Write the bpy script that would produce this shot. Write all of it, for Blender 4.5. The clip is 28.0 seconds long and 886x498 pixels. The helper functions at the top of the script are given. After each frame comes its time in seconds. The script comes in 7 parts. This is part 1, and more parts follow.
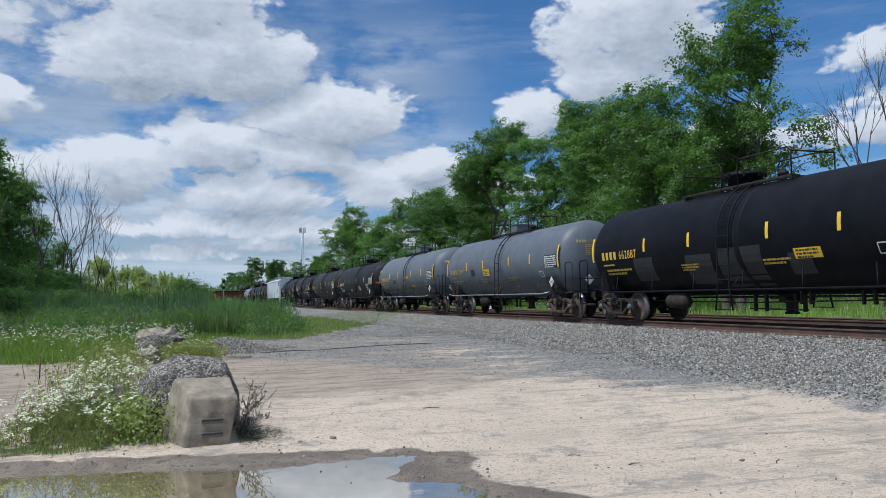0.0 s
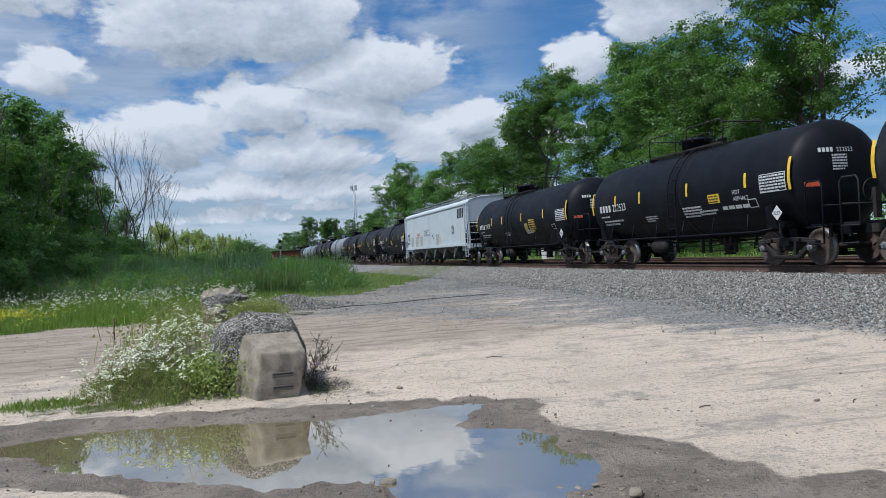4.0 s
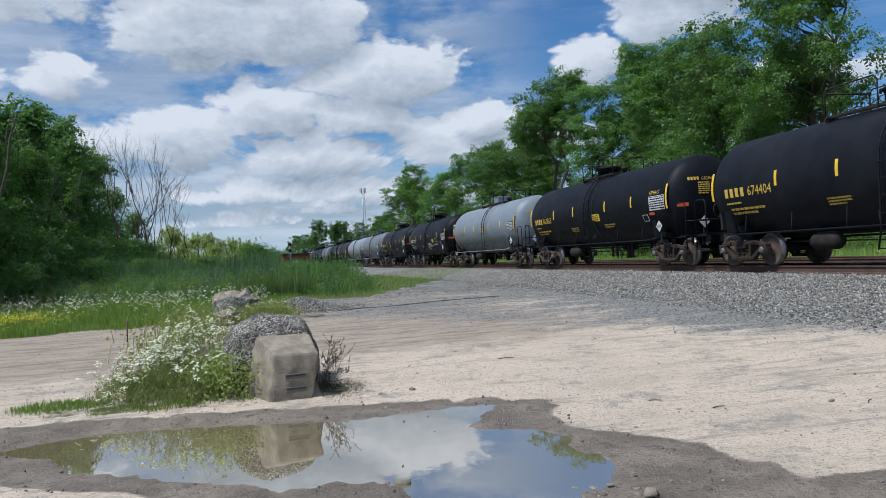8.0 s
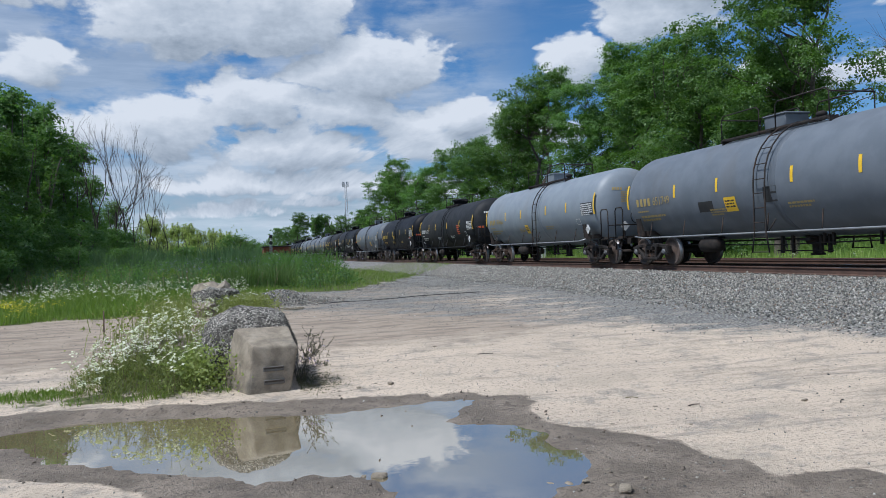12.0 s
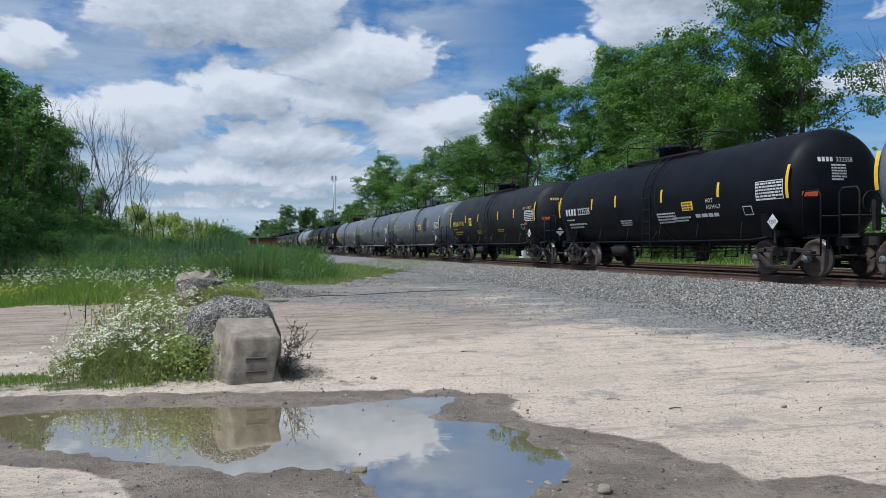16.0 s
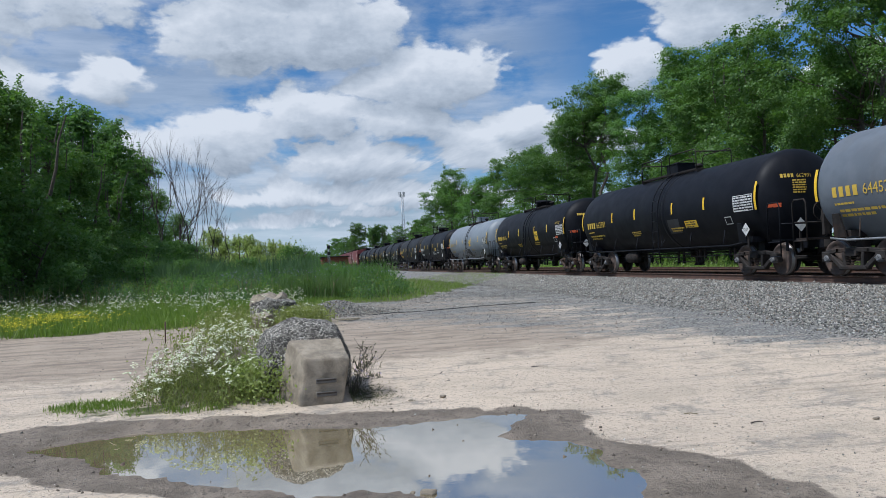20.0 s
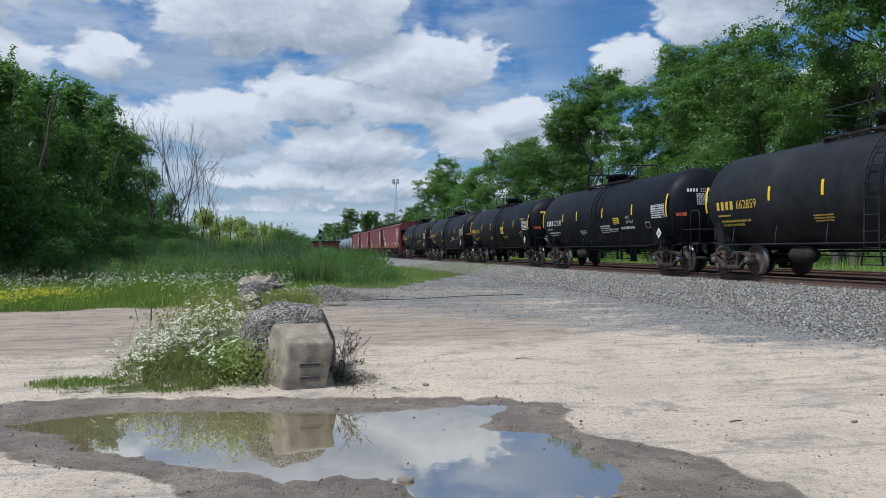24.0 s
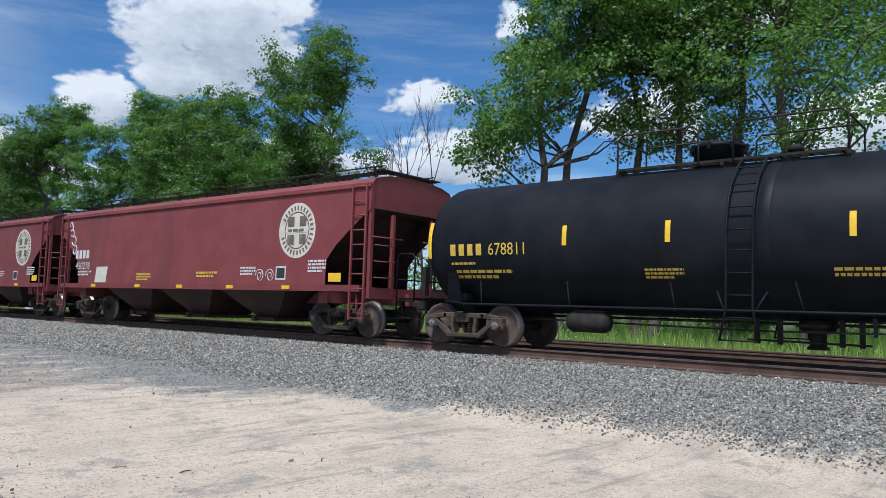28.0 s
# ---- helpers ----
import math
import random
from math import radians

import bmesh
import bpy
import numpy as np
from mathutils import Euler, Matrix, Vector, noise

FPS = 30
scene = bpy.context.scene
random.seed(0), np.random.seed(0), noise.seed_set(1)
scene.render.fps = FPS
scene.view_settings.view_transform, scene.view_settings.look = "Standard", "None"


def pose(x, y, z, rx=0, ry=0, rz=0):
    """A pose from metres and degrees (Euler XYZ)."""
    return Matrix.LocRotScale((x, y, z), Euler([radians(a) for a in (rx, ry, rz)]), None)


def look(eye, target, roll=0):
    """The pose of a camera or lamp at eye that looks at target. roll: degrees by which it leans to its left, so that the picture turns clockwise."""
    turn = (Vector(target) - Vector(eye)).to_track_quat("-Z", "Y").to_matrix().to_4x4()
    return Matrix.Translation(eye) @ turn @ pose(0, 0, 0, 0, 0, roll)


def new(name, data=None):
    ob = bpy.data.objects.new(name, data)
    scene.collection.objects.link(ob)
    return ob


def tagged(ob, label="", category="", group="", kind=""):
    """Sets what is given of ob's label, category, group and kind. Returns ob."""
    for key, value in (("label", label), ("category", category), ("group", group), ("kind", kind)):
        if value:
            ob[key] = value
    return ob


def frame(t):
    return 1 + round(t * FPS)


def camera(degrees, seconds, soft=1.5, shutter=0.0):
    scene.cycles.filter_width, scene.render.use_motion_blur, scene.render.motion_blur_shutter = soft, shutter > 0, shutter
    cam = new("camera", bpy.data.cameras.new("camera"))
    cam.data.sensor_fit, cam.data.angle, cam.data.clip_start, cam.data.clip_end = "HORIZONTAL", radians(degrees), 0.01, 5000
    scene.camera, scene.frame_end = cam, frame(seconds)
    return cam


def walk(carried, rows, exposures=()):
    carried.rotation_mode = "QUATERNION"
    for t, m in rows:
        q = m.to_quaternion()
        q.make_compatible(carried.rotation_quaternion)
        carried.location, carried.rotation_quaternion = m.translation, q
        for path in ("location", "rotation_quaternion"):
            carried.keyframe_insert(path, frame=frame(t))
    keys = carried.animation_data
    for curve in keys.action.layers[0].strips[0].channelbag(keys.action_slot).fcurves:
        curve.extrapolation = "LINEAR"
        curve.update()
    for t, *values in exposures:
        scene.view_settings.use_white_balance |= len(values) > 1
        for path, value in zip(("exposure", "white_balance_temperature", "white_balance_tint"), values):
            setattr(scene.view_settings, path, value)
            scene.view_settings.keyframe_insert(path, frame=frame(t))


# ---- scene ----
cam = camera(60.7, 28.0, 0.6)
PATH = [
    (0, look((0.190, 0.171, 1.488), (3.383, 9.626, 2.122), -0.96)),
    (0.5, look((0.187, 0.170, 1.486), (2.954, 9.769, 1.930), -0.75)),
    (1, look((0.179, 0.174, 1.482), (2.739, 9.834, 1.842), -0.85)),
    (1.5, look((0.186, 0.200, 1.477), (2.736, 9.865, 1.767), -1.55)),
    (2, look((0.188, 0.221, 1.476), (2.822, 9.866, 1.636), -3.15)),
    (2.5, look((0.174, 0.220, 1.478), (2.921, 9.835, 1.458), -3.45)),
    (4.5, look((0.103, 0.242, 1.437), (2.501, 9.950, 1.492), -2.94)),
    (5, look((0.093, 0.242, 1.426), (2.387, 9.975, 1.441), -2.84)),
    (5.5, look((0.084, 0.235, 1.439), (2.378, 9.969, 1.504), -2.24)),
    (6, look((0.069, 0.220, 1.439), (2.333, 9.960, 1.564), -1.74)),
    (6.5, look((0.080, 0.229, 1.441), (2.285, 9.982, 1.556), -1.94)),
    (7, look((0.083, 0.220, 1.443), (2.328, 9.964, 1.558), -2.54)),
    (7.5, look((0.076, 0.224, 1.449), (2.439, 9.940, 1.574), -3.14)),
    (8, look((0.081, 0.228, 1.442), (2.489, 9.933, 1.522), -3.24)),
    (8.5, look((0.071, 0.218, 1.445), (2.499, 9.919, 1.450), -2.54)),
    (9, look((0.070, 0.225, 1.440), (2.516, 9.921, 1.375), -2.14)),
    (9.5, look((0.071, 0.226, 1.438), (2.568, 9.909, 1.343), -1.94)),
    (10, look((0.080, 0.230, 1.436), (2.591, 9.909, 1.346), -1.94)),
    (10.5, look((0.084, 0.236, 1.441), (2.560, 9.924, 1.336), -1.94)),
    (11, look((0.081, 0.229, 1.432), (2.603, 9.905, 1.372), -2.04)),
    (11.5, look((0.084, 0.224, 1.436), (2.683, 9.881, 1.421), -2.15)),
    (12, look((0.090, 0.227, 1.439), (2.729, 9.873, 1.444), -2.25)),
    (12.5, look((0.086, 0.244, 1.429), (2.765, 9.879, 1.434), -2.05)),
    (14.5, look((0.076, 0.234, 1.423), (2.888, 9.831, 1.443), -0.05)),
    (15, look((0.075, 0.231, 1.418), (2.907, 9.822, 1.428), 0.15)),
    (15.5, look((0.091, 0.237, 1.427), (2.917, 9.829, 1.407), -0.15)),
    (16, look((0.089, 0.236, 1.425), (2.896, 9.834, 1.395), -0.35)),
    (16.5, look((0.094, 0.246, 1.421), (2.915, 9.840, 1.351), -0.65)),
    (17, look((0.102, 0.237, 1.426), (2.913, 9.834, 1.386), -0.85)),
    (17.5, look((0.100, 0.245, 1.439), (2.848, 9.859, 1.489), -0.95)),
    (18, look((0.135, 0.279, 1.461), (2.750, 9.931, 1.556), -1.55)),
    (18.5, look((0.161, 0.295, 1.473), (2.624, 9.985, 1.663), -2.74)),
    (19, look((0.170, 0.290, 1.471), (2.455, 10.023, 1.716), -3.14)),
    (19.5, look((0.162, 0.285, 1.465), (2.223, 10.067, 1.705), -2.83)),
    (20, look((0.164, 0.282, 1.465), (2.082, 10.095, 1.625), -2.53)),
    (20.5, look((0.163, 0.280, 1.465), (2.052, 10.099, 1.570), -2.53)),
    (21, look((0.153, 0.260, 1.453), (2.101, 10.069, 1.513), -2.83)),
    (21.5, look((0.173, 0.291, 1.463), (2.230, 10.077, 1.448), -3.43)),
    (23.5, look((0.193, 0.287, 1.456), (2.280, 10.066, 1.361), -1.93)),
    (24, look((0.207, 0.286, 1.465), (2.229, 10.079, 1.475), -0.43)),
    (24.5, look((0.229, 0.306, 1.453), (2.024, 10.143, 1.499), -0.03)),
    (25, look((0.185, 0.395, 1.448), (2.108, 10.207, 1.598), 0.17)),
    (25.5, look((0.136, 0.495, 1.447), (2.445, 10.210, 1.977), 1.26)),
    (26, look((0.155, 0.535, 1.452), (2.807, 10.143, 2.257), 0.95)),
    (26.5, look((0.167, 0.533, 1.452), (3.531, 9.902, 2.401), 1.03)),
    (27, look((0.165, 0.495, 1.460), (4.409, 9.492, 2.478), 2.21)),
    (27.5, look((0.152, 0.378, 1.462), (5.772, 8.613, 2.246), 3.28)),
    (28, look((0.164, 0.207, 1.460), (7.876, 6.527, 2.228), 1.73)),
]
walk(cam, PATH, [(0, 0.12, 5850, 10), (25.5, 0.12, 5850, 10), (26.5, 0.03, 5850, 10), (27.2, 0.02, 5850, 10), (28, 0.30, 5850, 10)])

# ---- light and sky ----
SUN_AZ, SUN_EL = radians(-104), radians(60)   # azimuth from +Y towards +X
sun_to = Vector((math.sin(SUN_AZ) * math.cos(SUN_EL), math.cos(SUN_AZ) * math.cos(SUN_EL), math.sin(SUN_EL)))
sun_lamp = bpy.data.lights.new("sun", "SUN")
sun_lamp.energy, sun_lamp.angle, sun_lamp.color = 3.6, radians(7.0), (1.0, 0.965, 0.91)
sun = new("sun", sun_lamp)
sun.matrix_world = look(sun_to * 60, (0, 0, 0))


class Nodes:
    """Short hand for a node tree."""

    def __init__(self, tree):
        self.tree, self.links = tree, tree.links

    def add(self, kind, **given):
        node = self.tree.nodes.new(kind)
        for key, value in given.items():
            setattr(node, key, value)
        return node

    def put(self, socket, value):
        if hasattr(value, "is_output"):
            self.links.new(value, socket)
        else:
            socket.default_value = value

    def math(self, op, a, b=0.0, c=0.0, clamp=False):
        node = self.add("ShaderNodeMath", operation=op, use_clamp=clamp)
        for i, v in enumerate((a, b, c)):
            self.put(node.inputs[i], v)
        return node.outputs[0]

    def vmath(self, op, a, b=(0, 0, 0)):
        node = self.add("ShaderNodeVectorMath", operation=op)
        self.put(node.inputs[0], a)
        self.put(node.inputs[1], b)
        return node.outputs["Value"] if op in ("LENGTH", "DISTANCE", "DOT_PRODUCT") else node.outputs[0]

    def smooth(self, x, a, b, lo=0.0, hi=1.0):
        node = self.add("ShaderNodeMapRange", interpolation_type="SMOOTHSTEP")
        for i, v in enumerate((x, a, b, lo, hi)):
            self.put(node.inputs[i], v)
        return node.outputs[0]

    def noise(self, vec, scale, detail=4.0, rough=0.55, lac=2.0, distortion=0.0):
        node = self.add("ShaderNodeTexNoise")
        self.put(node.inputs["Vector"], vec)
        for key, v in (("Scale", scale), ("Detail", detail), ("Roughness", rough), ("Lacunarity", lac), ("Distortion", distortion)):
            self.put(node.inputs[key], v)
        return node.outputs["Fac"]

    def mix(self, fac, a, b, blend="MIX"):
        node = self.add("ShaderNodeMix", data_type="RGBA", blend_type=blend)
        self.put(node.inputs["Factor"], fac)
        rgba = [s for s in node.inputs if s.type == "RGBA"]
        for socket, v in zip(rgba, (a, b)):
            self.put(socket, (*v, 1) if isinstance(v, tuple) and len(v) == 3 else v)
        return [s for s in node.outputs if s.type == "RGBA"][0]

    def xyz(self, x, y, z):
        node = self.add("ShaderNodeCombineXYZ")
        for i, v in enumerate((x, y, z)):
            self.put(node.inputs[i], v)
        return node.outputs[0]

    def split(self, v):
        node = self.add("ShaderNodeSeparateXYZ")
        self.put(node.inputs[0], v)
        return node.outputs


world = bpy.data.worlds.new("world")
scene.world = world
world.use_nodes = True
wn = Nodes(world.node_tree)
world.node_tree.nodes.clear()
sky = wn.add("ShaderNodeTexSky", sky_type="NISHITA", sun_disc=False, sun_elevation=SUN_EL, sun_rotation=SUN_AZ, air_density=1.0, dust_density=0.6, ozone_density=2.2)
coord = wn.add("ShaderNodeTexCoord").outputs["Generated"]
dx, dy, dz = wn.split(coord)
az = wn.math("MULTIPLY", wn.math("ARCTAN2", dx, dy), 57.2958)
el = wn.math("MULTIPLY", wn.math("ARCSINE", dz), 57.2958)
# cumulus banks: azimuth, elevation, half width, half height, thickness
BANKS = [(-3.4, 16.6, 6.4, 4.3, 1.15), (3.2, 17.0, 6.0, 4.4, 1.1), (-0.5, 21.0, 6.5, 3.0, 0.8), (10.2, 13.2, 6.9, 3.2, 1.1), (-12.6, 13.0, 3.3, 2.0, 0.95), (1.2, 11.0, 5.0, 2.6, 1.0), (8.2, 10.6, 4.6, 2.1, 0.95), (-4.6, 8.9, 5.0, 2.9, 1.1), (-11.2, 9.0, 4.4, 1.7, 0.8),
         (4.2, 7.7, 6.0, 2.5, 1.0), (12.6, 9.3, 3.4, 1.3, 0.7), (17.9, 9.9, 3.5, 2.0, 1.05), (14.3, 7.8, 4.2, 2.0, 1.0), (21.5, 8.2, 5.0, 1.9, 0.9), (25.7, 13.0, 2.5, 2.9, 1.05), (33.8, 19.0, 7.6, 4.4, 1.1), (31.0, 15.8, 5.0, 2.6, 0.9), (-0.8, 5.3, 5.4, 1.3, 0.8), (6.6, 5.2, 5.2, 1.2, 0.85),
         (-0.2, 3.4, 5.0, 0.8, 0.7), (5.2, 3.9, 2.6, 0.6, 0.8), (13.0, 4.5, 6.0, 1.4, 0.7), (-14.6, 18.4, 4.6, 3.2, 0.75), (-19.5, 12.5, 3.6, 2.4, 0.9), (-20, 17.5, 4.0, 3.4, 0.8), (-9.0, 20.6, 5.0, 2.0, 0.55), (4.6, 4.3, 1.0, 0.5, 0.9), (48.6, 15.6, 3.0, 1.7, 0.65), (50.2, 10.9, 6.4, 2.6, 0.95), (40.0, 10.5, 5.0, 2.0, 0.8),
         (55.6, 21.0, 2.0, 1.6, 0.45), (66, 14, 5, 3.0, 0.85), (72, 21, 5, 3.4, 0.9), (80.0, 12.8, 5.0, 2.8, 0.95), (-26, 9, 5, 2.4, 0.9)]
SKY_K, CLOUD_K = 0.080, 0.70
sky_c = wn.vmath("SCALE", wn.mix(1.0, sky.outputs[0], (0.55, 0.86, 1.10), "MULTIPLY"))
sky_c.node.inputs["Scale"].default_value = SKY_K


def cloud_colour(lit):
    ramp = wn.add("ShaderNodeValToRGB")
    ramp.color_ramp.elements[0].color, ramp.color_ramp.elements[1].color = (0.37, 0.43, 0.505, 1), (0.95, 0.972, 1.0, 1)
    ramp.color_ramp.elements.new(0.5).color = (0.66, 0.715, 0.78, 1)
    wn.put(ramp.inputs[0], lit)
    tone = wn.vmath("SCALE", ramp.outputs[0])
    tone.node.inputs["Scale"].default_value = CLOUD_K
    return tone


def puffs(u, v, scale, detail):
    """Rounded heads, large ones set with smaller ones: about -0.5 to 0.5."""
    node = wn.add("ShaderNodeTexVoronoi", voronoi_dimensions="2D", feature="SMOOTH_F1")
    wn.put(node.inputs["Vector"], wn.xyz(u, v, 0.0))
    for key, val in (("Scale", scale), ("Detail", detail), ("Roughness", 0.55), ("Lacunarity", 2.1), ("Smoothness", 0.6)):
        node.inputs[key].default_value = val
    return wn.math("SUBTRACT", 0.52, node.outputs["Distance"])


def cloud_depth(shift_az, shift_el):
    """Thickness of the cloud cover in that direction; below zero is open sky."""
    u, v = wn.math("ADD", az, shift_az), wn.math("ADD", el, shift_el)
    # forms shrink towards the horizon
    fine = wn.smooth(v, 10.0, 1.5, 1.0, 2.6)
    base = wn.xyz(wn.math("MULTIPLY", wn.math("MULTIPLY", u, 0.20), fine), wn.math("MULTIPLY", v, 0.34), 2.0)
    wide = wn.math("SUBTRACT", wn.noise(base, 1.0, 3.0, 0.55), 0.5)
    wide2 = wn.math("SUBTRACT", wn.noise(wn.vmath("ADD", base, (5.2, 1.3, 7.0)), 1.0, 3.0, 0.55), 0.5)
    uw = wn.math("MULTIPLY_ADD", wide, wn.smooth(v, 2.0, 11.0, 1.6, 4.4), u)
    vw = wn.math("MULTIPLY_ADD", wide2, wn.smooth(v, 2.0, 11.0, 0.6, 2.6), v)
    depth = -1.2
    for a, e, w, h, k in BANKS:
        qx = wn.math("MULTIPLY_ADD", uw, 1 / w, -a / w)
        qy = wn.math("MULTIPLY_ADD", vw, 1 / h, -e / h)
        qy = wn.math("MULTIPLY_ADD", wn.math("MINIMUM", qy, 0.0), 0.5, qy)
        d2 = wn.math("MULTIPLY_ADD", qx, qx, wn.math("MULTIPLY", qy, qy))
        depth = wn.math("SMOOTH_MAX", depth, wn.math("MULTIPLY_ADD", d2, -k, k), 0.25)
    heads = wn.math("MULTIPLY_ADD", puffs(wn.math("MULTIPLY", wn.math("MULTIPLY", uw, 0.30), wn.smooth(v, 10.0, 1.5, 1.0, 1.8)), wn.math("MULTIPLY", vw, 0.50), 1.0, 2.4), 1.0, -0.06)
    wisps = wn.math("SUBTRACT", wn.noise(base, 5.0, 7.0, 0.66), 0.5)
    return wn.math("ADD", depth, wn.math("MULTIPLY_ADD", wisps, 0.80, wn.math("MULTIPLY_ADD", heads, 0.85, 0.26))), depth, wisps


here, bank_here, torn = cloud_depth(0.0, 0.0)
ahead, bank_ahead, _ = cloud_depth(-0.8, 1.5)
relief = wn.math("MULTIPLY_ADD", wn.math("SUBTRACT", here, ahead), 0.30, 0.47)
relief = wn.math("MULTIPLY_ADD", wn.math("SUBTRACT", bank_here, bank_ahead), 0.38, relief)
lit = wn.math("ADD", wn.math("MULTIPLY_ADD", torn, 0.55, relief), wn.smooth(here, 0.2, 1.3, 0.14, -0.14), clamp=True)
# thin high veil, drawn out in bands towards the horizon
veil_n = wn.noise(wn.xyz(wn.math("MULTIPLY", az, 0.05), wn.math("MULTIPLY", el, 0.42), 3.0), 1.6, 7.0, 0.62)
veil = wn.math("MULTIPLY", wn.smooth(veil_n, 0.44, 0.72), wn.smooth(el, 4.0, 13.0, 0.85, 0.12))
low_bank = wn.math("MULTIPLY", wn.smooth(el, 10.0, 3.0, 0.0, 0.62), wn.smooth(veil_n, 0.34, 0.56, 0.45, 1.0))
seen = wn.mix(wn.math("MAXIMUM", veil, low_bank), sky_c, cloud_colour(wn.smooth(veil_n, 0.34, 0.66, 0.22, 0.85)))
fill = wn.math("MULTIPLY", wn.smooth(az, 25.0, 14.0, 0.0, 0.62), wn.math("MULTIPLY", wn.smooth(wn.noise(wn.xyz(wn.math("MULTIPLY", az, 0.12), wn.math("MULTIPLY", el, 0.26), 5.0), 1.0, 6.0, 0.6), 0.36, 0.56), wn.smooth(el, 24.0, 15.0)))
seen = wn.mix(fill, seen, cloud_colour(wn.smooth(veil_n, 0.3, 0.7, 0.25, 0.7)))
seen = wn.mix(wn.smooth(here, -0.12, 0.42), seen, cloud_colour(lit))
# beyond the banks the cloud cover goes on at random
flat = wn.xyz(wn.math("DIVIDE", dx, wn.math("ADD", wn.math("ABSOLUTE", dz), 0.16)), wn.math("DIVIDE", dy, wn.math("ADD", wn.math("ABSOLUTE", dz), 0.16)), 0.0)
rest_n = wn.noise(flat, 1.1, 6.0, 0.55)
rest = wn.mix(wn.smooth(rest_n, 0.45, 0.60), sky_c, cloud_colour(wn.smooth(rest_n, 0.75, 0.50, 0.2, 1.0)))
away = wn.math("MAXIMUM", wn.smooth(wn.math("ABSOLUTE", wn.math("SUBTRACT", az, 30.0)), 52.0, 64.0), wn.smooth(el, 25.0, 32.0))
seen = wn.mix(away, seen, rest)
bg = wn.add("ShaderNodeBackground")
hazed = wn.mix(wn.smooth(el, 4.0, -0.5, 0.0, 0.5), seen, (0.42, 0.53, 0.65))
wn.put(bg.inputs["Color"], hazed)
bg.inputs["Strength"].default_value = 1.0
wn.links.new(bg.outputs[0], wn.add("ShaderNodeOutputWorld").inputs[0])


# ---- materials ----
MATS = {}


def surface(name, a, b=None, rough=0.6, metal=0.0, grain=0.0, grain_scale=60.0, stain=None, stain_amount=0.0, stain_scale=1.5,
            bump=0.0, bump_scale=40.0, spread=0.0, coords="Object", trans=0.0, spec=0.5, streaks=False):
    """A procedural material: two mixed base colours, grain, larger stains, fine relief, and a spread of tone from piece to piece."""
    if name in MATS:
        return MATS[name]
    m = bpy.data.materials.new(name)
    m.use_nodes = True
    n = Nodes(m.node_tree)
    p = m.node_tree.nodes["Principled BSDF"]
    v = n.add("ShaderNodeTexCoord").outputs[coords]
    col = n.mix(n.smooth(n.noise(v, stain_scale * 2.7, 5.0), 0.35, 0.65), a, b or a)
    if stain:
        sv = v
        if streaks:
            mp = n.add("ShaderNodeMapping")
            mp.inputs["Scale"].default_value = (1.0, 1.0, 0.12)
            n.put(mp.inputs[0], v)
            sv = mp.outputs[0]
        col = n.mix(n.math("MULTIPLY", n.smooth(n.noise(sv, stain_scale, 6.0, 0.62), 0.48, 0.72), stain_amount), col, stain)
    if grain:
        g = n.math("MULTIPLY_ADD", n.noise(v, grain_scale, 3.0, 0.7), 2 * grain, 1 - grain)
        col = n.mix(1.0, col, n.xyz(g, g, g), "MULTIPLY")
    if spread:
        r = n.add("ShaderNodeObjectInfo").outputs["Random"]
        g = n.math("MULTIPLY_ADD", r, 2 * spread, 1 - spread)
        col = n.mix(1.0, col, n.xyz(g, g, g), "MULTIPLY")
    n.put(p.inputs["Base Color"], col)
    n.put(p.inputs["Roughness"], n.math("MULTIPLY_ADD", n.noise(v, stain_scale * 3, 4.0), 0.24, rough - 0.12, clamp=True))
    p.inputs["Metallic"].default_value = metal
    p.inputs["Specular IOR Level"].default_value = spec
    if bump:
        bn = n.add("ShaderNodeBump")
        bn.inputs["Strength"].default_value, bn.inputs["Distance"].default_value = bump, 0.02
        n.put(bn.inputs["Height"], n.noise(v, bump_scale, 5.0, 0.65))
        n.put(p.inputs["Normal"], bn.outputs[0])
    MATS[name] = m
    return m


def leafy(name, a, b, rough=0.5, through_light=0.35):
    """Leaves and blades: tone differs from leaf to leaf, and some light passes through."""
    if name in MATS:
        return MATS[name]
    m = bpy.data.materials.new(name)
    m.use_nodes = True
    n = Nodes(m.node_tree)
    p = m.node_tree.nodes["Principled BSDF"]
    r = n.add("ShaderNodeNewGeometry").outputs["Random Per Island"]
    o = n.add("ShaderNodeObjectInfo").outputs["Random"]
    v = n.add("ShaderNodeTexCoord").outputs["Object"]
    fac = n.math("ADD", n.math("MULTIPLY", r, 0.6), n.math("MULTIPLY", n.noise(v, 0.5, 3.0), 0.6), clamp=True)
    col = n.mix(fac, a, b)
    g = n.math("MULTIPLY_ADD", o, 0.3, 0.85)
    col = n.mix(1.0, col, n.xyz(g, g, g), "MULTIPLY")
    n.put(p.inputs["Base Color"], col)
    p.inputs["Roughness"].default_value = rough
    p.inputs["Specular IOR Level"].default_value = 0.3
    tr = n.add("ShaderNodeBsdfTranslucent")
    n.put(tr.inputs["Color"], n.mix(1.0, col, (1.08, 1.25, 0.52), "MULTIPLY"))
    mx = n.add("ShaderNodeMixShader")
    mx.inputs[0].default_value = through_light
    n.links.new(p.outputs[0], mx.inputs[1])
    n.links.new(tr.outputs[0], mx.inputs[2])
    n.links.new(mx.outputs[0], m.node_tree.nodes["Material Output"].inputs[0])
    MATS[name] = m
    return m


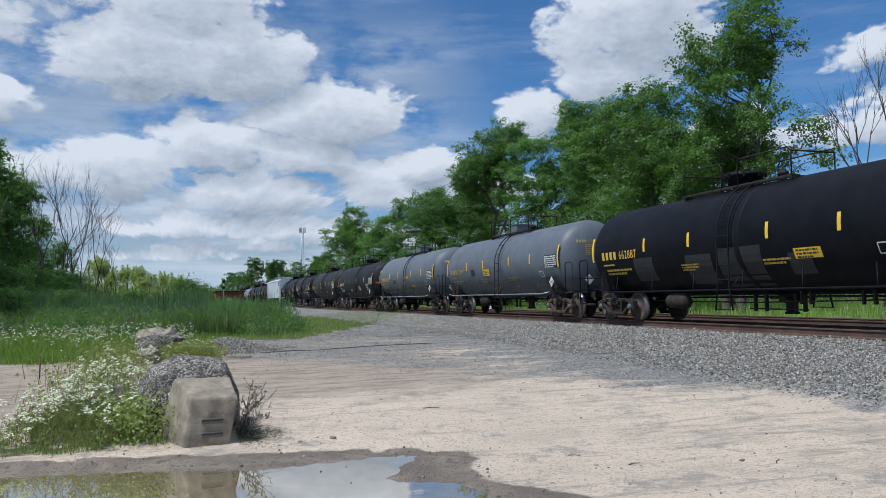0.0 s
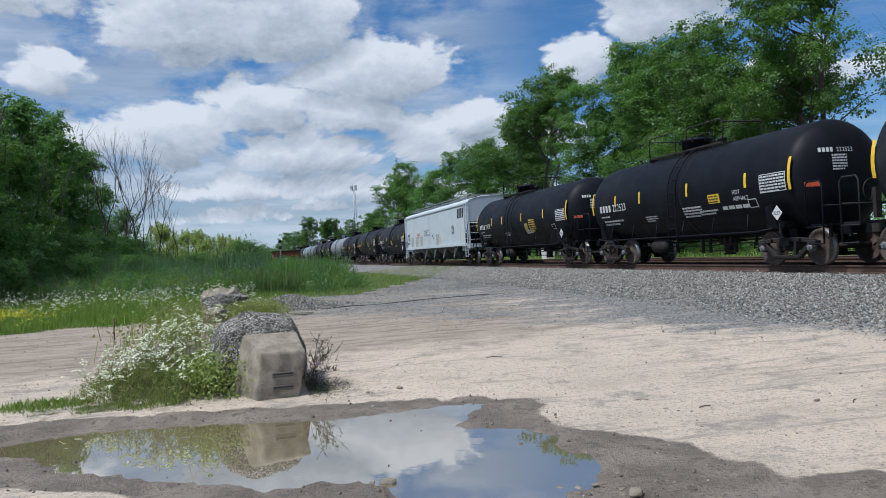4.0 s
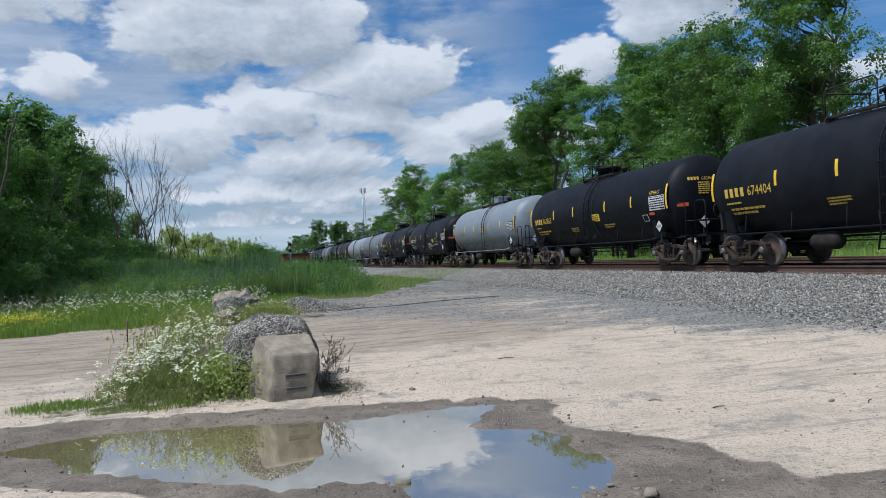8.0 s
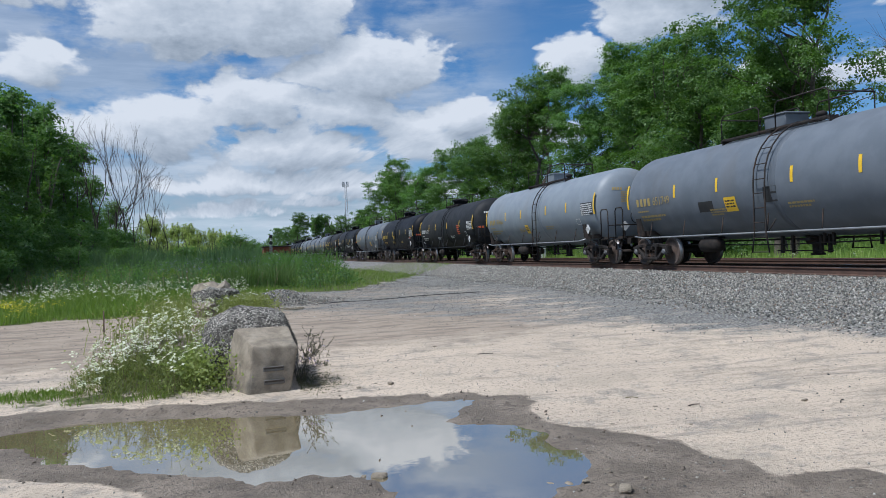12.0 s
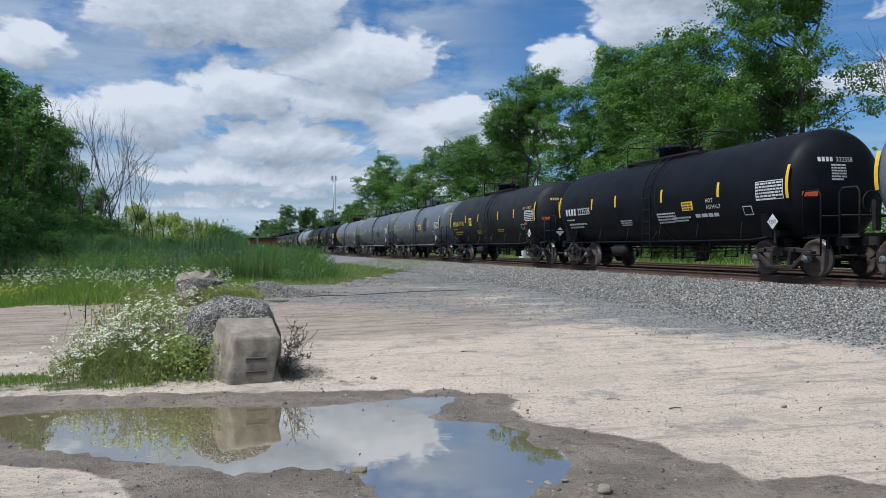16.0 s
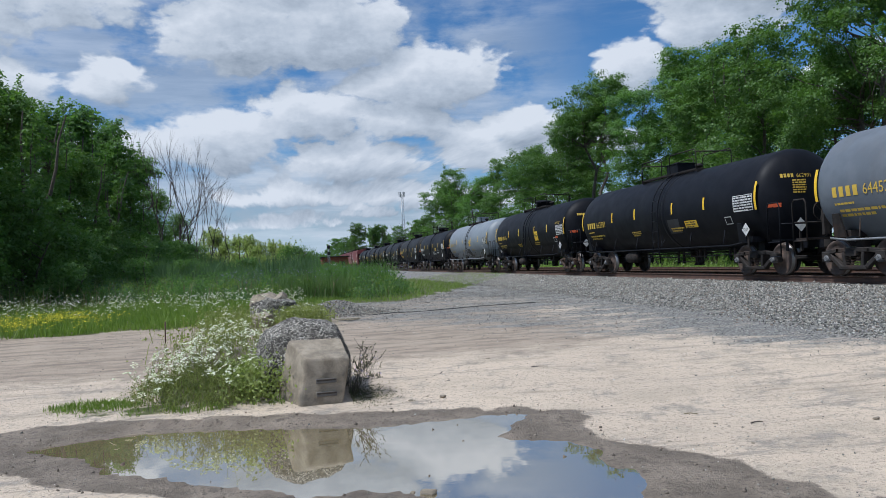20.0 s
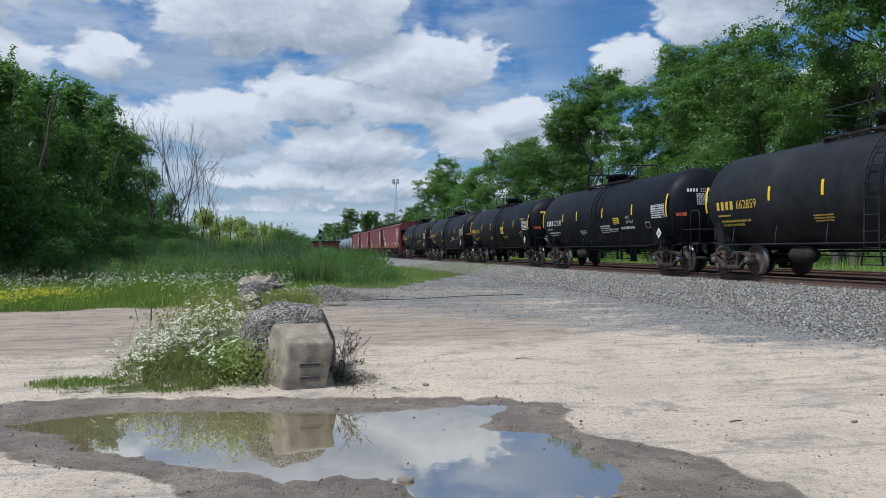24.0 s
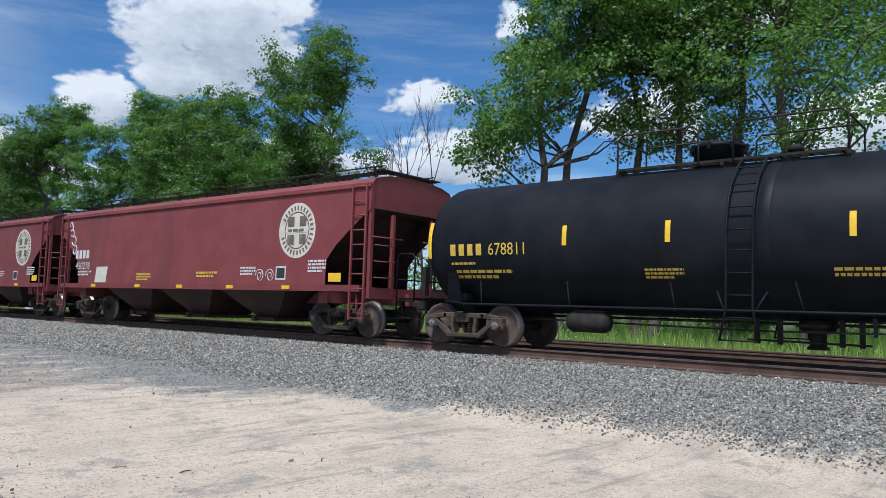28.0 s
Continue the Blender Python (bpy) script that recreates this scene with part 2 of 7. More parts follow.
BLACK = surface("tank_black", (0.0065, 0.0075, 0.0105), (0.010, 0.011, 0.0145), 0.52, spec=0.13, stain=(0.020, 0.020, 0.022), stain_amount=0.4, stain_scale=0.7, grain=0.12, streaks=True, spread=0.25)
FADED = surface("tank_faded_black", (0.014, 0.0155, 0.018), (0.022, 0.0235, 0.026), 0.6, spec=0.2, stain=(0.05, 0.045, 0.04), stain_amount=0.5, stain_scale=0.8, grain=0.12, streaks=True, spread=0.2)
GREY = surface("tank_grey", (0.110, 0.127, 0.148), (0.134, 0.152, 0.174), 0.5, spec=0.35, stain=(0.11, 0.105, 0.10), stain_amount=0.45, stain_scale=0.6, grain=0.08, streaks=True, spread=0.12)
PALE = surface("tank_pale_grey", (0.185, 0.212, 0.240), (0.215, 0.243, 0.270), 0.5, stain=(0.17, 0.16, 0.15), stain_amount=0.4, stain_scale=0.6, grain=0.08, streaks=True, spread=0.08)
HOPWHITE = surface("hopper_light_grey_paint", (0.50, 0.55, 0.57), (0.55, 0.59, 0.61), 0.55, stain=(0.36, 0.36, 0.34), stain_amount=0.4, stain_scale=0.5, grain=0.06, streaks=True)
MAROON = surface("hopper_red_paint", (0.175, 0.036, 0.038), (0.205, 0.046, 0.046), 0.6, stain=(0.085, 0.03, 0.028), stain_amount=0.6, stain_scale=0.5, grain=0.1, streaks=True, spread=0.1)
STEEL = surface("dark_running_gear", (0.020, 0.018, 0.017), (0.035, 0.030, 0.027), 0.8, spec=0.25, stain=(0.06, 0.036, 0.025), stain_amount=0.6, stain_scale=2.5, grain=0.2, bump=0.2, spread=0.3)
TRUCK = surface("rusty_cast_steel", (0.042, 0.033, 0.028), (0.068, 0.049, 0.039), 0.85, spec=0.2, stain=(0.12, 0.066, 0.043), stain_amount=0.6, stain_scale=3.0, grain=0.2, bump=0.25, spread=0.4)
WHEEL = surface("wheel_steel", (0.085, 0.066, 0.058), (0.12, 0.092, 0.078), 0.8, spec=0.2, stain=(0.10, 0.06, 0.04), stain_amount=0.6, stain_scale=3.0, grain=0.2)
TREAD = surface("polished_tread", (0.22, 0.21, 0.20), (0.30, 0.29, 0.28), 0.45, metal=1.0)
RAILMAT = surface("rusty_rail", (0.075, 0.045, 0.034), (0.11, 0.062, 0.044), 0.85, stain=(0.14, 0.075, 0.05), stain_amount=0.5, stain_scale=1.2, grain=0.25, grain_scale=30)
RAILTOP = surface("worn_rail_head", (0.22, 0.21, 0.20), (0.30, 0.29, 0.28), 0.32, metal=1.0, stain=(0.12, 0.08, 0.06), stain_amount=0.4)
TIE = surface("creosoted_tie", (0.035, 0.028, 0.024), (0.07, 0.056, 0.047), 0.9, stain=(0.11, 0.09, 0.075), stain_amount=0.5, stain_scale=2.0, grain=0.3, bump=0.5, spread=0.3)
YELLOW = surface("yellow_reflector", (0.75, 0.46, 0.02), (0.8, 0.52, 0.03), 0.45, stain=(0.5, 0.33, 0.05), stain_amount=0.4, stain_scale=4)
LETTER_Y = surface("yellow_lettering", (0.62, 0.42, 0.06), None, 0.6, stain=(0.4, 0.28, 0.06), stain_amount=0.5, stain_scale=5)
LETTER_FADED = surface("faded_yellow_lettering", (0.36, 0.27, 0.10), None, 0.6)
LETTER_W = surface("white_lettering", (0.62, 0.62, 0.60), None, 0.6, stain=(0.4, 0.4, 0.38), stain_amount=0.5, stain_scale=6)
LETTER_DK = surface("black_lettering", (0.03, 0.03, 0.03), None, 0.6)
LETTER_OR = surface("orange_lettering", (0.60, 0.10, 0.03), None, 0.6)
PATCH_DK = surface("dark_paint_patch", (0.022, 0.023, 0.025), (0.03, 0.03, 0.032), 0.55)
PATCH_GR = surface("primer_grey_patch", (0.34, 0.35, 0.35), (0.38, 0.39, 0.39), 0.6)
CREAM = surface("cream_emblem", (0.58, 0.55, 0.47), (0.62, 0.59, 0.51), 0.6, stain=(0.35, 0.25, 0.2), stain_amount=0.5, stain_scale=3)
CONC = surface("weathered_concrete", (0.23, 0.192, 0.142), (0.37, 0.312, 0.235), 0.92, stain=(0.13, 0.118, 0.10), stain_amount=0.8, stain_scale=2.4, grain=0.5, grain_scale=110, bump=0.7, bump_scale=85)
# two dark tones that paint the shade inside the block's slots
SLOT_DK = surface("slot_shade_brown", (0.035, 0.028, 0.022), (0.05, 0.04, 0.032), 0.95)
CONC_DK = surface("shaded_slot_concrete", (0.12, 0.11, 0.10), (0.16, 0.15, 0.13), 0.9, grain=0.3, bump=0.5)
BARK = surface("grey_brown_bark", (0.085, 0.07, 0.056), (0.13, 0.11, 0.09), 0.95, stain=(0.05, 0.042, 0.035), stain_amount=0.6, stain_scale=3, grain=0.3, bump=0.7, bump_scale=14)
TWIG = surface("dead_twig_bark", (0.045, 0.037, 0.031), (0.075, 0.063, 0.053), 0.95, grain=0.25)
BARK_PALE = surface("pale_bark", (0.30, 0.27, 0.23), (0.38, 0.35, 0.31), 0.9, stain=(0.16, 0.14, 0.12), stain_amount=0.5, stain_scale=3, grain=0.2)
LEAF = leafy("cottonwood_leaf", (0.056, 0.126, 0.034), (0.156, 0.262, 0.074), rough=0.42, through_light=0.44)
LEAF_DK = leafy("dark_leaf", (0.058, 0.132, 0.042), (0.172, 0.292, 0.096), through_light=0.52)
LEAF_YL = leafy("pale_leaf", (0.20, 0.265, 0.075), (0.40, 0.45, 0.17), through_light=0.42)
GRASS = leafy("grass_blade", (0.115, 0.195, 0.034), (0.25, 0.345, 0.075))
REED = leafy("reed_blade", (0.082, 0.150, 0.044), (0.165, 0.24, 0.085))
CATTAIL = leafy("cattail_blade", (0.055, 0.115, 0.052), (0.125, 0.195, 0.10))
MEADOW = leafy("meadow_blade", (0.15, 0.26, 0.05), (0.32, 0.44, 0.11))
RANK = leafy("rank_grass_blade", (0.075, 0.165, 0.038), (0.165, 0.285, 0.078))
DRY = leafy("dry_stalk", (0.16, 0.13, 0.075), (0.25, 0.21, 0.13), 0.8, 0.15)
HERB = leafy("herb_leaf", (0.150, 0.180, 0.055), (0.33, 0.35, 0.135), through_light=0.42)
OLIVE = leafy("olive_leaf", (0.085, 0.115, 0.035), (0.22, 0.25, 0.08), through_light=0.4)
WEEDLEAF = leafy("dark_weed_leaf", (0.07, 0.065, 0.045), (0.15, 0.155, 0.085), 0.7, 0.25)
PETAL = leafy("white_petal", (0.68, 0.69, 0.56), (0.84, 0.84, 0.74), 0.7, 0.25)
PETAL_Y = leafy("yellow_petal", (0.55, 0.48, 0.02), (0.7, 0.6, 0.05), 0.7, 0.2)
PETAL_P = leafy("purple_petal", (0.26, 0.20, 0.46), (0.36, 0.30, 0.58), 0.7, 0.2)
STONE = surface("ballast_stone", (0.17, 0.165, 0.16), (0.30, 0.29, 0.275), 0.9, grain=0.2)
BRICKRED = surface("red_painted_siding", (0.22, 0.05, 0.035), (0.27, 0.065, 0.045), 0.8, stain=(0.14, 0.05, 0.04), stain_amount=0.5)
CAPMAT = surface("greasy_bearing_cap", (0.12, 0.125, 0.13), (0.18, 0.18, 0.18), 0.7, spec=0.3, stain=(0.04, 0.035, 0.03), stain_amount=0.7, stain_scale=12)
GALV = surface("galvanised_steel", (0.30, 0.31, 0.32), (0.38, 0.39, 0.40), 0.5, metal=0.6)


def stones_material():
    """Crushed stone whose tone differs from stone to stone."""
    m = STONE
    n = Nodes(m.node_tree)
    p = m.node_tree.nodes["Principled BSDF"]
    r = n.add("ShaderNodeNewGeometry").outputs["Random Per Island"]
    ramp = n.add("ShaderNodeValToRGB")
    ramp.color_ramp.interpolation = "CONSTANT"
    ramp.color_ramp.elements[0].color = (0.075, 0.074, 0.068, 1)
    ramp.color_ramp.elements[1].position, ramp.color_ramp.elements[1].color = 0.2, (0.19, 0.182, 0.158, 1)
    for at, c in ((0.42, (0.275, 0.262, 0.225)), (0.6, (0.125, 0.125, 0.115)), (0.72, (0.37, 0.345, 0.295)), (0.88, (0.52, 0.50, 0.455)), (0.93, (0.19, 0.14, 0.105))):
        ramp.color_ramp.elements.new(at).color = (*c, 1)
    n.put(ramp.inputs[0], r)
    v = n.add("ShaderNodeTexCoord").outputs["Object"]
    g = n.math("MULTIPLY_ADD", n.noise(v, 45, 3.0), 0.7, 0.65)
    n.put(p.inputs["Base Color"], n.mix(1.0, ramp.outputs[0], n.xyz(g, g, g), "MULTIPLY"))


stones_material()


# ---- building blocks ----
def bm_box(bm, c, s, rot=None):
    """A box of size s round c, turned by the matrix rot; returns its vertices."""
    m = Matrix.Translation(c) @ (rot.to_4x4() if rot else Matrix.Identity(4)) @ Matrix.Diagonal((*s, 1))
    return bmesh.ops.create_cube(bm, size=1, matrix=m)["verts"]


def bm_tube(bm, pts, r, seg=6, r2=None, caps=True):
    """A round bar through the points; its radius runs from r to r2."""
    pts = [Vector(p) for p in pts]
    r2 = r if r2 is None else r2
    rings = []
    for i, p in enumerate(pts):
        d = (pts[min(i + 1, len(pts) - 1)] - pts[max(i - 1, 0)]).normalized()
        a = d.orthogonal().normalized() if i == 0 else (side - d * side.dot(d)).normalized()
        side = a
        b = d.cross(a)
        k = r + (r2 - r) * i / (len(pts) - 1)
        rings.append([bm.verts.new(p + (a * math.cos(2 * math.pi * j / seg) + b * math.sin(2 * math.pi * j / seg)) * k) for j in range(seg)])
    for q, w in zip(rings, rings[1:]):
        for j in range(seg):
            f = bm.faces.new((q[j], q[(j + 1) % seg], w[(j + 1) % seg], w[j]))
            f.smooth = seg > 4
    if caps:
        bm.faces.new(rings[0][::-1])
        bm.faces.new(rings[-1])


def bm_lathe(bm, profile, axis="y", seg=32, centre=(0, 0, 0), smooth=True):
    """Turns the profile, pairs of (radius, place along the axis), round the axis."""
    c = Vector(centre)
    rings = []
    for r, h in profile:
        ring = []
        for j in range(seg):
            a = 2 * math.pi * j / seg
            u, v = r * math.cos(a), r * math.sin(a)
            ring.append(bm.verts.new(c + Vector({"y": (u, h, v), "z": (u, v, h), "x": (h, u, v)}[axis])))
        rings.append(ring)
    for q, w in zip(rings, rings[1:]):
        for j in range(seg):
            f = bm.faces.new((q[j], q[(j + 1) % seg], w[(j + 1) % seg], w[j]))
            f.smooth = smooth
    for ring in (rings[0], rings[-1]):
        bm.faces.new(ring)
    bmesh.ops.recalc_face_normals(bm, faces=bm.faces)


def bm_prism(bm, outline, thick, m=None):
    """A flat plate: the outline in the y-z plane, from x = 0 to x = thick, moved by the matrix m."""
    a = [bm.verts.new((0, y, z)) for y, z in outline]
    b = [bm.verts.new((thick, y, z)) for y, z in outline]
    n = len(a)
    bm.faces.new(a)
    bm.faces.new(b[::-1])
    for i in range(n):
        bm.faces.new((a[i], b[i], b[(i + 1) % n], a[(i + 1) % n]))
    bmesh.ops.recalc_face_normals(bm, faces=bm.faces)
    if m:
        bmesh.ops.transform(bm, matrix=m, verts=a + b)


def bevel(bm, w=0.01, seg=1):
    bmesh.ops.bevel(bm, geom=list(bm.edges), offset=w, segments=seg, affect="EDGES", profile=0.6, clamp_overlap=True)


def mesh_of(name, bm, mat):
    me = bpy.data.meshes.new(name)
    bm.to_mesh(me)
    bm.free()
    me.materials.append(mat)
    return me


def part(name, bm, material, parent, label="", at=None):
    """Links a bmesh, or a mesh, as one mesh object under a thing or a part."""
    me = bm if isinstance(bm, bpy.types.Mesh) else mesh_of(name, bm, material)
    ob = new(name, me)
    ob.parent = parent
    if at is not None:
        ob.matrix_basis = at if isinstance(at, Matrix) else Matrix.Translation(at)
    return tagged(ob, label)


def thing(name, label, category, group="", kind="", at=None, data=None):
    ob = new(name, data)
    if at is not None:
        ob.matrix_basis = at if isinstance(at, Matrix) else Matrix.Translation(at)
    return tagged(ob, label, category, group, kind)


def raw_mesh(name, verts, faces, mats, smooth=False):
    """A mesh from arrays; all faces have the same number of corners."""
    verts, faces = np.asarray(verts, dtype=np.float32), np.asarray(faces, dtype=np.int32)
    me = bpy.data.meshes.new(name)
    me.vertices.add(len(verts))
    me.vertices.foreach_set("co", verts.ravel())
    k = faces.shape[1]
    me.loops.add(faces.size)
    me.loops.foreach_set("vertex_index", faces.ravel())
    me.polygons.add(len(faces))
    me.polygons.foreach_set("loop_start", np.arange(0, faces.size, k, dtype=np.int32))
    me.polygons.foreach_set("loop_total", np.full(len(faces), k, dtype=np.int32))
    if smooth:
        me.polygons.foreach_set("use_smooth", np.ones(len(faces), dtype=bool))
    for m in mats if isinstance(mats, (list, tuple)) else [mats]:
        me.materials.append(m)
    me.update(calc_edges=True)
    return me


# ---- ground ----
RAIL_Z, TRACK_X, TRACK2_X, WATER_Z = 0.63, 14.75, 18.85, -0.20
# shore of the puddle and rim of the damp mud, anticlockwise from the west
SHORE = [(-2.45, 8.25), (-1.78, 7.73), (-1.46, 7.11), (-1.12, 6.93), (-0.51, 6.4), (-0.04, 6.15), (0.2, 5.83), (0.52, 5.95), (0.7, 5.9), (0.96, 5.69), (1.07, 5.3), (1.1, 4.9), (1.5, 4.55), (1.95, 4.75), (2.35, 5.12), (2.6, 5.35),
         (2.64, 5.71), (2.46, 5.97), (2.62, 6.35), (2.47, 6.78), (2.14, 6.94), (1.85, 7.2), (2.03, 7.3), (2.37, 7.86), (2.6, 8.05), (2.16, 8.14), (1.45, 8.05), (0.79, 8.0), (-0.05, 8.3), (-0.86, 8.55), (-1.54, 8.7), (-2.1, 8.44)]
DAMP = [(-3.4, 8.5), (-2.0, 6.96), (-1.47, 6.59), (-0.8, 6.17), (-0.55, 5.66), (-0.2, 4.6), (1.0, 3.2), (3.0, 2.6), (5.2, 3.2), (4.2, 4.52), (3.55, 4.65), (3.64, 4.94), (3.46, 5.15), (3.48, 5.7), (3.11, 6.25), (2.78, 6.7), (3.03, 7.92), (2.59, 8.33),
        (1.53, 8.51), (0.19, 8.75), (-1.17, 9.0), (-2.59, 9.15)]


def sst(a, b, x):
    t = np.clip((x - a) / (b - a), 0, 1)
    return t * t * (3 - 2 * t)


def poly_distance(poly, X, Y):
    """Distance to the outline, negative inside."""
    best = np.full(X.shape, 1e9)
    inside = np.zeros(X.shape, dtype=bool)
    for (x0, y0), (x1, y1) in zip(poly, poly[1:] + poly[:1]):
        ex, ey = x1 - x0, y1 - y0
        t = np.clip(((X - x0) * ex + (Y - y0) * ey) / (ex * ex + ey * ey), 0, 1)
        best = np.minimum(best, np.hypot(X - x0 - t * ex, Y - y0 - t * ey))
        cross = ((y0 > Y) != (y1 > Y)) & (X < (x1 - x0) * (Y - y0) / (y1 - y0 + 1e-12) + x0)
        inside ^= cross
    return np.where(inside, -best, best)


def waves(X, Y, seed, step, count=14):
    """Smooth random relief made of sine waves of about the given wave length."""
    g = np.random.RandomState(seed)
    out = np.zeros(np.shape(X))
    for _ in range(count):
        a, k, ph = g.uniform(0, 2 * np.pi), 2 * np.pi / (step * g.uniform(0.6, 1.7)), g.uniform(0, 6.3)
        out = out + np.sin((X * np.cos(a) + Y * np.sin(a)) * k + ph)
    return out / math.sqrt(count)


def ground_height(X, Y):
    X, Y = np.asarray(X, dtype=float), np.asarray(Y, dtype=float)
    lot = -0.19 + 0.14 * sst(7.6, 10.5, Y) + 0.13 * sst(10, 16, Y) + 0.07 * sst(14, 22, Y) + 0.05 * sst(22, 40, Y)
    lot = lot + 0.009 * waves(X, Y, 3, 1.6) * sst(8, 9.5, Y) + 0.0025 * waves(X, Y, 4, 0.5)
    up = np.clip((X - 9.0) / 3.5, 0, 1)
    bank = lot + (0.43 - lot) * up + 0.01 * waves(X, Y, 5, 0.35) * (up > 0.05)
    down = sst(21.2, 23.5, X)
    z = bank * (1 - down) + (0.12 + 0.25 * sst(24, 32, X)) * down
    left = sst(-6, -11, X)
    z = z + left * (0.10 + 0.07 * waves(X, Y, 6, 4.0)) * sst(16, 24, Y)
    mound = sst(6.5, 1.5, X - 0.12 * (Y - 30)) * sst(27, 36, Y)
    z = z + 0.10 * mound * sst(-30, -4, X)
    # hollow of the puddle
    near = (np.abs(X) < 8) & (np.abs(Y - 6) < 7)
    d = np.where(near, poly_distance(SHORE, X, Y), 9.0) + np.where(near, 0.035 * waves(X, Y, 8, 0.28), 0)
    rim = WATER_Z + np.where(d < 0, np.maximum(d * 0.22, -0.05), np.minimum(d * 0.055, 0.012))
    return np.where(near, np.where(d < 0.25, np.minimum(z, rim + 0.02 * np.clip(d, 0, 1)), z), z)


def spaced(fine, step, far, grow=1.16):
    a, b = fine
    mid = list(np.arange(a, b, step))
    lo, hi, s = a, b, step
    left, right = [], []
    while hi < far:
        s *= grow
        lo, hi = lo - s, hi + s
        left.append(lo)
        right.append(hi)
    return np.array(left[::-1] + mid + right)


def ground_material():
    m = bpy.data.materials.new("sandy_lot_and_gravel")
    m.use_nodes = True
    n = Nodes(m.node_tree)
    p = m.node_tree.nodes["Principled BSDF"]
    v = n.add("ShaderNodeTexCoord").outputs["Object"]
    zone = [n.add("ShaderNodeAttribute", attribute_name=k).outputs["Fac"] for k in ("mud", "gravel", "grass", "trodden")]
    broad, mid, small = n.noise(v, 0.35, 5.0), n.noise(v, 2.2, 6.0, 0.62), n.noise(v, 28.0, 5.0, 0.7)
    # sand: pale, with rutted tracks drawn out along the lot
    mp = n.add("ShaderNodeMapping")
    mp.inputs["Rotation"].default_value = (0, 0, radians(-24))
    mp.inputs["Scale"].default_value = (0.30, 1.3, 1.0)
    n.put(mp.inputs[0], v)
    ruts = n.noise(mp.outputs[0], 1.5, 8.0, 0.72, distortion=0.2)
    sand = n.mix(n.smooth(broad, 0.3, 0.7), (0.63, 0.517, 0.398), (0.555, 0.457, 0.355))
    sand = n.mix(n.smooth(n.noise(v, 0.9, 5.0, 0.6), 0.48, 0.68, 0.0, 0.6), sand, (0.40, 0.338, 0.262))
    sand = n.mix(n.smooth(ruts, 0.52, 0.70, 0.0, 0.55), sand, (0.31, 0.262, 0.205))
    mp2 = n.add("ShaderNodeMapping")
    mp2.inputs["Rotation"].default_value = (0, 0, radians(-9))
    mp2.inputs["Scale"].default_value = (0.22, 1.9, 1.0)
    n.put(mp2.inputs[0], v)
    drags = n.noise(mp2.outputs[0], 1.9, 9.0, 0.70, distortion=0.35)
    sand = n.mix(n.smooth(drags, 0.52, 0.64, 0.0, 0.74), sand, n.mix(n.smooth(mid, 0.4, 0.6), (0.27, 0.225, 0.175), (0.27, 0.248, 0.222)))
    sand = n.mix(n.smooth(drags, 0.44, 0.34, 0.0, 0.5), sand, (0.66, 0.55, 0.43))
    grit = n.noise(v, 1.6, 9.0, 0.78)
    speck = n.noise(v, 55.0, 3.0, 0.75)
    sand = n.mix(n.smooth(grit, 0.52, 0.62, 0.0, 0.8), sand, n.mix(n.smooth(speck, 0.45, 0.58), (0.36, 0.32, 0.27), (0.19, 0.175, 0.155)))
    sand = n.mix(n.smooth(small, 0.53, 0.62, 0.0, 0.85), sand, (0.30, 0.248, 0.198))
    sand = n.mix(n.smooth(n.noise(v, 9.0, 6.0, 0.7), 0.54, 0.68, 0.0, 0.5), sand, (0.30, 0.255, 0.205))
    sand = n.mix(n.smooth(n.noise(v, 70.0, 3.0, 0.7), 0.60, 0.70, 0.0, 0.6), sand, (0.58, 0.51, 0.43))
    # packed brown earth farther out, with scuffed darker drags
    trod = n.smooth(n.math("ADD", zone[3], n.math("MULTIPLY", n.math("SUBTRACT", grit, 0.5), 1.3)), 0.25, 0.75)
    sand = n.mix(n.math("MULTIPLY", trod, 0.92), sand, n.mix(n.smooth(n.noise(mp.outputs[0], 3.0, 7.0, 0.72), 0.42, 0.62), (0.385, 0.312, 0.240), (0.225, 0.183, 0.143)))
    # gravel
    vo = n.add("ShaderNodeTexVoronoi")
    vo.inputs["Scale"].default_value = 24.0
    n.put(vo.inputs["Vector"], v)
    cell = n.split(vo.outputs["Color"])[0]
    gravel = n.mix(cell, (0.185, 0.182, 0.170), (0.44, 0.428, 0.392))
    gravel = n.mix(n.smooth(vo.outputs["Distance"], 0.25, 0.75, 0.0, 0.65), gravel, (0.07, 0.068, 0.066))
    gravel = n.mix(n.smooth(n.noise(v, 1.1, 5.0), 0.5, 0.75, 0.0, 0.35), gravel, (0.32, 0.28, 0.235))
    mudc = n.mix(n.smooth(mid, 0.35, 0.7), (0.19, 0.155, 0.119), (0.33, 0.27, 0.21))
    mudc = n.mix(n.smooth(n.noise(v, 7.0, 7.0, 0.72), 0.52, 0.64, 0.0, 0.75), mudc, (0.125, 0.10, 0.078))
    mudc = n.mix(n.smooth(small, 0.52, 0.66, 0.0, 0.75), mudc, (0.12, 0.097, 0.077))
    mudc = n.mix(n.smooth(n.noise(v, 60.0, 3.0, 0.7), 0.58, 0.68, 0.0, 0.5), mudc, (0.34, 0.295, 0.245))
    soil = n.mix(mid, (0.075, 0.085, 0.03), (0.115, 0.125, 0.05))
    rag = n.math("MULTIPLY", n.math("SUBTRACT", n.noise(v, 3.0, 6.0, 0.65), 0.5), 1.1)
    fingers = n.math("MULTIPLY", n.math("SUBTRACT", n.noise(mp.outputs[0], 1.1, 6.0, 0.65), 0.5), 2.2)
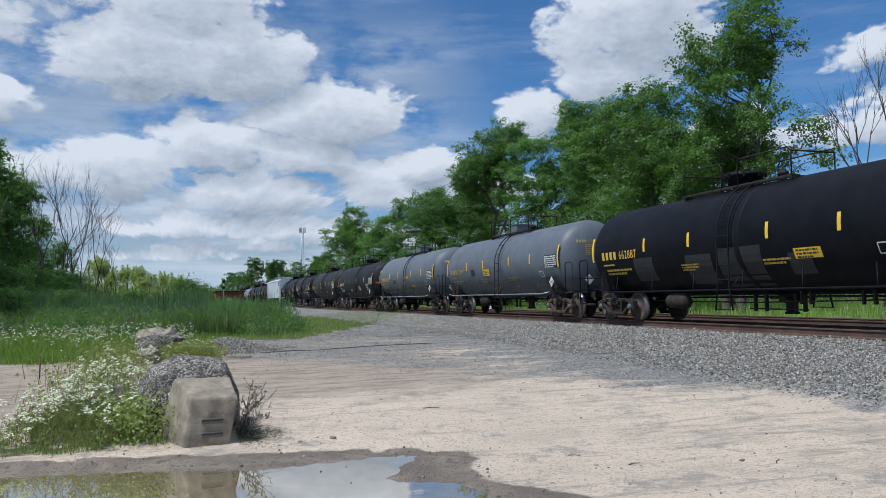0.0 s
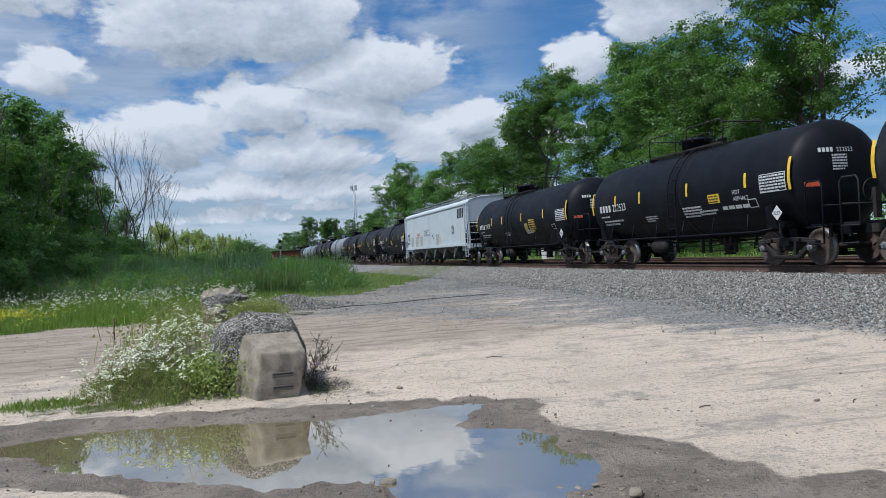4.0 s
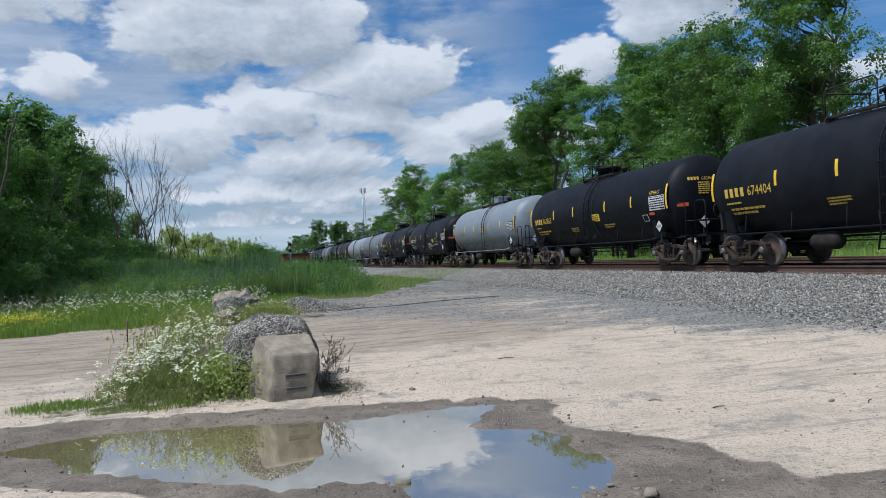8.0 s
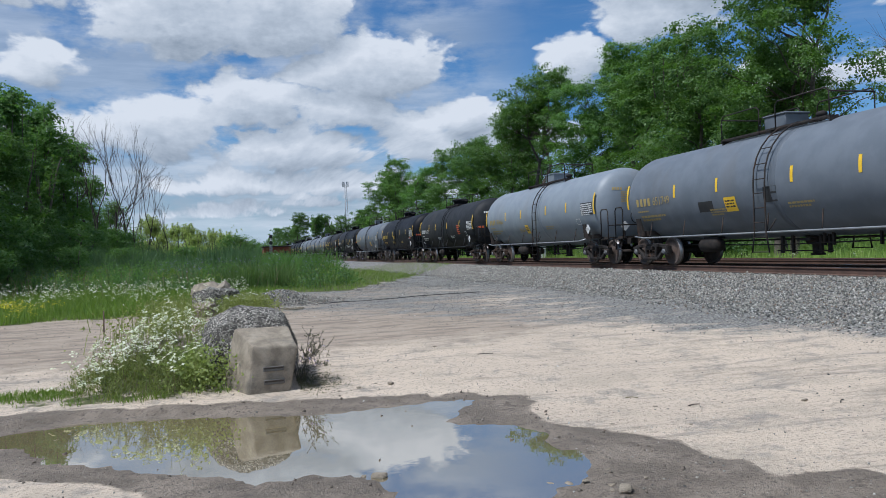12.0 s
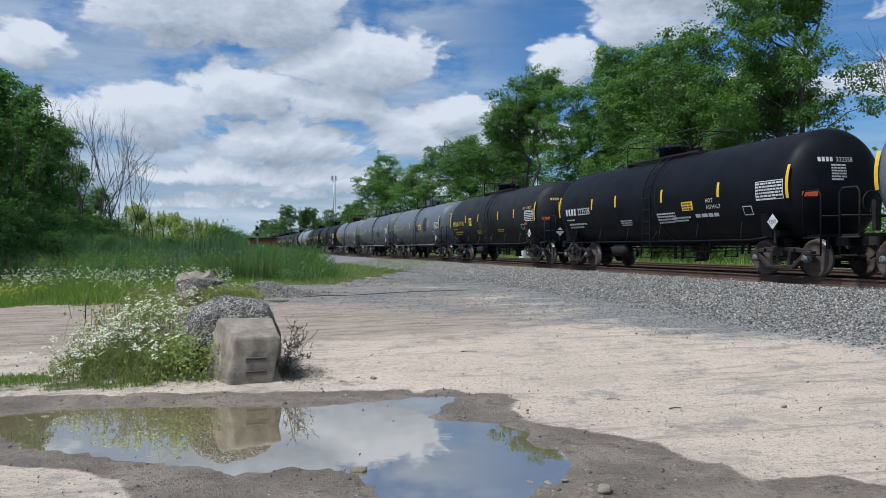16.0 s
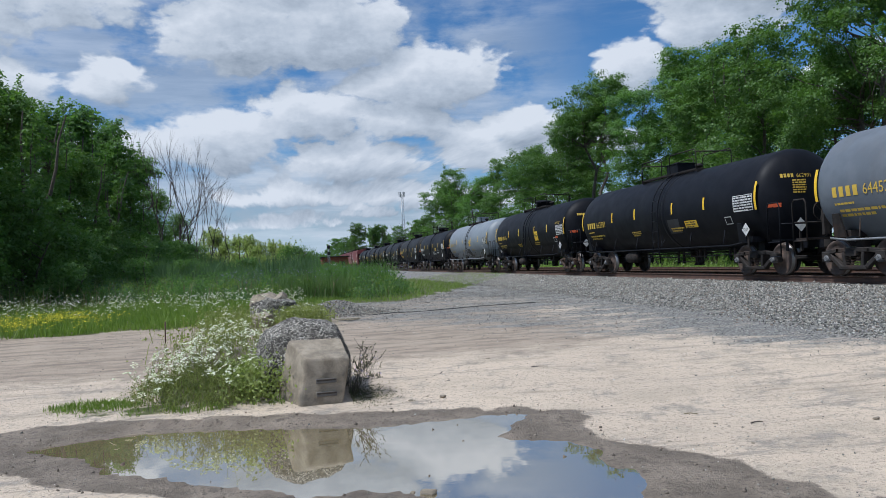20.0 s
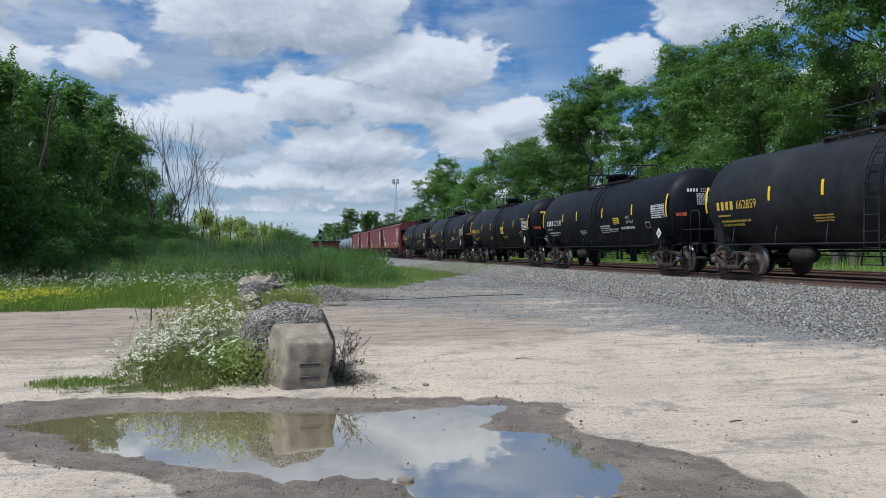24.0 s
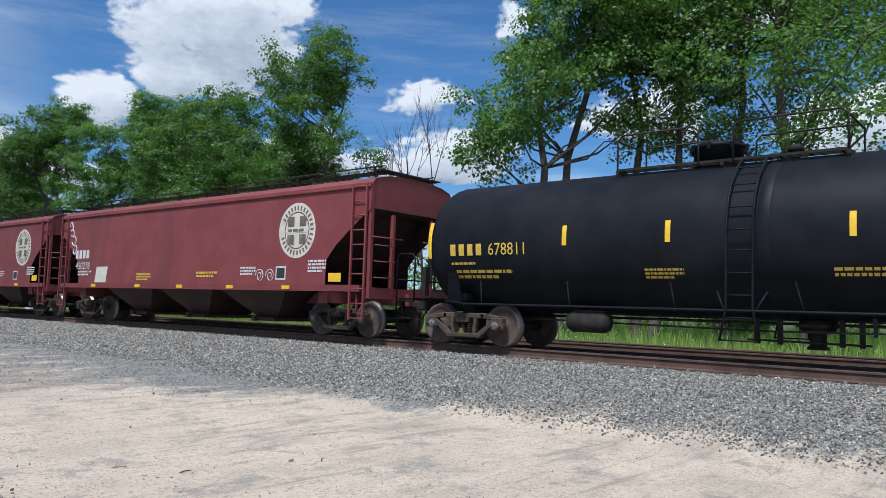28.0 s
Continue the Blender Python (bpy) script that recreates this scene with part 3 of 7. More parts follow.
    gfac = n.smooth(n.math("ADD", n.math("ADD", zone[1], n.math("MULTIPLY", fingers, n.smooth(zone[1], 0.02, 0.4))), rag), 0.28, 0.86)
    col = n.mix(gfac, sand, gravel)
    mfac = n.smooth(n.math("ADD", zone[0], n.math("MULTIPLY", rag, 0.9)), 0.38, 0.58)
    col = n.mix(mfac, col, mudc)
    col = n.mix(n.smooth(n.math("ADD", zone[2], rag), 0.4, 0.6), col, soil)
    n.put(p.inputs["Base Color"], col)
    n.put(p.inputs["Roughness"], n.math("MULTIPLY_ADD", mfac, -0.30, 0.93))
    p.inputs["Specular IOR Level"].default_value = 0.3
    b1 = n.add("ShaderNodeBump")
    b1.inputs["Strength"].default_value, b1.inputs["Distance"].default_value = 0.8, 0.04
    h = n.math("ADD", n.math("MULTIPLY", mid, 0.8), n.math("MULTIPLY", small, n.math("MULTIPLY_ADD", mfac, 0.9, 0.8)))
    n.put(b1.inputs["Height"], n.math("ADD", h, n.math("MULTIPLY", n.math("SUBTRACT", 0.8, vo.outputs["Distance"]), n.math("MULTIPLY", gfac, 1.2))))
    n.put(p.inputs["Normal"], b1.outputs[0])
    return m


def gravel_zone(X, Y):
    """How far the ground is crushed stone: the bank by the track, fanning out over the far lot."""
    edge = 9.9 - 0.7 * sst(6, 9.5, Y) - 0.78 * np.clip(Y - 9.5, 0, 30) + 0.2 * waves(X, Y, 11, 2.5)
    return sst(-0.9 - 3.1 * sst(7.5, 13, Y), 0.7 + 0.7 * sst(7.5, 13, Y), X - edge) * (0.66 + 0.34 * sst(-3.0, 2.0, X - (9.0 - 0.25 * np.clip(Y - 20, 0, 40)))) * (X < 23)


def grass_zone(X, Y):
    rim = 19.2 + 0.35 * waves(X, Y, 12, 1.8)
    west = sst(-0.4, 0.4, Y - rim) * sst(0.9, 0.1, X - 0.12 * (Y - 19))
    apron = sst(0.4, -0.4, np.abs((X - 3.3) - 0.35 * (Y - 30)) - (1.9 + 0.12 * (Y - 27))) * sst(25.5, 27, Y) * sst(64, 50, Y)
    bed = sst(0.25, -0.25, np.hypot((X + 0.85) / 0.85, (Y - 10.9) / 1.5) - 1 + 0.12 * waves(X, Y, 13, 0.8)) * 0.9 * sst(8.95, 9.3, Y)
    lip = 0.5 * sst(0.2, -0.2, np.hypot((X + 1.2) / 1.35, (Y - 9.45) / 0.22) - 1)
    east = sst(21.6, 22.6, X)
    far = sst(70, 110, Y) * (X < 9)
    return np.clip(np.maximum.reduce([west, apron, bed, lip, east, far, sst(-8, -9, X) * sst(15, 20, Y)]), 0, 1)


def build_ground():
    xs, ys = spaced((-4.6, 13.2), 0.085, 2600, 1.18), spaced((3.0, 15.0), 0.085, 2600, 1.14)
    X, Y = np.meshgrid(xs, ys)
    Z = ground_height(X, Y)
    nx, ny = len(xs), len(ys)
    i = (np.arange(ny - 1)[:, None] * nx + np.arange(nx - 1)[None]).ravel()
    me = raw_mesh("ground", np.stack([X.ravel(), Y.ravel(), Z.ravel()], 1), np.stack([i, i + 1, i + nx + 1, i + nx], 1), ground_material(), smooth=True)
    mud = sst(0.22, -0.22, np.where((np.abs(X) < 9) & (np.abs(Y - 6) < 8), poly_distance(DAMP, X, Y), 9) + 0.05 * waves(X, Y, 9, 0.5))
    for key, val in (("mud", mud), ("gravel", gravel_zone(X, Y)), ("grass", grass_zone(X, Y)), ("trodden", sst(9.5, 14.0, Y) * (1 - 0.65 * sst(3.5, 7.5, X)) * 0.9)):
        me.attributes.new(key, "FLOAT", "POINT").data.foreach_set("value", val.ravel().astype(np.float32))
    return thing("ground", "pale sandy gravel lot with damp mud and weedy verges", "ground", kind="structure", data=me)


ground = build_ground()


def build_water():
    m = bpy.data.materials.new("puddle_water")
    m.use_nodes = True
    n = Nodes(m.node_tree)
    p = m.node_tree.nodes["Principled BSDF"]
    v = n.add("ShaderNodeTexCoord").outputs["Object"]
    n.put(p.inputs["Base Color"], n.mix(n.noise(v, 1.2, 4.0), (0.185, 0.148, 0.080), (0.23, 0.185, 0.105)))
    p.inputs["Roughness"].default_value, p.inputs["IOR"].default_value = 0.012, 7.0
    p.inputs["Specular IOR Level"].default_value = 0.5
    b = n.add("ShaderNodeBump")
    b.inputs["Strength"].default_value, b.inputs["Distance"].default_value = 0.03, 0.01
    n.put(b.inputs["Height"], n.noise(v, 5.0, 2.0))
    n.put(p.inputs["Normal"], b.outputs[0])
    bm = bmesh.new()
    # one level sheet; the ground rises out of it all round the hollow
    bm.faces.new([bm.verts.new((x, y, WATER_Z)) for x, y in ((-2.75, 4.3), (3.0, 4.3), (3.0, 8.95), (-2.75, 8.95))])
    return thing("puddle_water", "still muddy puddle that mirrors the cloudy sky", "puddle", kind="structure", data=mesh_of("puddle_water", bm, m))


build_water()


# ---- tracks ----
def rail_profile():
    return [(-0.075, -0.19), (0.075, -0.19), (0.075, -0.178), (0.012, -0.155), (0.009, -0.05), (0.036, -0.035), (0.036, -0.006), (0.028, 0.0), (-0.028, 0.0), (-0.036, -0.006), (-0.036, -0.035), (-0.009, -0.05), (-0.012, -0.155), (-0.075, -0.178)]


def build_rail(x, parent, y0=-560.0, y1=760.0):
    bm = bmesh.new()
    prof = rail_profile()
    a = [bm.verts.new((u, y0, w)) for u, w in prof]
    b = [bm.verts.new((u, y1, w)) for u, w in prof]
    for i in range(len(prof)):
        f = bm.faces.new((a[i], b[i], b[(i + 1) % len(prof)], a[(i + 1) % len(prof)]))
        f.material_index = 1 if i == 7 else 0
    bm.faces.new(a)
    bm.faces.new(b[::-1])
    bmesh.ops.recalc_face_normals(bm, faces=bm.faces)
    me = mesh_of("rail", bm, RAILMAT)
    me.materials.append(RAILTOP)
    return part("rail", me, None, parent, "rusty steel rail with a worn head", at=(x, 0, RAIL_Z))


def build_track(cx, label):
    track = thing("railway_track", label, "railway track", kind="structure", group="railway tracks")
    for s in (-1, 1):
        build_rail(cx + s * 0.7175, track)
    return track


track_near = build_track(TRACK_X, "near railway track on grey ballast, carrying the train")
track_far = build_track(TRACK2_X, "second railway track on grey ballast behind the train")


# ---- lettering ----
FONT_CACHE = {}


def flat_text(text, size):
    """The outline of a word as a flat triangle mesh: vertices (u, v) from its lower left corner, and faces."""
    key = (text, size)
    if key not in FONT_CACHE:
        cu = bpy.data.curves.new("word", "FONT")
        cu.body, cu.size, cu.resolution_u = text, size, 2
        ob = new("word", cu)
        me = bpy.data.meshes.new_from_object(ob.evaluated_get(bpy.context.evaluated_depsgraph_get()))
        co = np.zeros(len(me.vertices) * 3)
        me.vertices.foreach_get("co", co)
        FONT_CACHE[key] = (co.reshape(-1, 3)[:, :2], [tuple(f.vertices) for f in me.polygons])
        bpy.data.objects.remove(ob)
        bpy.data.curves.remove(cu)
        bpy.data.meshes.remove(me)
    return FONT_CACHE[key]


class Side:
    """The camera's side of a car body: turns (along, height) into a place on it. Round bodies have a radius."""

    def __init__(self, radius=None, centre=0.0, x=-1.55):
        self.radius, self.centre, self.x = radius, centre, x

    def at(self, y, z, proud):
        if self.radius is None:
            return (self.x - proud, y, z)
        r = self.radius + proud
        return (-math.sqrt(max(r * r - (z - self.centre) ** 2, 0.01)), y, z)


MESHES = {}


def word(name, text, size, y, z, side, mat, parent, label="", stretch=1.0, slant=0.0, proud=0.016):
    """Lettering on the side; y is its left end as one reads it."""
    key = ("word", text, size, round(z, 2), side.radius, side.x, mat.name, stretch)
    if key not in MESHES:
        co, faces = flat_text(text, size)
        bm = bmesh.new()
        vs = [bm.verts.new(side.at(-(u * stretch + slant * w), z + w, proud)) for u, w in co]
        for f in faces:
            try:
                bm.faces.new([vs[i] for i in f])
            except ValueError:
                pass
        MESHES[key] = mesh_of(name, bm, mat)
    return part(name, MESHES[key], None, parent, label, at=(0, y, 0))


def decal(name, y, z, w, h, side, mat, parent, label="", rot=0.0, proud=0.006, seg=5, slant=0.0):
    """A painted or stuck-on rectangle, centred at (y, z), that follows the side."""
    key = ("decal", round(z, 2), round(w, 3), round(h, 3), side.radius, side.x, mat.name, rot, proud, slant)
    if key not in MESHES:
        bm = bmesh.new()
        c, s = math.cos(rot), math.sin(rot)
        rows = []
        for i in range(seg + 1):
            v = h * (i / seg - 0.5)
            rows.append([bm.verts.new(side.at(-(c * u - s * v + slant * v), z + s * u + c * v, proud)) for u in (-w / 2, w / 2)])
        for a, b in zip(rows, rows[1:]):
            bm.faces.new((a[0], a[1], b[1], b[0]))
        MESHES[key] = mesh_of(name, bm, mat)
    return part(name, MESHES[key], None, parent, label, at=(0, y, 0))


def bars(name, y, z, w, rows, size, side, mat, parent, label="", seed=0):
    """Small print that cannot be read, as plain bars in one mesh."""
    key = ("bars", round(z, 2), w, rows, size, side.radius, side.x, mat.name, seed)
    if key not in MESHES:
        g = random.Random(seed)
        bm = bmesh.new()
        for r in range(rows):
            u = 0.0
            zz = z - r * size * 1.75
            while u < w * (1 if r < rows - 1 else 0.75):
                k = min(g.uniform(0.8, 3.2) * size, w - u)
                q = [bm.verts.new(side.at(-a, b, 0.007)) for a, b in ((u, zz), (u + k, zz), (u + k, zz + size), (u, zz + size))]
                bm.faces.new(q)
                u += k + size * 0.5
        MESHES[key] = mesh_of(name, bm, mat)
    return part(name, MESHES[key], None, parent, label, at=(0, y, 0))


# ---- running gear, built once and shared ----
def shared(key, name, mat, build):
    if key not in MESHES:
        bm = bmesh.new()
        build(bm)
        MESHES[key] = mesh_of(name, bm, mat)
    return MESHES[key]


def make_wheel(bm):
    # tread towards +x is outside; the flange is on the inner side
    bm_lathe(bm, [(0.10, 0.075), (0.13, 0.075), (0.16, 0.04), (0.36, 0.025), (0.385, 0.062), (0.44, 0.062), (0.457, 0.055), (0.457, -0.05), (0.485, -0.062), (0.48, -0.085), (0.40, -0.085), (0.37, -0.02), (0.16, -0.01), (0.12, -0.06), (0.10, -0.06)], "x", 28)
    for f in bm.faces:
        c = f.calc_center_median()
        if math.hypot(c.y, c.z) > 0.448 and -0.055 < c.x < 0.058:
            f.material_index = 1


def make_cap(bm):
    bm_lathe(bm, [(0.001, 0.055), (0.06, 0.055), (0.085, 0.03), (0.10, 0.0), (0.10, -0.14)], "x", 14)
    for k in range(3):
        a = 2 * math.pi * k / 3
        bm_lathe(bm, [(0.016, 0.075), (0.016, 0.03)], "x", 6, (0, 0.05 * math.cos(a), 0.05 * math.sin(a)))


def make_axle(bm):
    bm_lathe(bm, [(0.08, -0.9), (0.08, 0.9)], "x", 12)




def make_side_frame(bm):
    """A cast three-piece side frame: top chord, two slanting arms, spring seat and journal boxes, with its openings left free."""
    def bar(p, q, h, d=0.13):
        (y0, z0), (y1, z1) = p, q
        a = math.atan2(z1 - z0, y1 - y0)
        bm_box(bm, (0, (y0 + y1) / 2, (z0 + z1) / 2), (d, math.hypot(y1 - y0, z1 - z0) + h * 0.5, h), Matrix.Rotation(a, 3, "X"))
    bar((-0.95, 0.14), (-0.5, 0.19), 0.11)
    bar((0.95, 0.14), (0.5, 0.19), 0.11)
    bar((-0.55, 0.19), (0.55, 0.19), 0.12)
    for s in (-1, 1):
        bar((s * 0.82, 0.06), (s * 0.42, -0.24), 0.12)
        bar((s * 0.33, 0.15), (s * 0.29, -0.2), 0.10)
        bm_box(bm, (0, s * 0.93, 0.06), (0.19, 0.30, 0.20))
        bm_box(bm, (0, s * 1.06, -0.03), (0.16, 0.07, 0.14))
        bm_box(bm, (0, s * 0.80, -0.04), (0.16, 0.07, 0.12))
    bar((-0.44, -0.25), (0.44, -0.25), 0.10, 0.2)
    bm_box(bm, (-0.02, 0, 0.10), (0.22, 0.36, 0.14))
    bevel(bm, 0.018)


def make_springs(bm):
    for y in (-0.17, 0.0, 0.17):
        for k in range(6):
            bm_lathe(bm, [(0.052, -0.010), (0.066, 0.0), (0.052, 0.010)], "z", 10, (0, y, -0.18 + k * 0.04))


def make_bolster(bm):
    bm_box(bm, (0, 0, 0.02), (2.0, 0.30, 0.24))
    bm_lathe(bm, [(0.20, 0.0), (0.20, 0.26)], "z", 14)
    bm_box(bm, (0, 0.45, -0.02), (1.5, 0.10, 0.12))
    bm_box(bm, (0, -0.45, -0.02), (1.5, 0.10, 0.12))


WHEEL_SETS = []


def add_truck(car, y, rough):
    zc = 0.457
    for dy_ in (-0.89, 0.89):
        ws = part("wheel_set", shared("axle", "wheel_set", STEEL, make_axle), None, car, "axle with two steel wheels")
        ws.matrix_parent_inverse = Matrix.Translation((0, y + dy_, zc))
        WHEEL_SETS.append(ws)
        me = shared("wheel", "wheel", WHEEL, make_wheel)
        if len(me.materials) < 2:
            me.materials.append(TREAD)
        cap = shared("cap", "bearing_cap", CAPMAT, make_cap)
        for s in (-1, 1):
            turn = pose(s * 0.755, 0, 0, 0, 0, 0 if s > 0 else 180)
            part("wheel", me, None, ws, "rusty wheel with a polished tread" if s < 0 else "", at=turn)
            part("bearing_cap", cap, None, ws, at=pose(s * 1.10, 0, 0, 0, 0, 0 if s > 0 else 180))
    fm = TRUCK if rough else STEEL
    for s in (-1, 1):
        part("side_frame", shared(("frame", rough), "side_frame", fm, make_side_frame), None, car, at=(s * 1.02, y, zc + 0.02))
        tagged(part("spring_nest", shared("springs", "spring_nest", TRUCK, make_springs), None, car, at=(s * 1.05, y, zc)), kind="stuff")
    part("truck_bolster", shared("bolster", "truck_bolster", STEEL, make_bolster), None, car, at=(0, y, zc + 0.02))


def make_coupler(bm):
    bm_box(bm, (0, -0.35, 0), (0.2, 0.7, 0.18))
    bm_box(bm, (0.03, 0.02, 0), (0.34, 0.26, 0.28))
    bevel(bm, 0.03)
    bm_tube(bm, [(-0.25, -0.25, -0.05), (-0.25, -0.05, -0.35), (-0.2, 0.12, -0.42)], 0.022, 6)


# ---- tank cars ----
TANK_R, TANK_ZC = 1.47, 2.24
SHELL = Side(TANK_R, TANK_ZC)
ASP, HOTW = "ASPHALT", "HOT"


def make_shell(half, head=0.62):
    def build(bm):
        prof = [(0.02, -half)]
        for k in range(1, 9):
            a = math.pi / 2 * k / 8
            prof.append((TANK_R * math.sin(a) ** 0.8, -half + head * (1 - math.cos(a))))
        body = half - head
        for y in np.linspace(-body, body, 7)[1:-1]:
            prof.append((TANK_R, float(y)))
        prof += [(r, -y) for r, y in prof[8::-1]]
        bm_lathe(bm, prof, "y", 44, (0, 0, TANK_ZC))
    return build


class Head(Side):
    """The tank's dished front end; x0 is where the lettering starts."""

    def __init__(self, half, x0):
        self.radius, self.centre, self.x, self.half = ("head", half, x0), TANK_ZC, x0, half

    def at(self, y, z, proud):
        x = self.x - y
        k = min(math.hypot(x, z - TANK_ZC) / TANK_R, 0.98) ** 1.25
        return (x, -self.half + 0.62 * (1 - math.sqrt(1 - k * k)) - proud - 0.006, z)


def make_band(w):
    def build(bm):
        bm_lathe(bm, [(TANK_R + 0.0, -w / 2 - 0.01), (TANK_R + 0.007, -w / 2), (TANK_R + 0.007, w / 2), (TANK_R, w / 2 + 0.01)], "y", 44, (0, 0, TANK_ZC))
    return build


def make_stub_sill(bm):
    # from the bolster out to the coupler; +y is outwards
    bm_box(bm, (0, 0.35, 0.90), (0.42, 3.1, 0.30))
    bm_box(bm, (0, 0.0, 1.08), (2.5, 0.42, 0.16))
    for s in (-1, 1):
        bm_prism(bm, [(-0.2, 1.0), (0.2, 1.0), (0.12, 1.6), (-0.12, 1.6)], 0.05, Matrix.Translation((s * 1.22, 0, 0)) @ Matrix.Rotation(s * 0.18, 4, "Y"))
        bm_box(bm, (s * 0.75, 0, 0.82), (0.16, 0.3, 0.3))
    bm_box(bm, (0, 1.5, 1.0), (2.7, 0.5, 0.05))
    for s in (-1, 1):
        bm_box(bm, (s * 1.2, 1.72, 0.86), (0.06, 0.06, 0.34))


def make_end_rail(bm):
    # the U-shaped grab rail at the end platform; +y outwards
    for s in (-1, 1):
        bm_tube(bm, [(s * 1.42, 1.15, 0.95), (s * 1.42, 1.15, 1.95), (s * 1.42, 1.22, 2.05), (s * 1.42, 1.62, 2.05), (s * 1.42, 1.70, 1.95), (s * 1.42, 1.70, 0.55)], 0.022, 6)
        bm_tube(bm, [(s * 1.42, 1.70, 0.55), (s * 1.42, 1.20, 0.55)], 0.02, 6)
        bm_tube(bm, [(s * 1.42, 1.70, 0.95), (s * 1.42, 1.15, 0.95)], 0.02, 6)
    bm_tube(bm, [(-1.42, 1.70, 1.45), (1.42, 1.70, 1.45)], 0.02, 6)


def make_brake_gear(bm):
    bm_lathe(bm, [(0.02, 0.03), (0.03, 0.03), (0.03, -0.06)], "y", 8, (-0.55, 1.74, 1.75))
    pts = [(-0.55 + 0.26 * math.cos(a), 1.78, 1.75 + 0.26 * math.sin(a)) for a in np.linspace(0, 2 * np.pi, 19)]
    bm_tube(bm, pts, 0.014, 5)
    for a in (0.3, 2.4, 4.5):
        bm_tube(bm, [(-0.55, 1.78, 1.75), (-0.55 + 0.26 * math.cos(a), 1.78, 1.75 + 0.26 * math.sin(a))], 0.012, 4)
    bm_box(bm, (-0.55, 1.66, 1.45), (0.16, 0.1, 0.7))


def make_side_rail(half):
    def build(bm):
        for s in (-1,):
            bm_tube(bm, [(s * 1.56, -half + 1.0, 0.98), (s * 1.58, -half + 1.6, 0.92), (s * 1.58, half - 1.6, 0.92), (s * 1.56, half - 1.0, 0.98)], 0.026, 6)
    return build


def make_bracket(bm):
    for s in (-1,):
        bm_tube(bm, [(s * 1.58, 0, 0.92), (s * 1.38, 0.18, 1.42)], 0.018, 5)


def make_ladder(bm):
    for s in (-1,):
        for y in (-0.22, 0.22):
            pts = [(s * 1.60, y * 1.5, 0.40), (s * 1.60, y, 0.95), (s * 1.59, y, 2.2)]
            for k in range(1, 7):
                a = math.radians(12 * k)
                pts.append((s * (TANK_R + 0.12) * math.cos(a), y, TANK_ZC + (TANK_R + 0.12) * math.sin(a)))
            bm_tube(bm, pts, 0.022, 5)
        for z in (0.42, 0.80, 1.18, 1.56, 1.94, 2.30):
            bm_tube(bm, [(s * 1.60, -0.22 - 0.11 * max(0, (0.95 - z) / 0.55), z), (s * 1.60, 0.22 + 0.11 * max(0, (0.95 - z) / 0.55), z)], 0.014, 5)
        for k in range(1, 5):
            a = math.radians(16.5 * k)
            p = (s * (TANK_R + 0.12) * math.cos(a), TANK_ZC + (TANK_R + 0.12) * math.sin(a))
            bm_tube(bm, [(p[0], -0.22, p[1]), (p[0], 0.22, p[1])], 0.014, 5)
        bm_tube(bm, [(s * 1.58, -0.25, 0.9), (s * 1.45, -0.42, 1.25)], 0.02, 5)
        bm_tube(bm, [(s * 1.58, 0.25, 0.9), (s * 1.45, 0.42, 1.25)], 0.02, 5)


TOP = TANK_ZC + TANK_R


def make_grating(length):
    """One side of the top walkway: three bars joined by short cross bars."""
    def build(bm):
        for k in range(3):
            bm_box(bm, ((k - 1) * 0.11, 0, TOP - 0.02), (0.05, length, 0.05))
        for y in np.arange(-length / 2 + 0.1, length / 2, 0.5):
            bm_box(bm, (0, float(y), TOP - 0.025), (0.28, 0.03, 0.04))
    return build


def make_walk_support(bm):
    bm_box(bm, (0, 0, TOP - 0.07), (1.4, 0.06, 0.08))
    for s in (-1, 1):
        bm_box(bm, (s * 0.62, 0, TOP - 0.16), (0.06, 0.08, 0.22))


def make_railing(length, end):
    """One hoop of the top railing: both sides and the bar across its outer end."""
    def build(bm):
        h = TOP + 0.68
        inner, outer = (0.45, length / 2) if end > 0 else (-0.2, -length / 2)
        for x in (-0.68, 0.68):
            bm_tube(bm, [(x, outer, TOP - 0.1), (x, outer, h - 0.1), (x, outer - 0.1 * end, h), (x, inner + 0.1 * end, h), (x, inner, h - 0.1), (x, inner, TOP - 0.1)], 0.019, 6)
        bm_tube(bm, [(-0.68, outer, h - 0.1), (0.68, outer, h - 0.1)], 0.022, 6)
    return build


def make_manway(bm):
    bm_lathe(bm, [(0.46, -0.12), (0.46, 0.30), (0.52, 0.32), (0.52, 0.38), (0.40, 0.43), (0.02, 0.45)], "z", 22, (0, 0, TOP))
    for k in range(8):
        a = 2 * math.pi * k / 8
        bm_box(bm, (0.53 * math.cos(a), 0.53 * math.sin(a), TOP + 0.33), (0.06, 0.06, 0.12), Matrix.Rotation(a, 3, "Z"))


def make_box_housing(bm):
    bm_box(bm, (0, 0, TOP + 0.16), (0.75, 0.85, 0.44))
    bm_box(bm, (0, 0, TOP + 0.40), (0.82, 0.92, 0.05))
    bevel(bm, 0.02)


def make_vent(bm):
    bm_lathe(bm, [(0.09, -0.1), (0.09, 0.14), (0.14, 0.15), (0.14, 0.24), (0.05, 0.28)], "z", 12, (0, 0, TOP))


def make_reservoir(bm):
    bm_lathe(bm, [(0.02, -0.48), (0.16, -0.45), (0.21, -0.36), (0.21, 0.36), (0.16, 0.45), (0.02, 0.48)], "y", 16, (0, 0, 0.62))
    bm_box(bm, (0.1, 0, 0.83), (0.25, 0.7, 0.06))


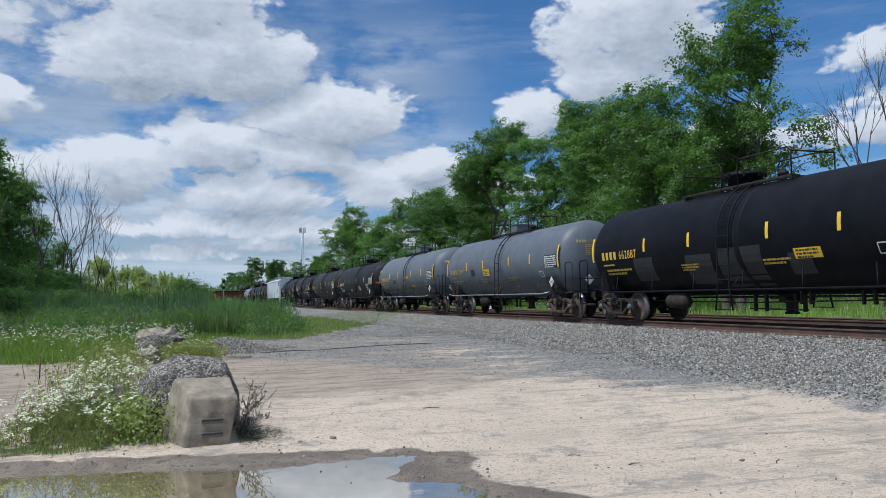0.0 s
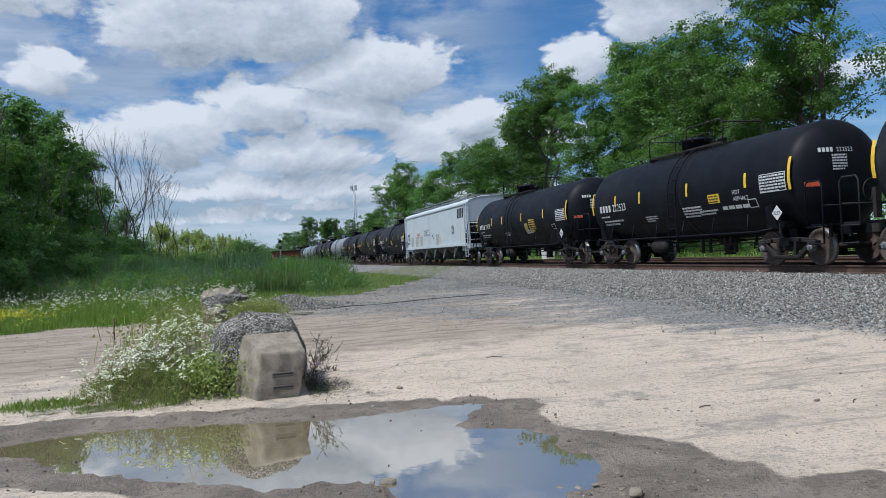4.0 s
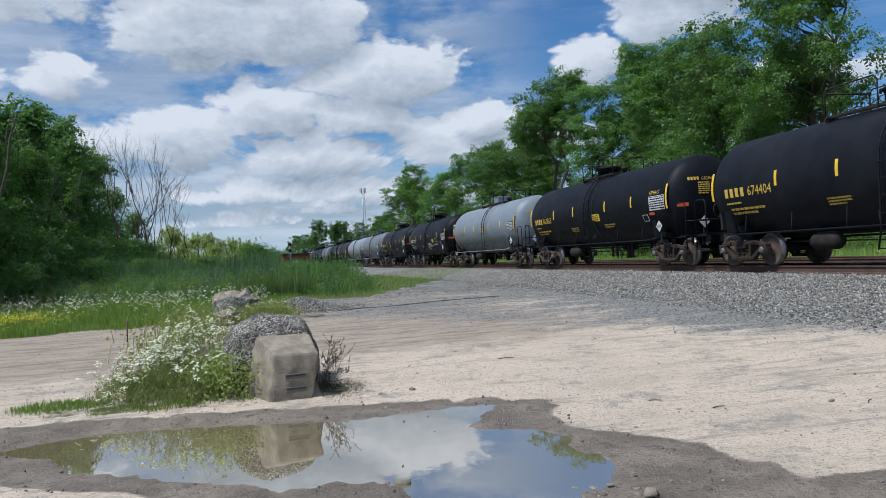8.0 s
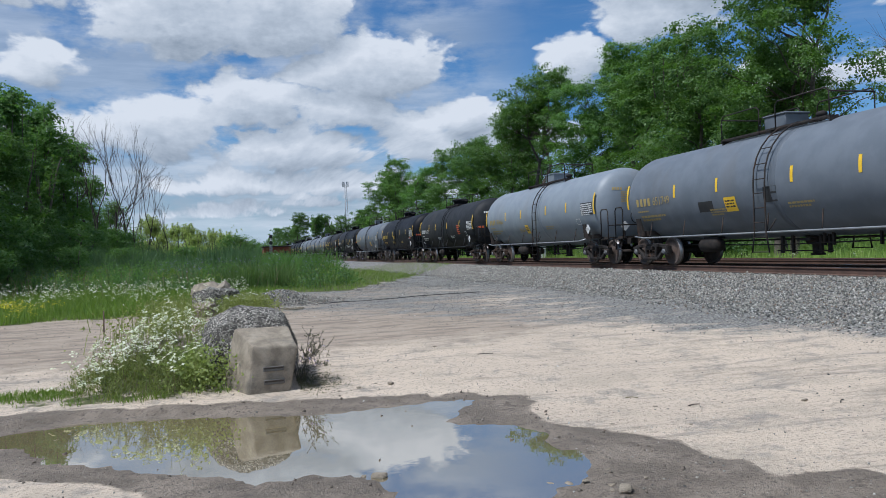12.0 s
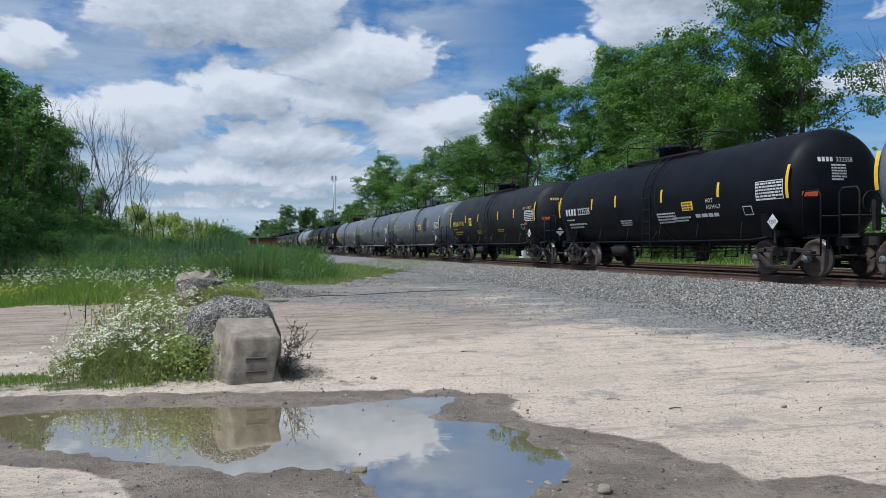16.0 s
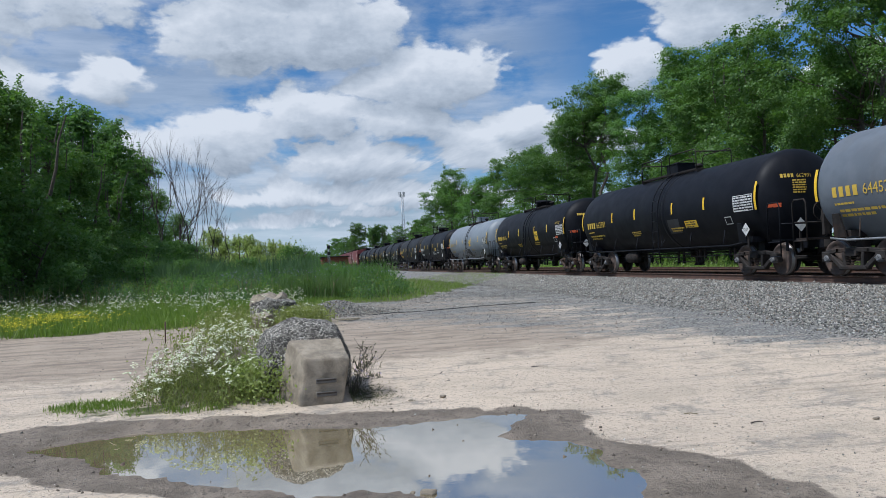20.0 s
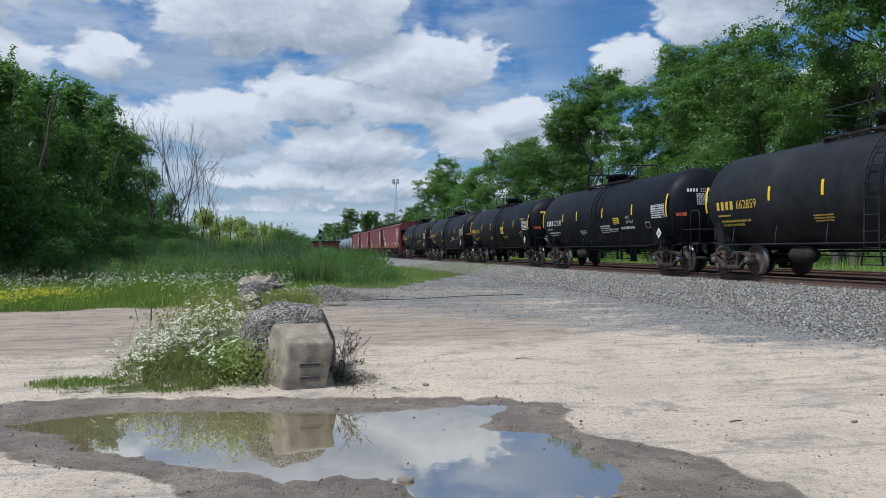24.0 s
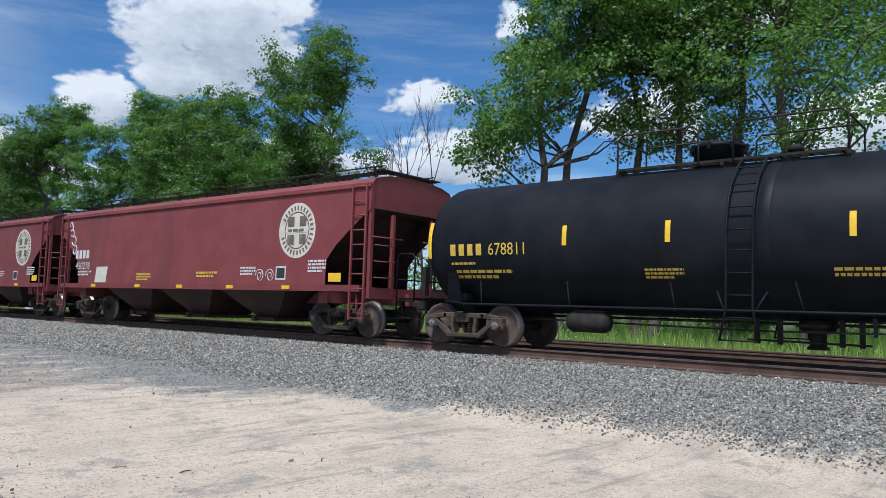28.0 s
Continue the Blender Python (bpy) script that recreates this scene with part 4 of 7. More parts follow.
def make_outlet(bm):
    bm_lathe(bm, [(0.30, 0.80), (0.30, 0.62), (0.14, 0.55), (0.14, 0.34), (0.18, 0.33), (0.18, 0.28)], "z", 14)
    bm_box(bm, (0, 0, 0.70), (0.9, 0.5, 0.06))
    for y in (-0.75, -0.45, 0.55, 0.95):
        bm_box(bm, (-0.3, y, 0.58), (0.07, 0.08, 0.46))
    bm_tube(bm, [(-0.35, -0.9, 0.4), (-0.35, 1.1, 0.42)], 0.02, 5)


def make_brake_rod(length):
    def build(bm):
        bm_tube(bm, [(-0.5, -length, 0.66), (-0.5, 0, 0.58), (-0.5, length, 0.66)], 0.018, 5)
        bm_tube(bm, [(0.45, -length, 0.72), (0.45, length, 0.72)], 0.03, 5)
        for y in (-length * 0.72, -length * 0.38, length * 0.55):
            bm_box(bm, (-0.45, y, 0.74), (0.07, 0.07, 0.40))
            bm_box(bm, (-0.45, y + 0.3, 0.74), (0.07, 0.05, 0.40))
    return build


def make_diamond(bm):
    bm_box(bm, (0, 0, 0), (0.012, 0.27, 0.27), Matrix.Rotation(math.pi / 4, 3, "X"))


def make_holder(bm):
    bm_box(bm, (0.03, 0, -0.32), (0.03, 0.06, 0.42))


# where the ladder stands along the car, for those where it shows
LADDER_AT = {"181204": -1.0, "670817": -0.7, "37919": -1.4, "678811": -0.05, "64452": 0.0, "662859": -0.5, "37878": 0.9}


def tank_car(length, paint, label, number="", mark=4, scheme="yellow", seed=0, kit="manway", words=(), patches=(), faded=False, table=True):
    """One tank car; +y is its rear end, x < 0 the side with this lettering."""
    g = random.Random(seed)
    car = thing("tank_car", label, "tank car", group="cars of the train")
    L = round(length, 1)
    half = L / 2 - 0.89
    shell = part("tank_shell", shared(("shell", L, paint.name), "tank_shell", paint, make_shell(half)), None, car)
    trim = paint if paint in (BLACK, FADED) else STEEL
    mid = LADDER_AT.get(number, -0.7 if kit == "box" else -0.3)
    part("jacket_band", shared(("band", paint.name), "jacket_band", paint, make_band(0.20)), None, car, at=(0, mid - 0.35, 0))
    for s in (-1, 1):
        flip = pose(0, s * (L / 2 - 2.02), 0, 0, 0, 0 if s > 0 else 180)
        part("stub_sill", shared(("sill", trim.name), "stub_sill", trim, make_stub_sill), None, car, at=flip)
        part("grab_rail", shared(("grab", trim.name), "grab_rail", trim, make_end_rail), None, car, at=pose(0, s * (L / 2 - 1.98), 0, 0, 0, 0 if s > 0 else 180))
        part("coupler", shared("coupler", "coupler", STEEL, make_coupler), None, car, at=pose(0, s * (L / 2 - 0.04), 0.88, 0, 0, 0 if s > 0 else 180))
        add_truck(car, s * (L / 2 - 2.02), g.random() < 0.6)
    part("brake_wheel", shared("brakewheel", "brake_wheel", STEEL, make_brake_gear), None, car, at=(0, L / 2 - 2.1, 0))
    part("side_rail", shared(("siderail", L, paint.name), "side_rail", GALV if paint in (GREY, PALE) else trim, make_side_rail(half)), None, car)
    part("side_rail", shared(("siderail", L, paint.name), "side_rail", trim, make_side_rail(half)), None, car, at=pose(0, 0, 0, 0, 0, 180))
    for y in np.linspace(-half + 2.0, half - 2.0, 6):
        for turn in (0, 180):
            part("rail_bracket", shared(("bracket", trim.name), "rail_bracket", trim, make_bracket), None, car, at=pose(0, float(y), 0, 0, 0, turn))
    part("ladder", shared(("ladder", trim.name), "ladder", trim, make_ladder), None, car, at=(0, mid, 0))
    part("ladder", shared(("ladder", trim.name), "ladder", trim, make_ladder), None, car, at=pose(0, mid, 0, 0, 0, 180))
    plen = 4.2 if kit != "short" else 2.8
    yp = 0.6 + mid
    for x in (-0.55, 0.55):
        part("walkway_grating", shared(("grating", plen), "walkway_grating", STEEL, make_grating(plen)), None, car, at=(x, yp, 0))
    for y in (-plen / 2, 0, plen / 2):
        part("walkway_support", shared("walksupport", "walkway_support", STEEL, make_walk_support), None, car, at=(0, yp + y, 0))
    for end in (-1, 1):
        part("top_railing", shared(("railing", plen, end), "top_railing", STEEL, make_railing(plen, end)), None, car, at=(0, yp, 0))
    if kit == "box":
        part("valve_housing", shared(("housing", paint.name), "valve_housing", paint, make_box_housing), None, car, at=(0, yp + 0.2, 0))
    else:
        part("manway", shared(("manway", trim.name), "manway", trim, make_manway), None, car, at=(0, yp + 0.3, 0))
    part("vent_valve", shared("vent", "vent_valve", STEEL, make_vent), None, car, at=(0, yp - 1.1, 0))
    part("air_reservoir", shared("reservoir", "air_reservoir", STEEL, make_reservoir), None, car, at=(-0.75, L / 2 - 5.0, 0))
    part("bottom_outlet", shared("outlet", "bottom_outlet", STEEL, make_outlet), None, car, at=(0, -0.9, 0))
    part("brake_rod", shared(("rod", L), "brake_rod", STEEL, make_brake_rod(half - 1.6)), None, car)
    part("placard_holder", shared("holder", "placard_holder", STEEL, make_holder), None, car, at=(-1.48, -half + 0.85, 1.37))
    # reflectors and lettering on the side
    ye = half - 0.42
    for y in (ye, -ye):
        decal("reflector_stripe", y, 2.34, 0.10, 0.82, SHELL, YELLOW, car, "yellow reflective stripe")
    for y in ((3.4, 1.26, -1.75, -3.88) if scheme == "yellow" else (3.66, 1.92, -0.97, -3.78)):
        decal("reflector_stripe", y, 2.33, 0.10, 0.40, SHELL, YELLOW, car)
    ink = LETTER_W if scheme == "white" else LETTER_FADED if faded else LETTER_Y
    yn = half - 1.02
    if number:
        for k in range(mark):
            decal("reporting_mark", yn - k * 0.235 - 0.07, 2.10, 0.145, 0.25, SHELL, ink, car, proud=0.007)
        word("car_number", number, 0.37, yn - mark * 0.235 - 0.08, 1.975, SHELL, ink, car, "car number in stencilled paint", stretch=0.9)
        bars("small_print", yn, 1.78, 0.9, 1, 0.05, SHELL, ink, car, seed=3)
        bars("small_print", yn - 0.1, 1.60, 1.5, 2, 0.065, SHELL, ink, car, seed=5)
    bars("small_print", 0.55 + 1.2, 1.62, 0.75, 3, 0.04, SHELL, ink, car, seed=seed % 3 + 7)
    bars("small_print", -1.45, 1.60, 0.9, 2, 0.05, SHELL, ink, car, seed=seed % 3 + 17)
    if table:
        decal("data_table", -half + 1.05, 2.17, 1.0, 0.48, SHELL, LETTER_W if paint in (BLACK, FADED) else LETTER_DK, car, "printed data table", proud=0.004)
        decal("data_table_panel", -half + 1.05, 2.17, 0.96, 0.44, SHELL, paint if paint in (BLACK, FADED) else PATCH_DK, car, proud=0.006)
        tagged(bars("table_print", -half + 1.53, 2.32, 0.96, 6, 0.045, SHELL, LETTER_W, car, seed=2), kind="stuff")
        decal("test_box", -half + 1.95, 1.70, 0.36, 0.24, SHELL, LETTER_W, car, proud=0.005)
        decal("test_box_panel", -half + 1.95, 1.70, 0.31, 0.19, SHELL, paint, car, proud=0.008)
        bars("test_box_print", -half + 2.07, 1.68, 0.2, 2, 0.03, SHELL, LETTER_W, car, seed=4)
    d = part("placard", shared("diamond", "placard", LETTER_W, make_diamond), None, car, "white diamond-shaped hazard placard", at=(-1.52, -half + 0.85, 1.37))
    bars_on = Side(x=-1.53)
    word("placard_number", "3257", 0.13, -half + 0.98, 1.325, bars_on, LETTER_DK, car, proud=0.004)
    # lettering on the head that faces the front of the train
    if number:
        for k in range(4):
            decal("end_mark", 0, 2.86, 0.07, 0.11, Head(half, -0.78 + 0.10 * k), ink, car)
        word("end_number", number, 0.16, 0, 2.805, Head(half, -0.36), ink, car, proud=0.012)
        bars("end_print", 0, 2.70, 0.42, 6, 0.04, Head(half, -0.5), ink, car, seed=seed % 4 + 20)
    if paint in (BLACK, FADED):
        decal("end_notice", 0, 2.02, 0.34, 0.12, Head(half, -1.02), LETTER_OR, car, "small faded red notice")
    if scheme == "yellow" and words:
        part("placard", shared("diamond", "placard", LETTER_W, make_diamond), None, car, "white diamond-shaped hazard placard", at=pose(-0.62, -half - 0.42, 1.42, 0, 0, 90))
        part("placard_holder", shared("holder", "placard_holder", STEEL, make_holder), None, car, at=pose(-0.62, -half - 0.40, 1.42, 0, 0, 90))
    for kind, *a in words:
        if kind == "word":
            txt, size, y, z, mat = a
            word("lettering", txt, size, y, z, SHELL, mat, car)
        elif kind == "panel":
            y, z, w, h, mat = a
            decal("notice_panel", y, z, w, h, SHELL, mat, car, "yellow notice panel" if mat == YELLOW else "", rot=0.0)
            if mat == YELLOW:
                bars("notice_print", y + w * 0.42, z + h * 0.18, w * 0.8, 3, 0.045, SHELL, PATCH_DK, car, seed=9)
        elif kind == "bars":
            y, z, w, rows, size, mat = a
            bars("small_print", y, z, w, rows, size, SHELL, mat, car, seed=seed)
    for y, z, w, h in patches:
        decal("paint_patch", y, z, w, h, SHELL, PATCH_DK, car, "dark touched-up paint patch", proud=0.004, slant=0.15)
    return car


# ---- covered hoppers ----
EMBLEM_DK = surface("worn_brown_emblem_paint", (0.11, 0.085, 0.06), (0.17, 0.13, 0.095), 0.65, stain=(0.30, 0.25, 0.19), stain_amount=0.5, stain_scale=4)

def hopper_outline(w, base, eave, crown):
    """Cross section of the body: straight sides and an arched roof."""
    pts = [(-w, base), (-w, eave)]
    for k in range(1, 8):
        a = math.pi * k / 8
        pts.append((-w * math.cos(a), eave + (crown - eave) * math.sin(a) ** 0.8))
    return pts + [(w, eave), (w, base)]


def make_hopper_body(half, cut, base, eave, crown, w, rise=1.92):
    """The body: full length above, with its end sheets sloping in below."""
    def build(bm):
        prof = hopper_outline(w, base, eave, crown)
        n = len(prof)
        low = half - cut
        mid_z = base + rise
        def ring(y_top, y_low):
            out = []
            for x, z in prof:
                t = min(1, max(0, (z - base) / (mid_z - base)))
                t = max(0.0, (t - 0.36) / 0.64) ** 1.25
                out.append(bm.verts.new((x, y_low + (y_top - y_low) * t, z)))
            return out
        # extra points on the sides where the slope sheet meets them
        prof[1:1] = [(-w, base + q * rise) for q in (0.36, 0.57, 0.78, 0.93)] + [ (-w, mid_z), (-w, mid_z + 0.03)]
        prof[-1:-1] = [(w, mid_z + 0.03), (w, mid_z)] + [(w, base + q * rise) for q in (0.93, 0.78, 0.57, 0.36)]
        n = len(prof)
        a, b = ring(-half, -low), ring(half, low)
        for i in range(n):
            bm.faces.new((a[i], b[i], b[(i + 1) % n], a[(i + 1) % n]))
        mid = n // 2
        # the slope sheets lie deep between the sides
        for ring_, e in ((a, -1), (b, 1)):
            deep = []
            for (x, z), v in zip(prof, ring_):
                t = min(1, max(0, (z - base) / (mid_z - base)))
                y_in = half - 1.0 - 1.9 * (1 - t) if z <= mid_z + 0.001 else half - 0.02
                deep.append(bm.verts.new((x * 0.975, e * y_in, z if z < crown else z - 0.02)))
            for i in range(n):
                f = bm.faces.new((ring_[i], ring_[(i + 1) % n], deep[(i + 1) % n], deep[i]))
                # recessed faces take the second, darker material; on red cars it paints their shade
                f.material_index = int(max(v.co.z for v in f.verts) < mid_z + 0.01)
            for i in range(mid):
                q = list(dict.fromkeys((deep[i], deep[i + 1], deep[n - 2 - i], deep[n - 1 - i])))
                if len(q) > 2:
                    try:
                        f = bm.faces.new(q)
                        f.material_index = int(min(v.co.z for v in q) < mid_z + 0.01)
                    except ValueError:
                        pass
        bmesh.ops.recalc_face_normals(bm, faces=bm.faces)
    return build


# red paint darkened to stand in for shade under the ends and in bays
BAY_DARK = surface("shaded_red_bay", (0.028, 0.013, 0.012), (0.05, 0.02, 0.018), 0.7, stain=(0.10, 0.03, 0.028), stain_amount=0.6, stain_scale=0.8, grain=0.2, streaks=True)
# darker grey for the pale hopper's slope sheets and bays
BAY_GREY = surface("dark_grey_bay", (0.05, 0.05, 0.05), (0.09, 0.09, 0.088), 0.7, stain=(0.22, 0.22, 0.21), stain_amount=0.5, stain_scale=0.8, grain=0.2, streaks=True)


def make_bay_rib(bm):
    """Slanting stiffener plate between two bays, in the plane of the side."""
    bm_prism(bm, [(-1.55, 1.16), (-0.85, 1.16), (-0.42, 0.5), (-0.52, 0.42)], 0.04, Matrix.Translation((-1.30, 0, 0)))


def make_bay(bm):
    """One discharge bay: a wedge that narrows to its gate."""
    top = [(-1.42, -1.55, 1.2), (1.42, -1.55, 1.2), (1.42, 1.55, 1.2), (-1.42, 1.55, 1.2)]
    low = [(-0.75, -0.42, 0.38), (0.75, -0.42, 0.38), (0.75, 0.42, 0.38), (-0.75, 0.42, 0.38)]
    a, b = [bm.verts.new(p) for p in top], [bm.verts.new(p) for p in low]
    for i in range(4):
        bm.faces.new((a[i], a[(i + 1) % 4], b[(i + 1) % 4], b[i]))
    bm.faces.new(a)
    bm.faces.new(b)
    bm_box(bm, (0, 0, 0.34), (1.9, 1.05, 0.10))
    for s in (-1, 1):
        bm_box(bm, (s * 1.0, 0.3, 0.36), (0.12, 0.16, 0.16))
    bmesh.ops.recalc_face_normals(bm, faces=bm.faces)


def make_hopper_sill(half):
    def build(bm):
        for s in (-1, 1):
            bm_box(bm, (s * 1.58, 0, 1.23), (0.09, 2 * half - 0.5, 0.16))
        bm_box(bm, (0, 0, 0.98), (0.5, 2 * half + 0.3, 0.3))
        for e in (-1, 1):
            bm_box(bm, (0, e * (half - 0.1), 1.12), (3.1, 0.24, 0.26))
            bm_box(bm, (0, e * (half - 1.75), 1.0), (2.9, 0.36, 0.3))
            for s in (-1, 1):
                bm_box(bm, (s * 1.5, e * (half - 0.25), 0.62), (0.05, 0.42, 0.05))
                bm_box(bm, (s * 1.5, e * (half - 0.45), 0.85), (0.05, 0.05, 0.5))
    return build


def make_hopper_ladder(height):
    def build(bm):
        for y in (-0.24, 0.24):
            bm_box(bm, (0, y, (0.45 + height) / 2), (0.05, 0.05, height - 0.45))
        z = 0.5
        while z < height:
            bm_tube(bm, [(0, -0.24, z), (0, 0.24, z)], 0.016, 5)
            z += 0.36
    return build


def make_end_post(height, s):
    """Corner post, grab irons and brace of the open end; +y outwards, y = 0 at the end of the body."""
    def build(bm):
        bm_box(bm, (s * 1.5, -0.05, (1.2 + height) / 2), (0.09, 0.10, height - 1.2))
        bm_tube(bm, [(s * 1.5, 0.0, 2.5), (s * 0.4, 0.0, 2.5)], 0.02, 5)
        for z in (1.5, 1.9, 2.3):
            bm_tube(bm, [(s * 1.45, 0.05, z), (s * 0.72, 0.05, z)], 0.015, 5)
        bm_box(bm, (s * 0.75, -0.02, 2.1), (0.08, 0.10, 2.0))
        bm_box(bm, (s * 1.1, -0.05, 1.22), (0.8, 0.10, 0.08))
    return build


def make_hand_brake(bm):
    pts = [(-0.75 + 0.26 * math.cos(a), 0.16, 2.15 + 0.26 * math.sin(a)) for a in np.linspace(0, 2 * np.pi, 19)]
    bm_tube(bm, pts, 0.014, 5)
    for a in (0.3, 2.4, 4.5):
        bm_tube(bm, [(-0.75, 0.14, 2.15), (-0.75 + 0.26 * math.cos(a), 0.16, 2.15 + 0.26 * math.sin(a))], 0.012, 4)
    bm_box(bm, (-0.75, 0.07, 1.95), (0.2, 0.16, 0.6))


def make_roofwalk(half, z):
    def build(bm):
        for s in (-1, 1):
            for k in range(3):
                bm_box(bm, (s * 0.75 + (k - 1) * 0.13, 0, z), (0.07, 2 * half - 0.3, 0.035))
            for y in np.arange(-half + 0.5, half - 0.3, 1.5):
                bm_box(bm, (s * 0.92, float(y), z - 0.10), (0.05, 0.05, 0.24))
                bm_box(bm, (s * 0.98, float(y), z + 0.05), (0.04, 0.04, 0.14))
            bm_tube(bm, [(s * 1.0, -half + 0.2, z + 0.12), (s * 1.0, half - 0.2, z + 0.12)], 0.018, 5)
        for e in (-1, 1):
            for k in range(3):
                bm_box(bm, (0, e * (half - 0.12 - k * 0.13), z), (2.3, 0.07, 0.035))
    return build


def make_hatches(half, z):
    def build(bm):
        bm_box(bm, (0, 0, z), (0.62, 2 * half - 2.4, 0.14))
        bevel(bm, 0.03)
    return build


def make_eave(half, w, eave):
    def build(bm):
        for s in (-1, 1):
            bm_box(bm, (s * (w + 0.02), 0, eave), (0.07, 2 * half - 0.02, 0.13))
        bevel(bm, 0.015)
    return build


def make_scrawl(bm):
    """Loose loops of sprayed paint, running down the side."""
    for k, (y, z, r) in enumerate(((0.18, 0.42, 0.15), (0.08, 0.18, 0.13), (-0.08, -0.12, 0.16), (-0.2, -0.46, 0.15))):
        pts = [(0, y + r * math.cos(a) * (0.8 + 0.3 * math.sin(2 * a + k)), z + r * 1.1 * math.sin(a)) for a in np.linspace(0.4 * k, 5.2 + 0.4 * k, 14)]
        bm_tube(bm, pts, 0.022, 4)


def make_curl(bm):
    for y0 in (0.0, -0.45):
        pts = [(0, y0 + 0.19 * (1 - a / 14) * math.cos(a), 0.2 * (1 - a / 14) * math.sin(a)) for a in np.linspace(0, 11, 26)]
        bm_tube(bm, pts, 0.012, 4)


def make_ring(r0, r1, seg=40):
    def build(bm):
        a = [bm.verts.new((0, r0 * math.cos(t), r0 * math.sin(t))) for t in np.linspace(0, 2 * np.pi, seg, endpoint=False)]
        if r1 <= 0:
            bm.faces.new(a)
        else:
            b = [bm.verts.new((0, r1 * math.cos(t), r1 * math.sin(t))) for t in np.linspace(0, 2 * np.pi, seg, endpoint=False)]
            for i in range(seg):
                bm.faces.new((a[i], a[(i + 1) % seg], b[(i + 1) % seg], b[i]))
        for f in bm.faces:
            f.normal_update()
        bmesh.ops.recalc_face_normals(bm, faces=bm.faces)
    return build


def hopper_car(length, paint, label, seed=0, white=False, number=""):
    car = thing("hopper_car", label, "hopper car", group="cars of the train")
    L = round(length, 1)
    half, w = L / 2 - (0.15 if white else 0.52), 1.57
    base, eave, crown = (1.25, 3.77, 4.12) if not white else (1.20, 3.72, 4.12)
    cut = 1.55 if not white else 0.75
    key = (L, paint.name)
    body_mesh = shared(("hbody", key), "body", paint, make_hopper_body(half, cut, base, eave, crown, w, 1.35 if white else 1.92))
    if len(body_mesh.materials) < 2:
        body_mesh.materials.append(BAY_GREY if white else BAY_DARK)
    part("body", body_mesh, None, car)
    part("roof_eave", shared(("eave", key), "roof_eave", paint, make_eave(half, w, eave)), None, car)
    part("underframe", shared(("usill", key), "underframe", paint, make_hopper_sill(half)), None, car)
    part("roof_walk", shared(("walkr", key), "roof_walk", GALV if white else STEEL, make_roofwalk(half, crown + 0.10)), None, car, "open-grid roof walkway")
    part("roof_hatches", shared(("hatch", key), "roof_hatches", paint, make_hatches(half, crown + 0.04)), None, car)
    for k in range(4 if white else 3):
        n = 4 if white else 3
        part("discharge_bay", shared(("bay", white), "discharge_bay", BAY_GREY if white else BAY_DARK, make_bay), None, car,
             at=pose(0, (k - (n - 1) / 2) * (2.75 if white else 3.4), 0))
        if white:
            part("bay_rib", shared("bayrib", "bay_rib", PATCH_GR, make_bay_rib), None, car, at=pose(0, (k - (n - 1) / 2) * 2.75, 0))
    for s in (-1, 1):
        turn = 0 if s > 0 else 180
        part("hand_brake", shared("handbrake", "hand_brake", STEEL, make_hand_brake), None, car, at=pose(0, s * half, 0, 0, 0, turn))
        for e in (-1, 1):
            part("end_post", shared(("post", paint.name, e), "end_post", paint, make_end_post(eave, e)), None, car, at=pose(0, s * half, 0, 0, 0, turn))
        part("coupler", shared("coupler", "coupler", STEEL, make_coupler), None, car, at=pose(0, s * (L / 2 - 0.04), 0.88, 0, 0, turn))
        add_truck(car, s * (L / 2 - 2.1), True)
        for e in (-1, 1):
            part("ladder", shared(("hladder", paint.name), "ladder", paint, make_hopper_ladder(eave + 0.05)), None, car, at=(e * (w + 0.05), s * (half - 0.35), 0))
    side = Side(x=-w)
    if white:
        for k, y in enumerate((6.6, 5.0, 3.4, -1.6)):
            decal("primer_patch", y, 1.72, 0.9, 0.75, side, PATCH_GR, car, "primer-grey painted-over patch", slant=0.1)
            decal("reflector_stripe", y - 0.8, 1.65, 0.10, 0.5, side, YELLOW, car, slant=0.3)
        decal("reflector_stripe", -7.5, 1.9, 0.10, 0.9, side, YELLOW, car, slant=0.25)
        for k in range(4):
            decal("builder_logo", -7.0 - k * 0.38, 3.2, 0.30, 0.60, side, LETTER_DK, car, "black slanted block lettering", slant=0.25)
        for k in range(4):
            decal("reporting_mark", half - 1.0 - k * 0.2, 2.3, 0.13, 0.22, side, LETTER_DK, car)
        word("car_number", number, 0.32, half - 0.95, 1.86, side, LETTER_DK, car, "car number in black paint")
        bars("small_print", half - 0.7, 1.65, 1.0, 2, 0.05, side, LETTER_DK, car, seed=4)
        bars("caution_print", 4.8, 2.3, 0.9, 3, 0.07, side, LETTER_OR, car, seed=6)
        for k, line in enumerate(("HAMMERING ON SIDE", "OF CAR WILL", "CONTAMINATE PRODUCT")):
            word("caution_words", line, 0.16, 2.5 - (0.18 if k == 1 else 0), 2.42 - k * 0.17, side, LETTER_DK, car)
        bars("data_print", -5.4, 2.45, 0.6, 7, 0.045, side, PATCH_DK, car, seed=8)
        bars("data_print", 0.1, 2.05, 0.7, 2, 0.06, side, LETTER_DK, car, seed=10)
        decal("test_box", -0.4, 2.0, 0.34, 0.36, side, LETTER_DK, car)
        decal("test_box_panel", -0.4, 2.0, 0.27, 0.29, side, HOPWHITE, car, proud=0.009)
    else:
        e = part("emblem", shared("emblem_disc", "emblem", CREAM, make_ring(0.74, 0)), None, car, "round cream emblem with a cross", at=(-w - 0.006, -5.5, 2.75))
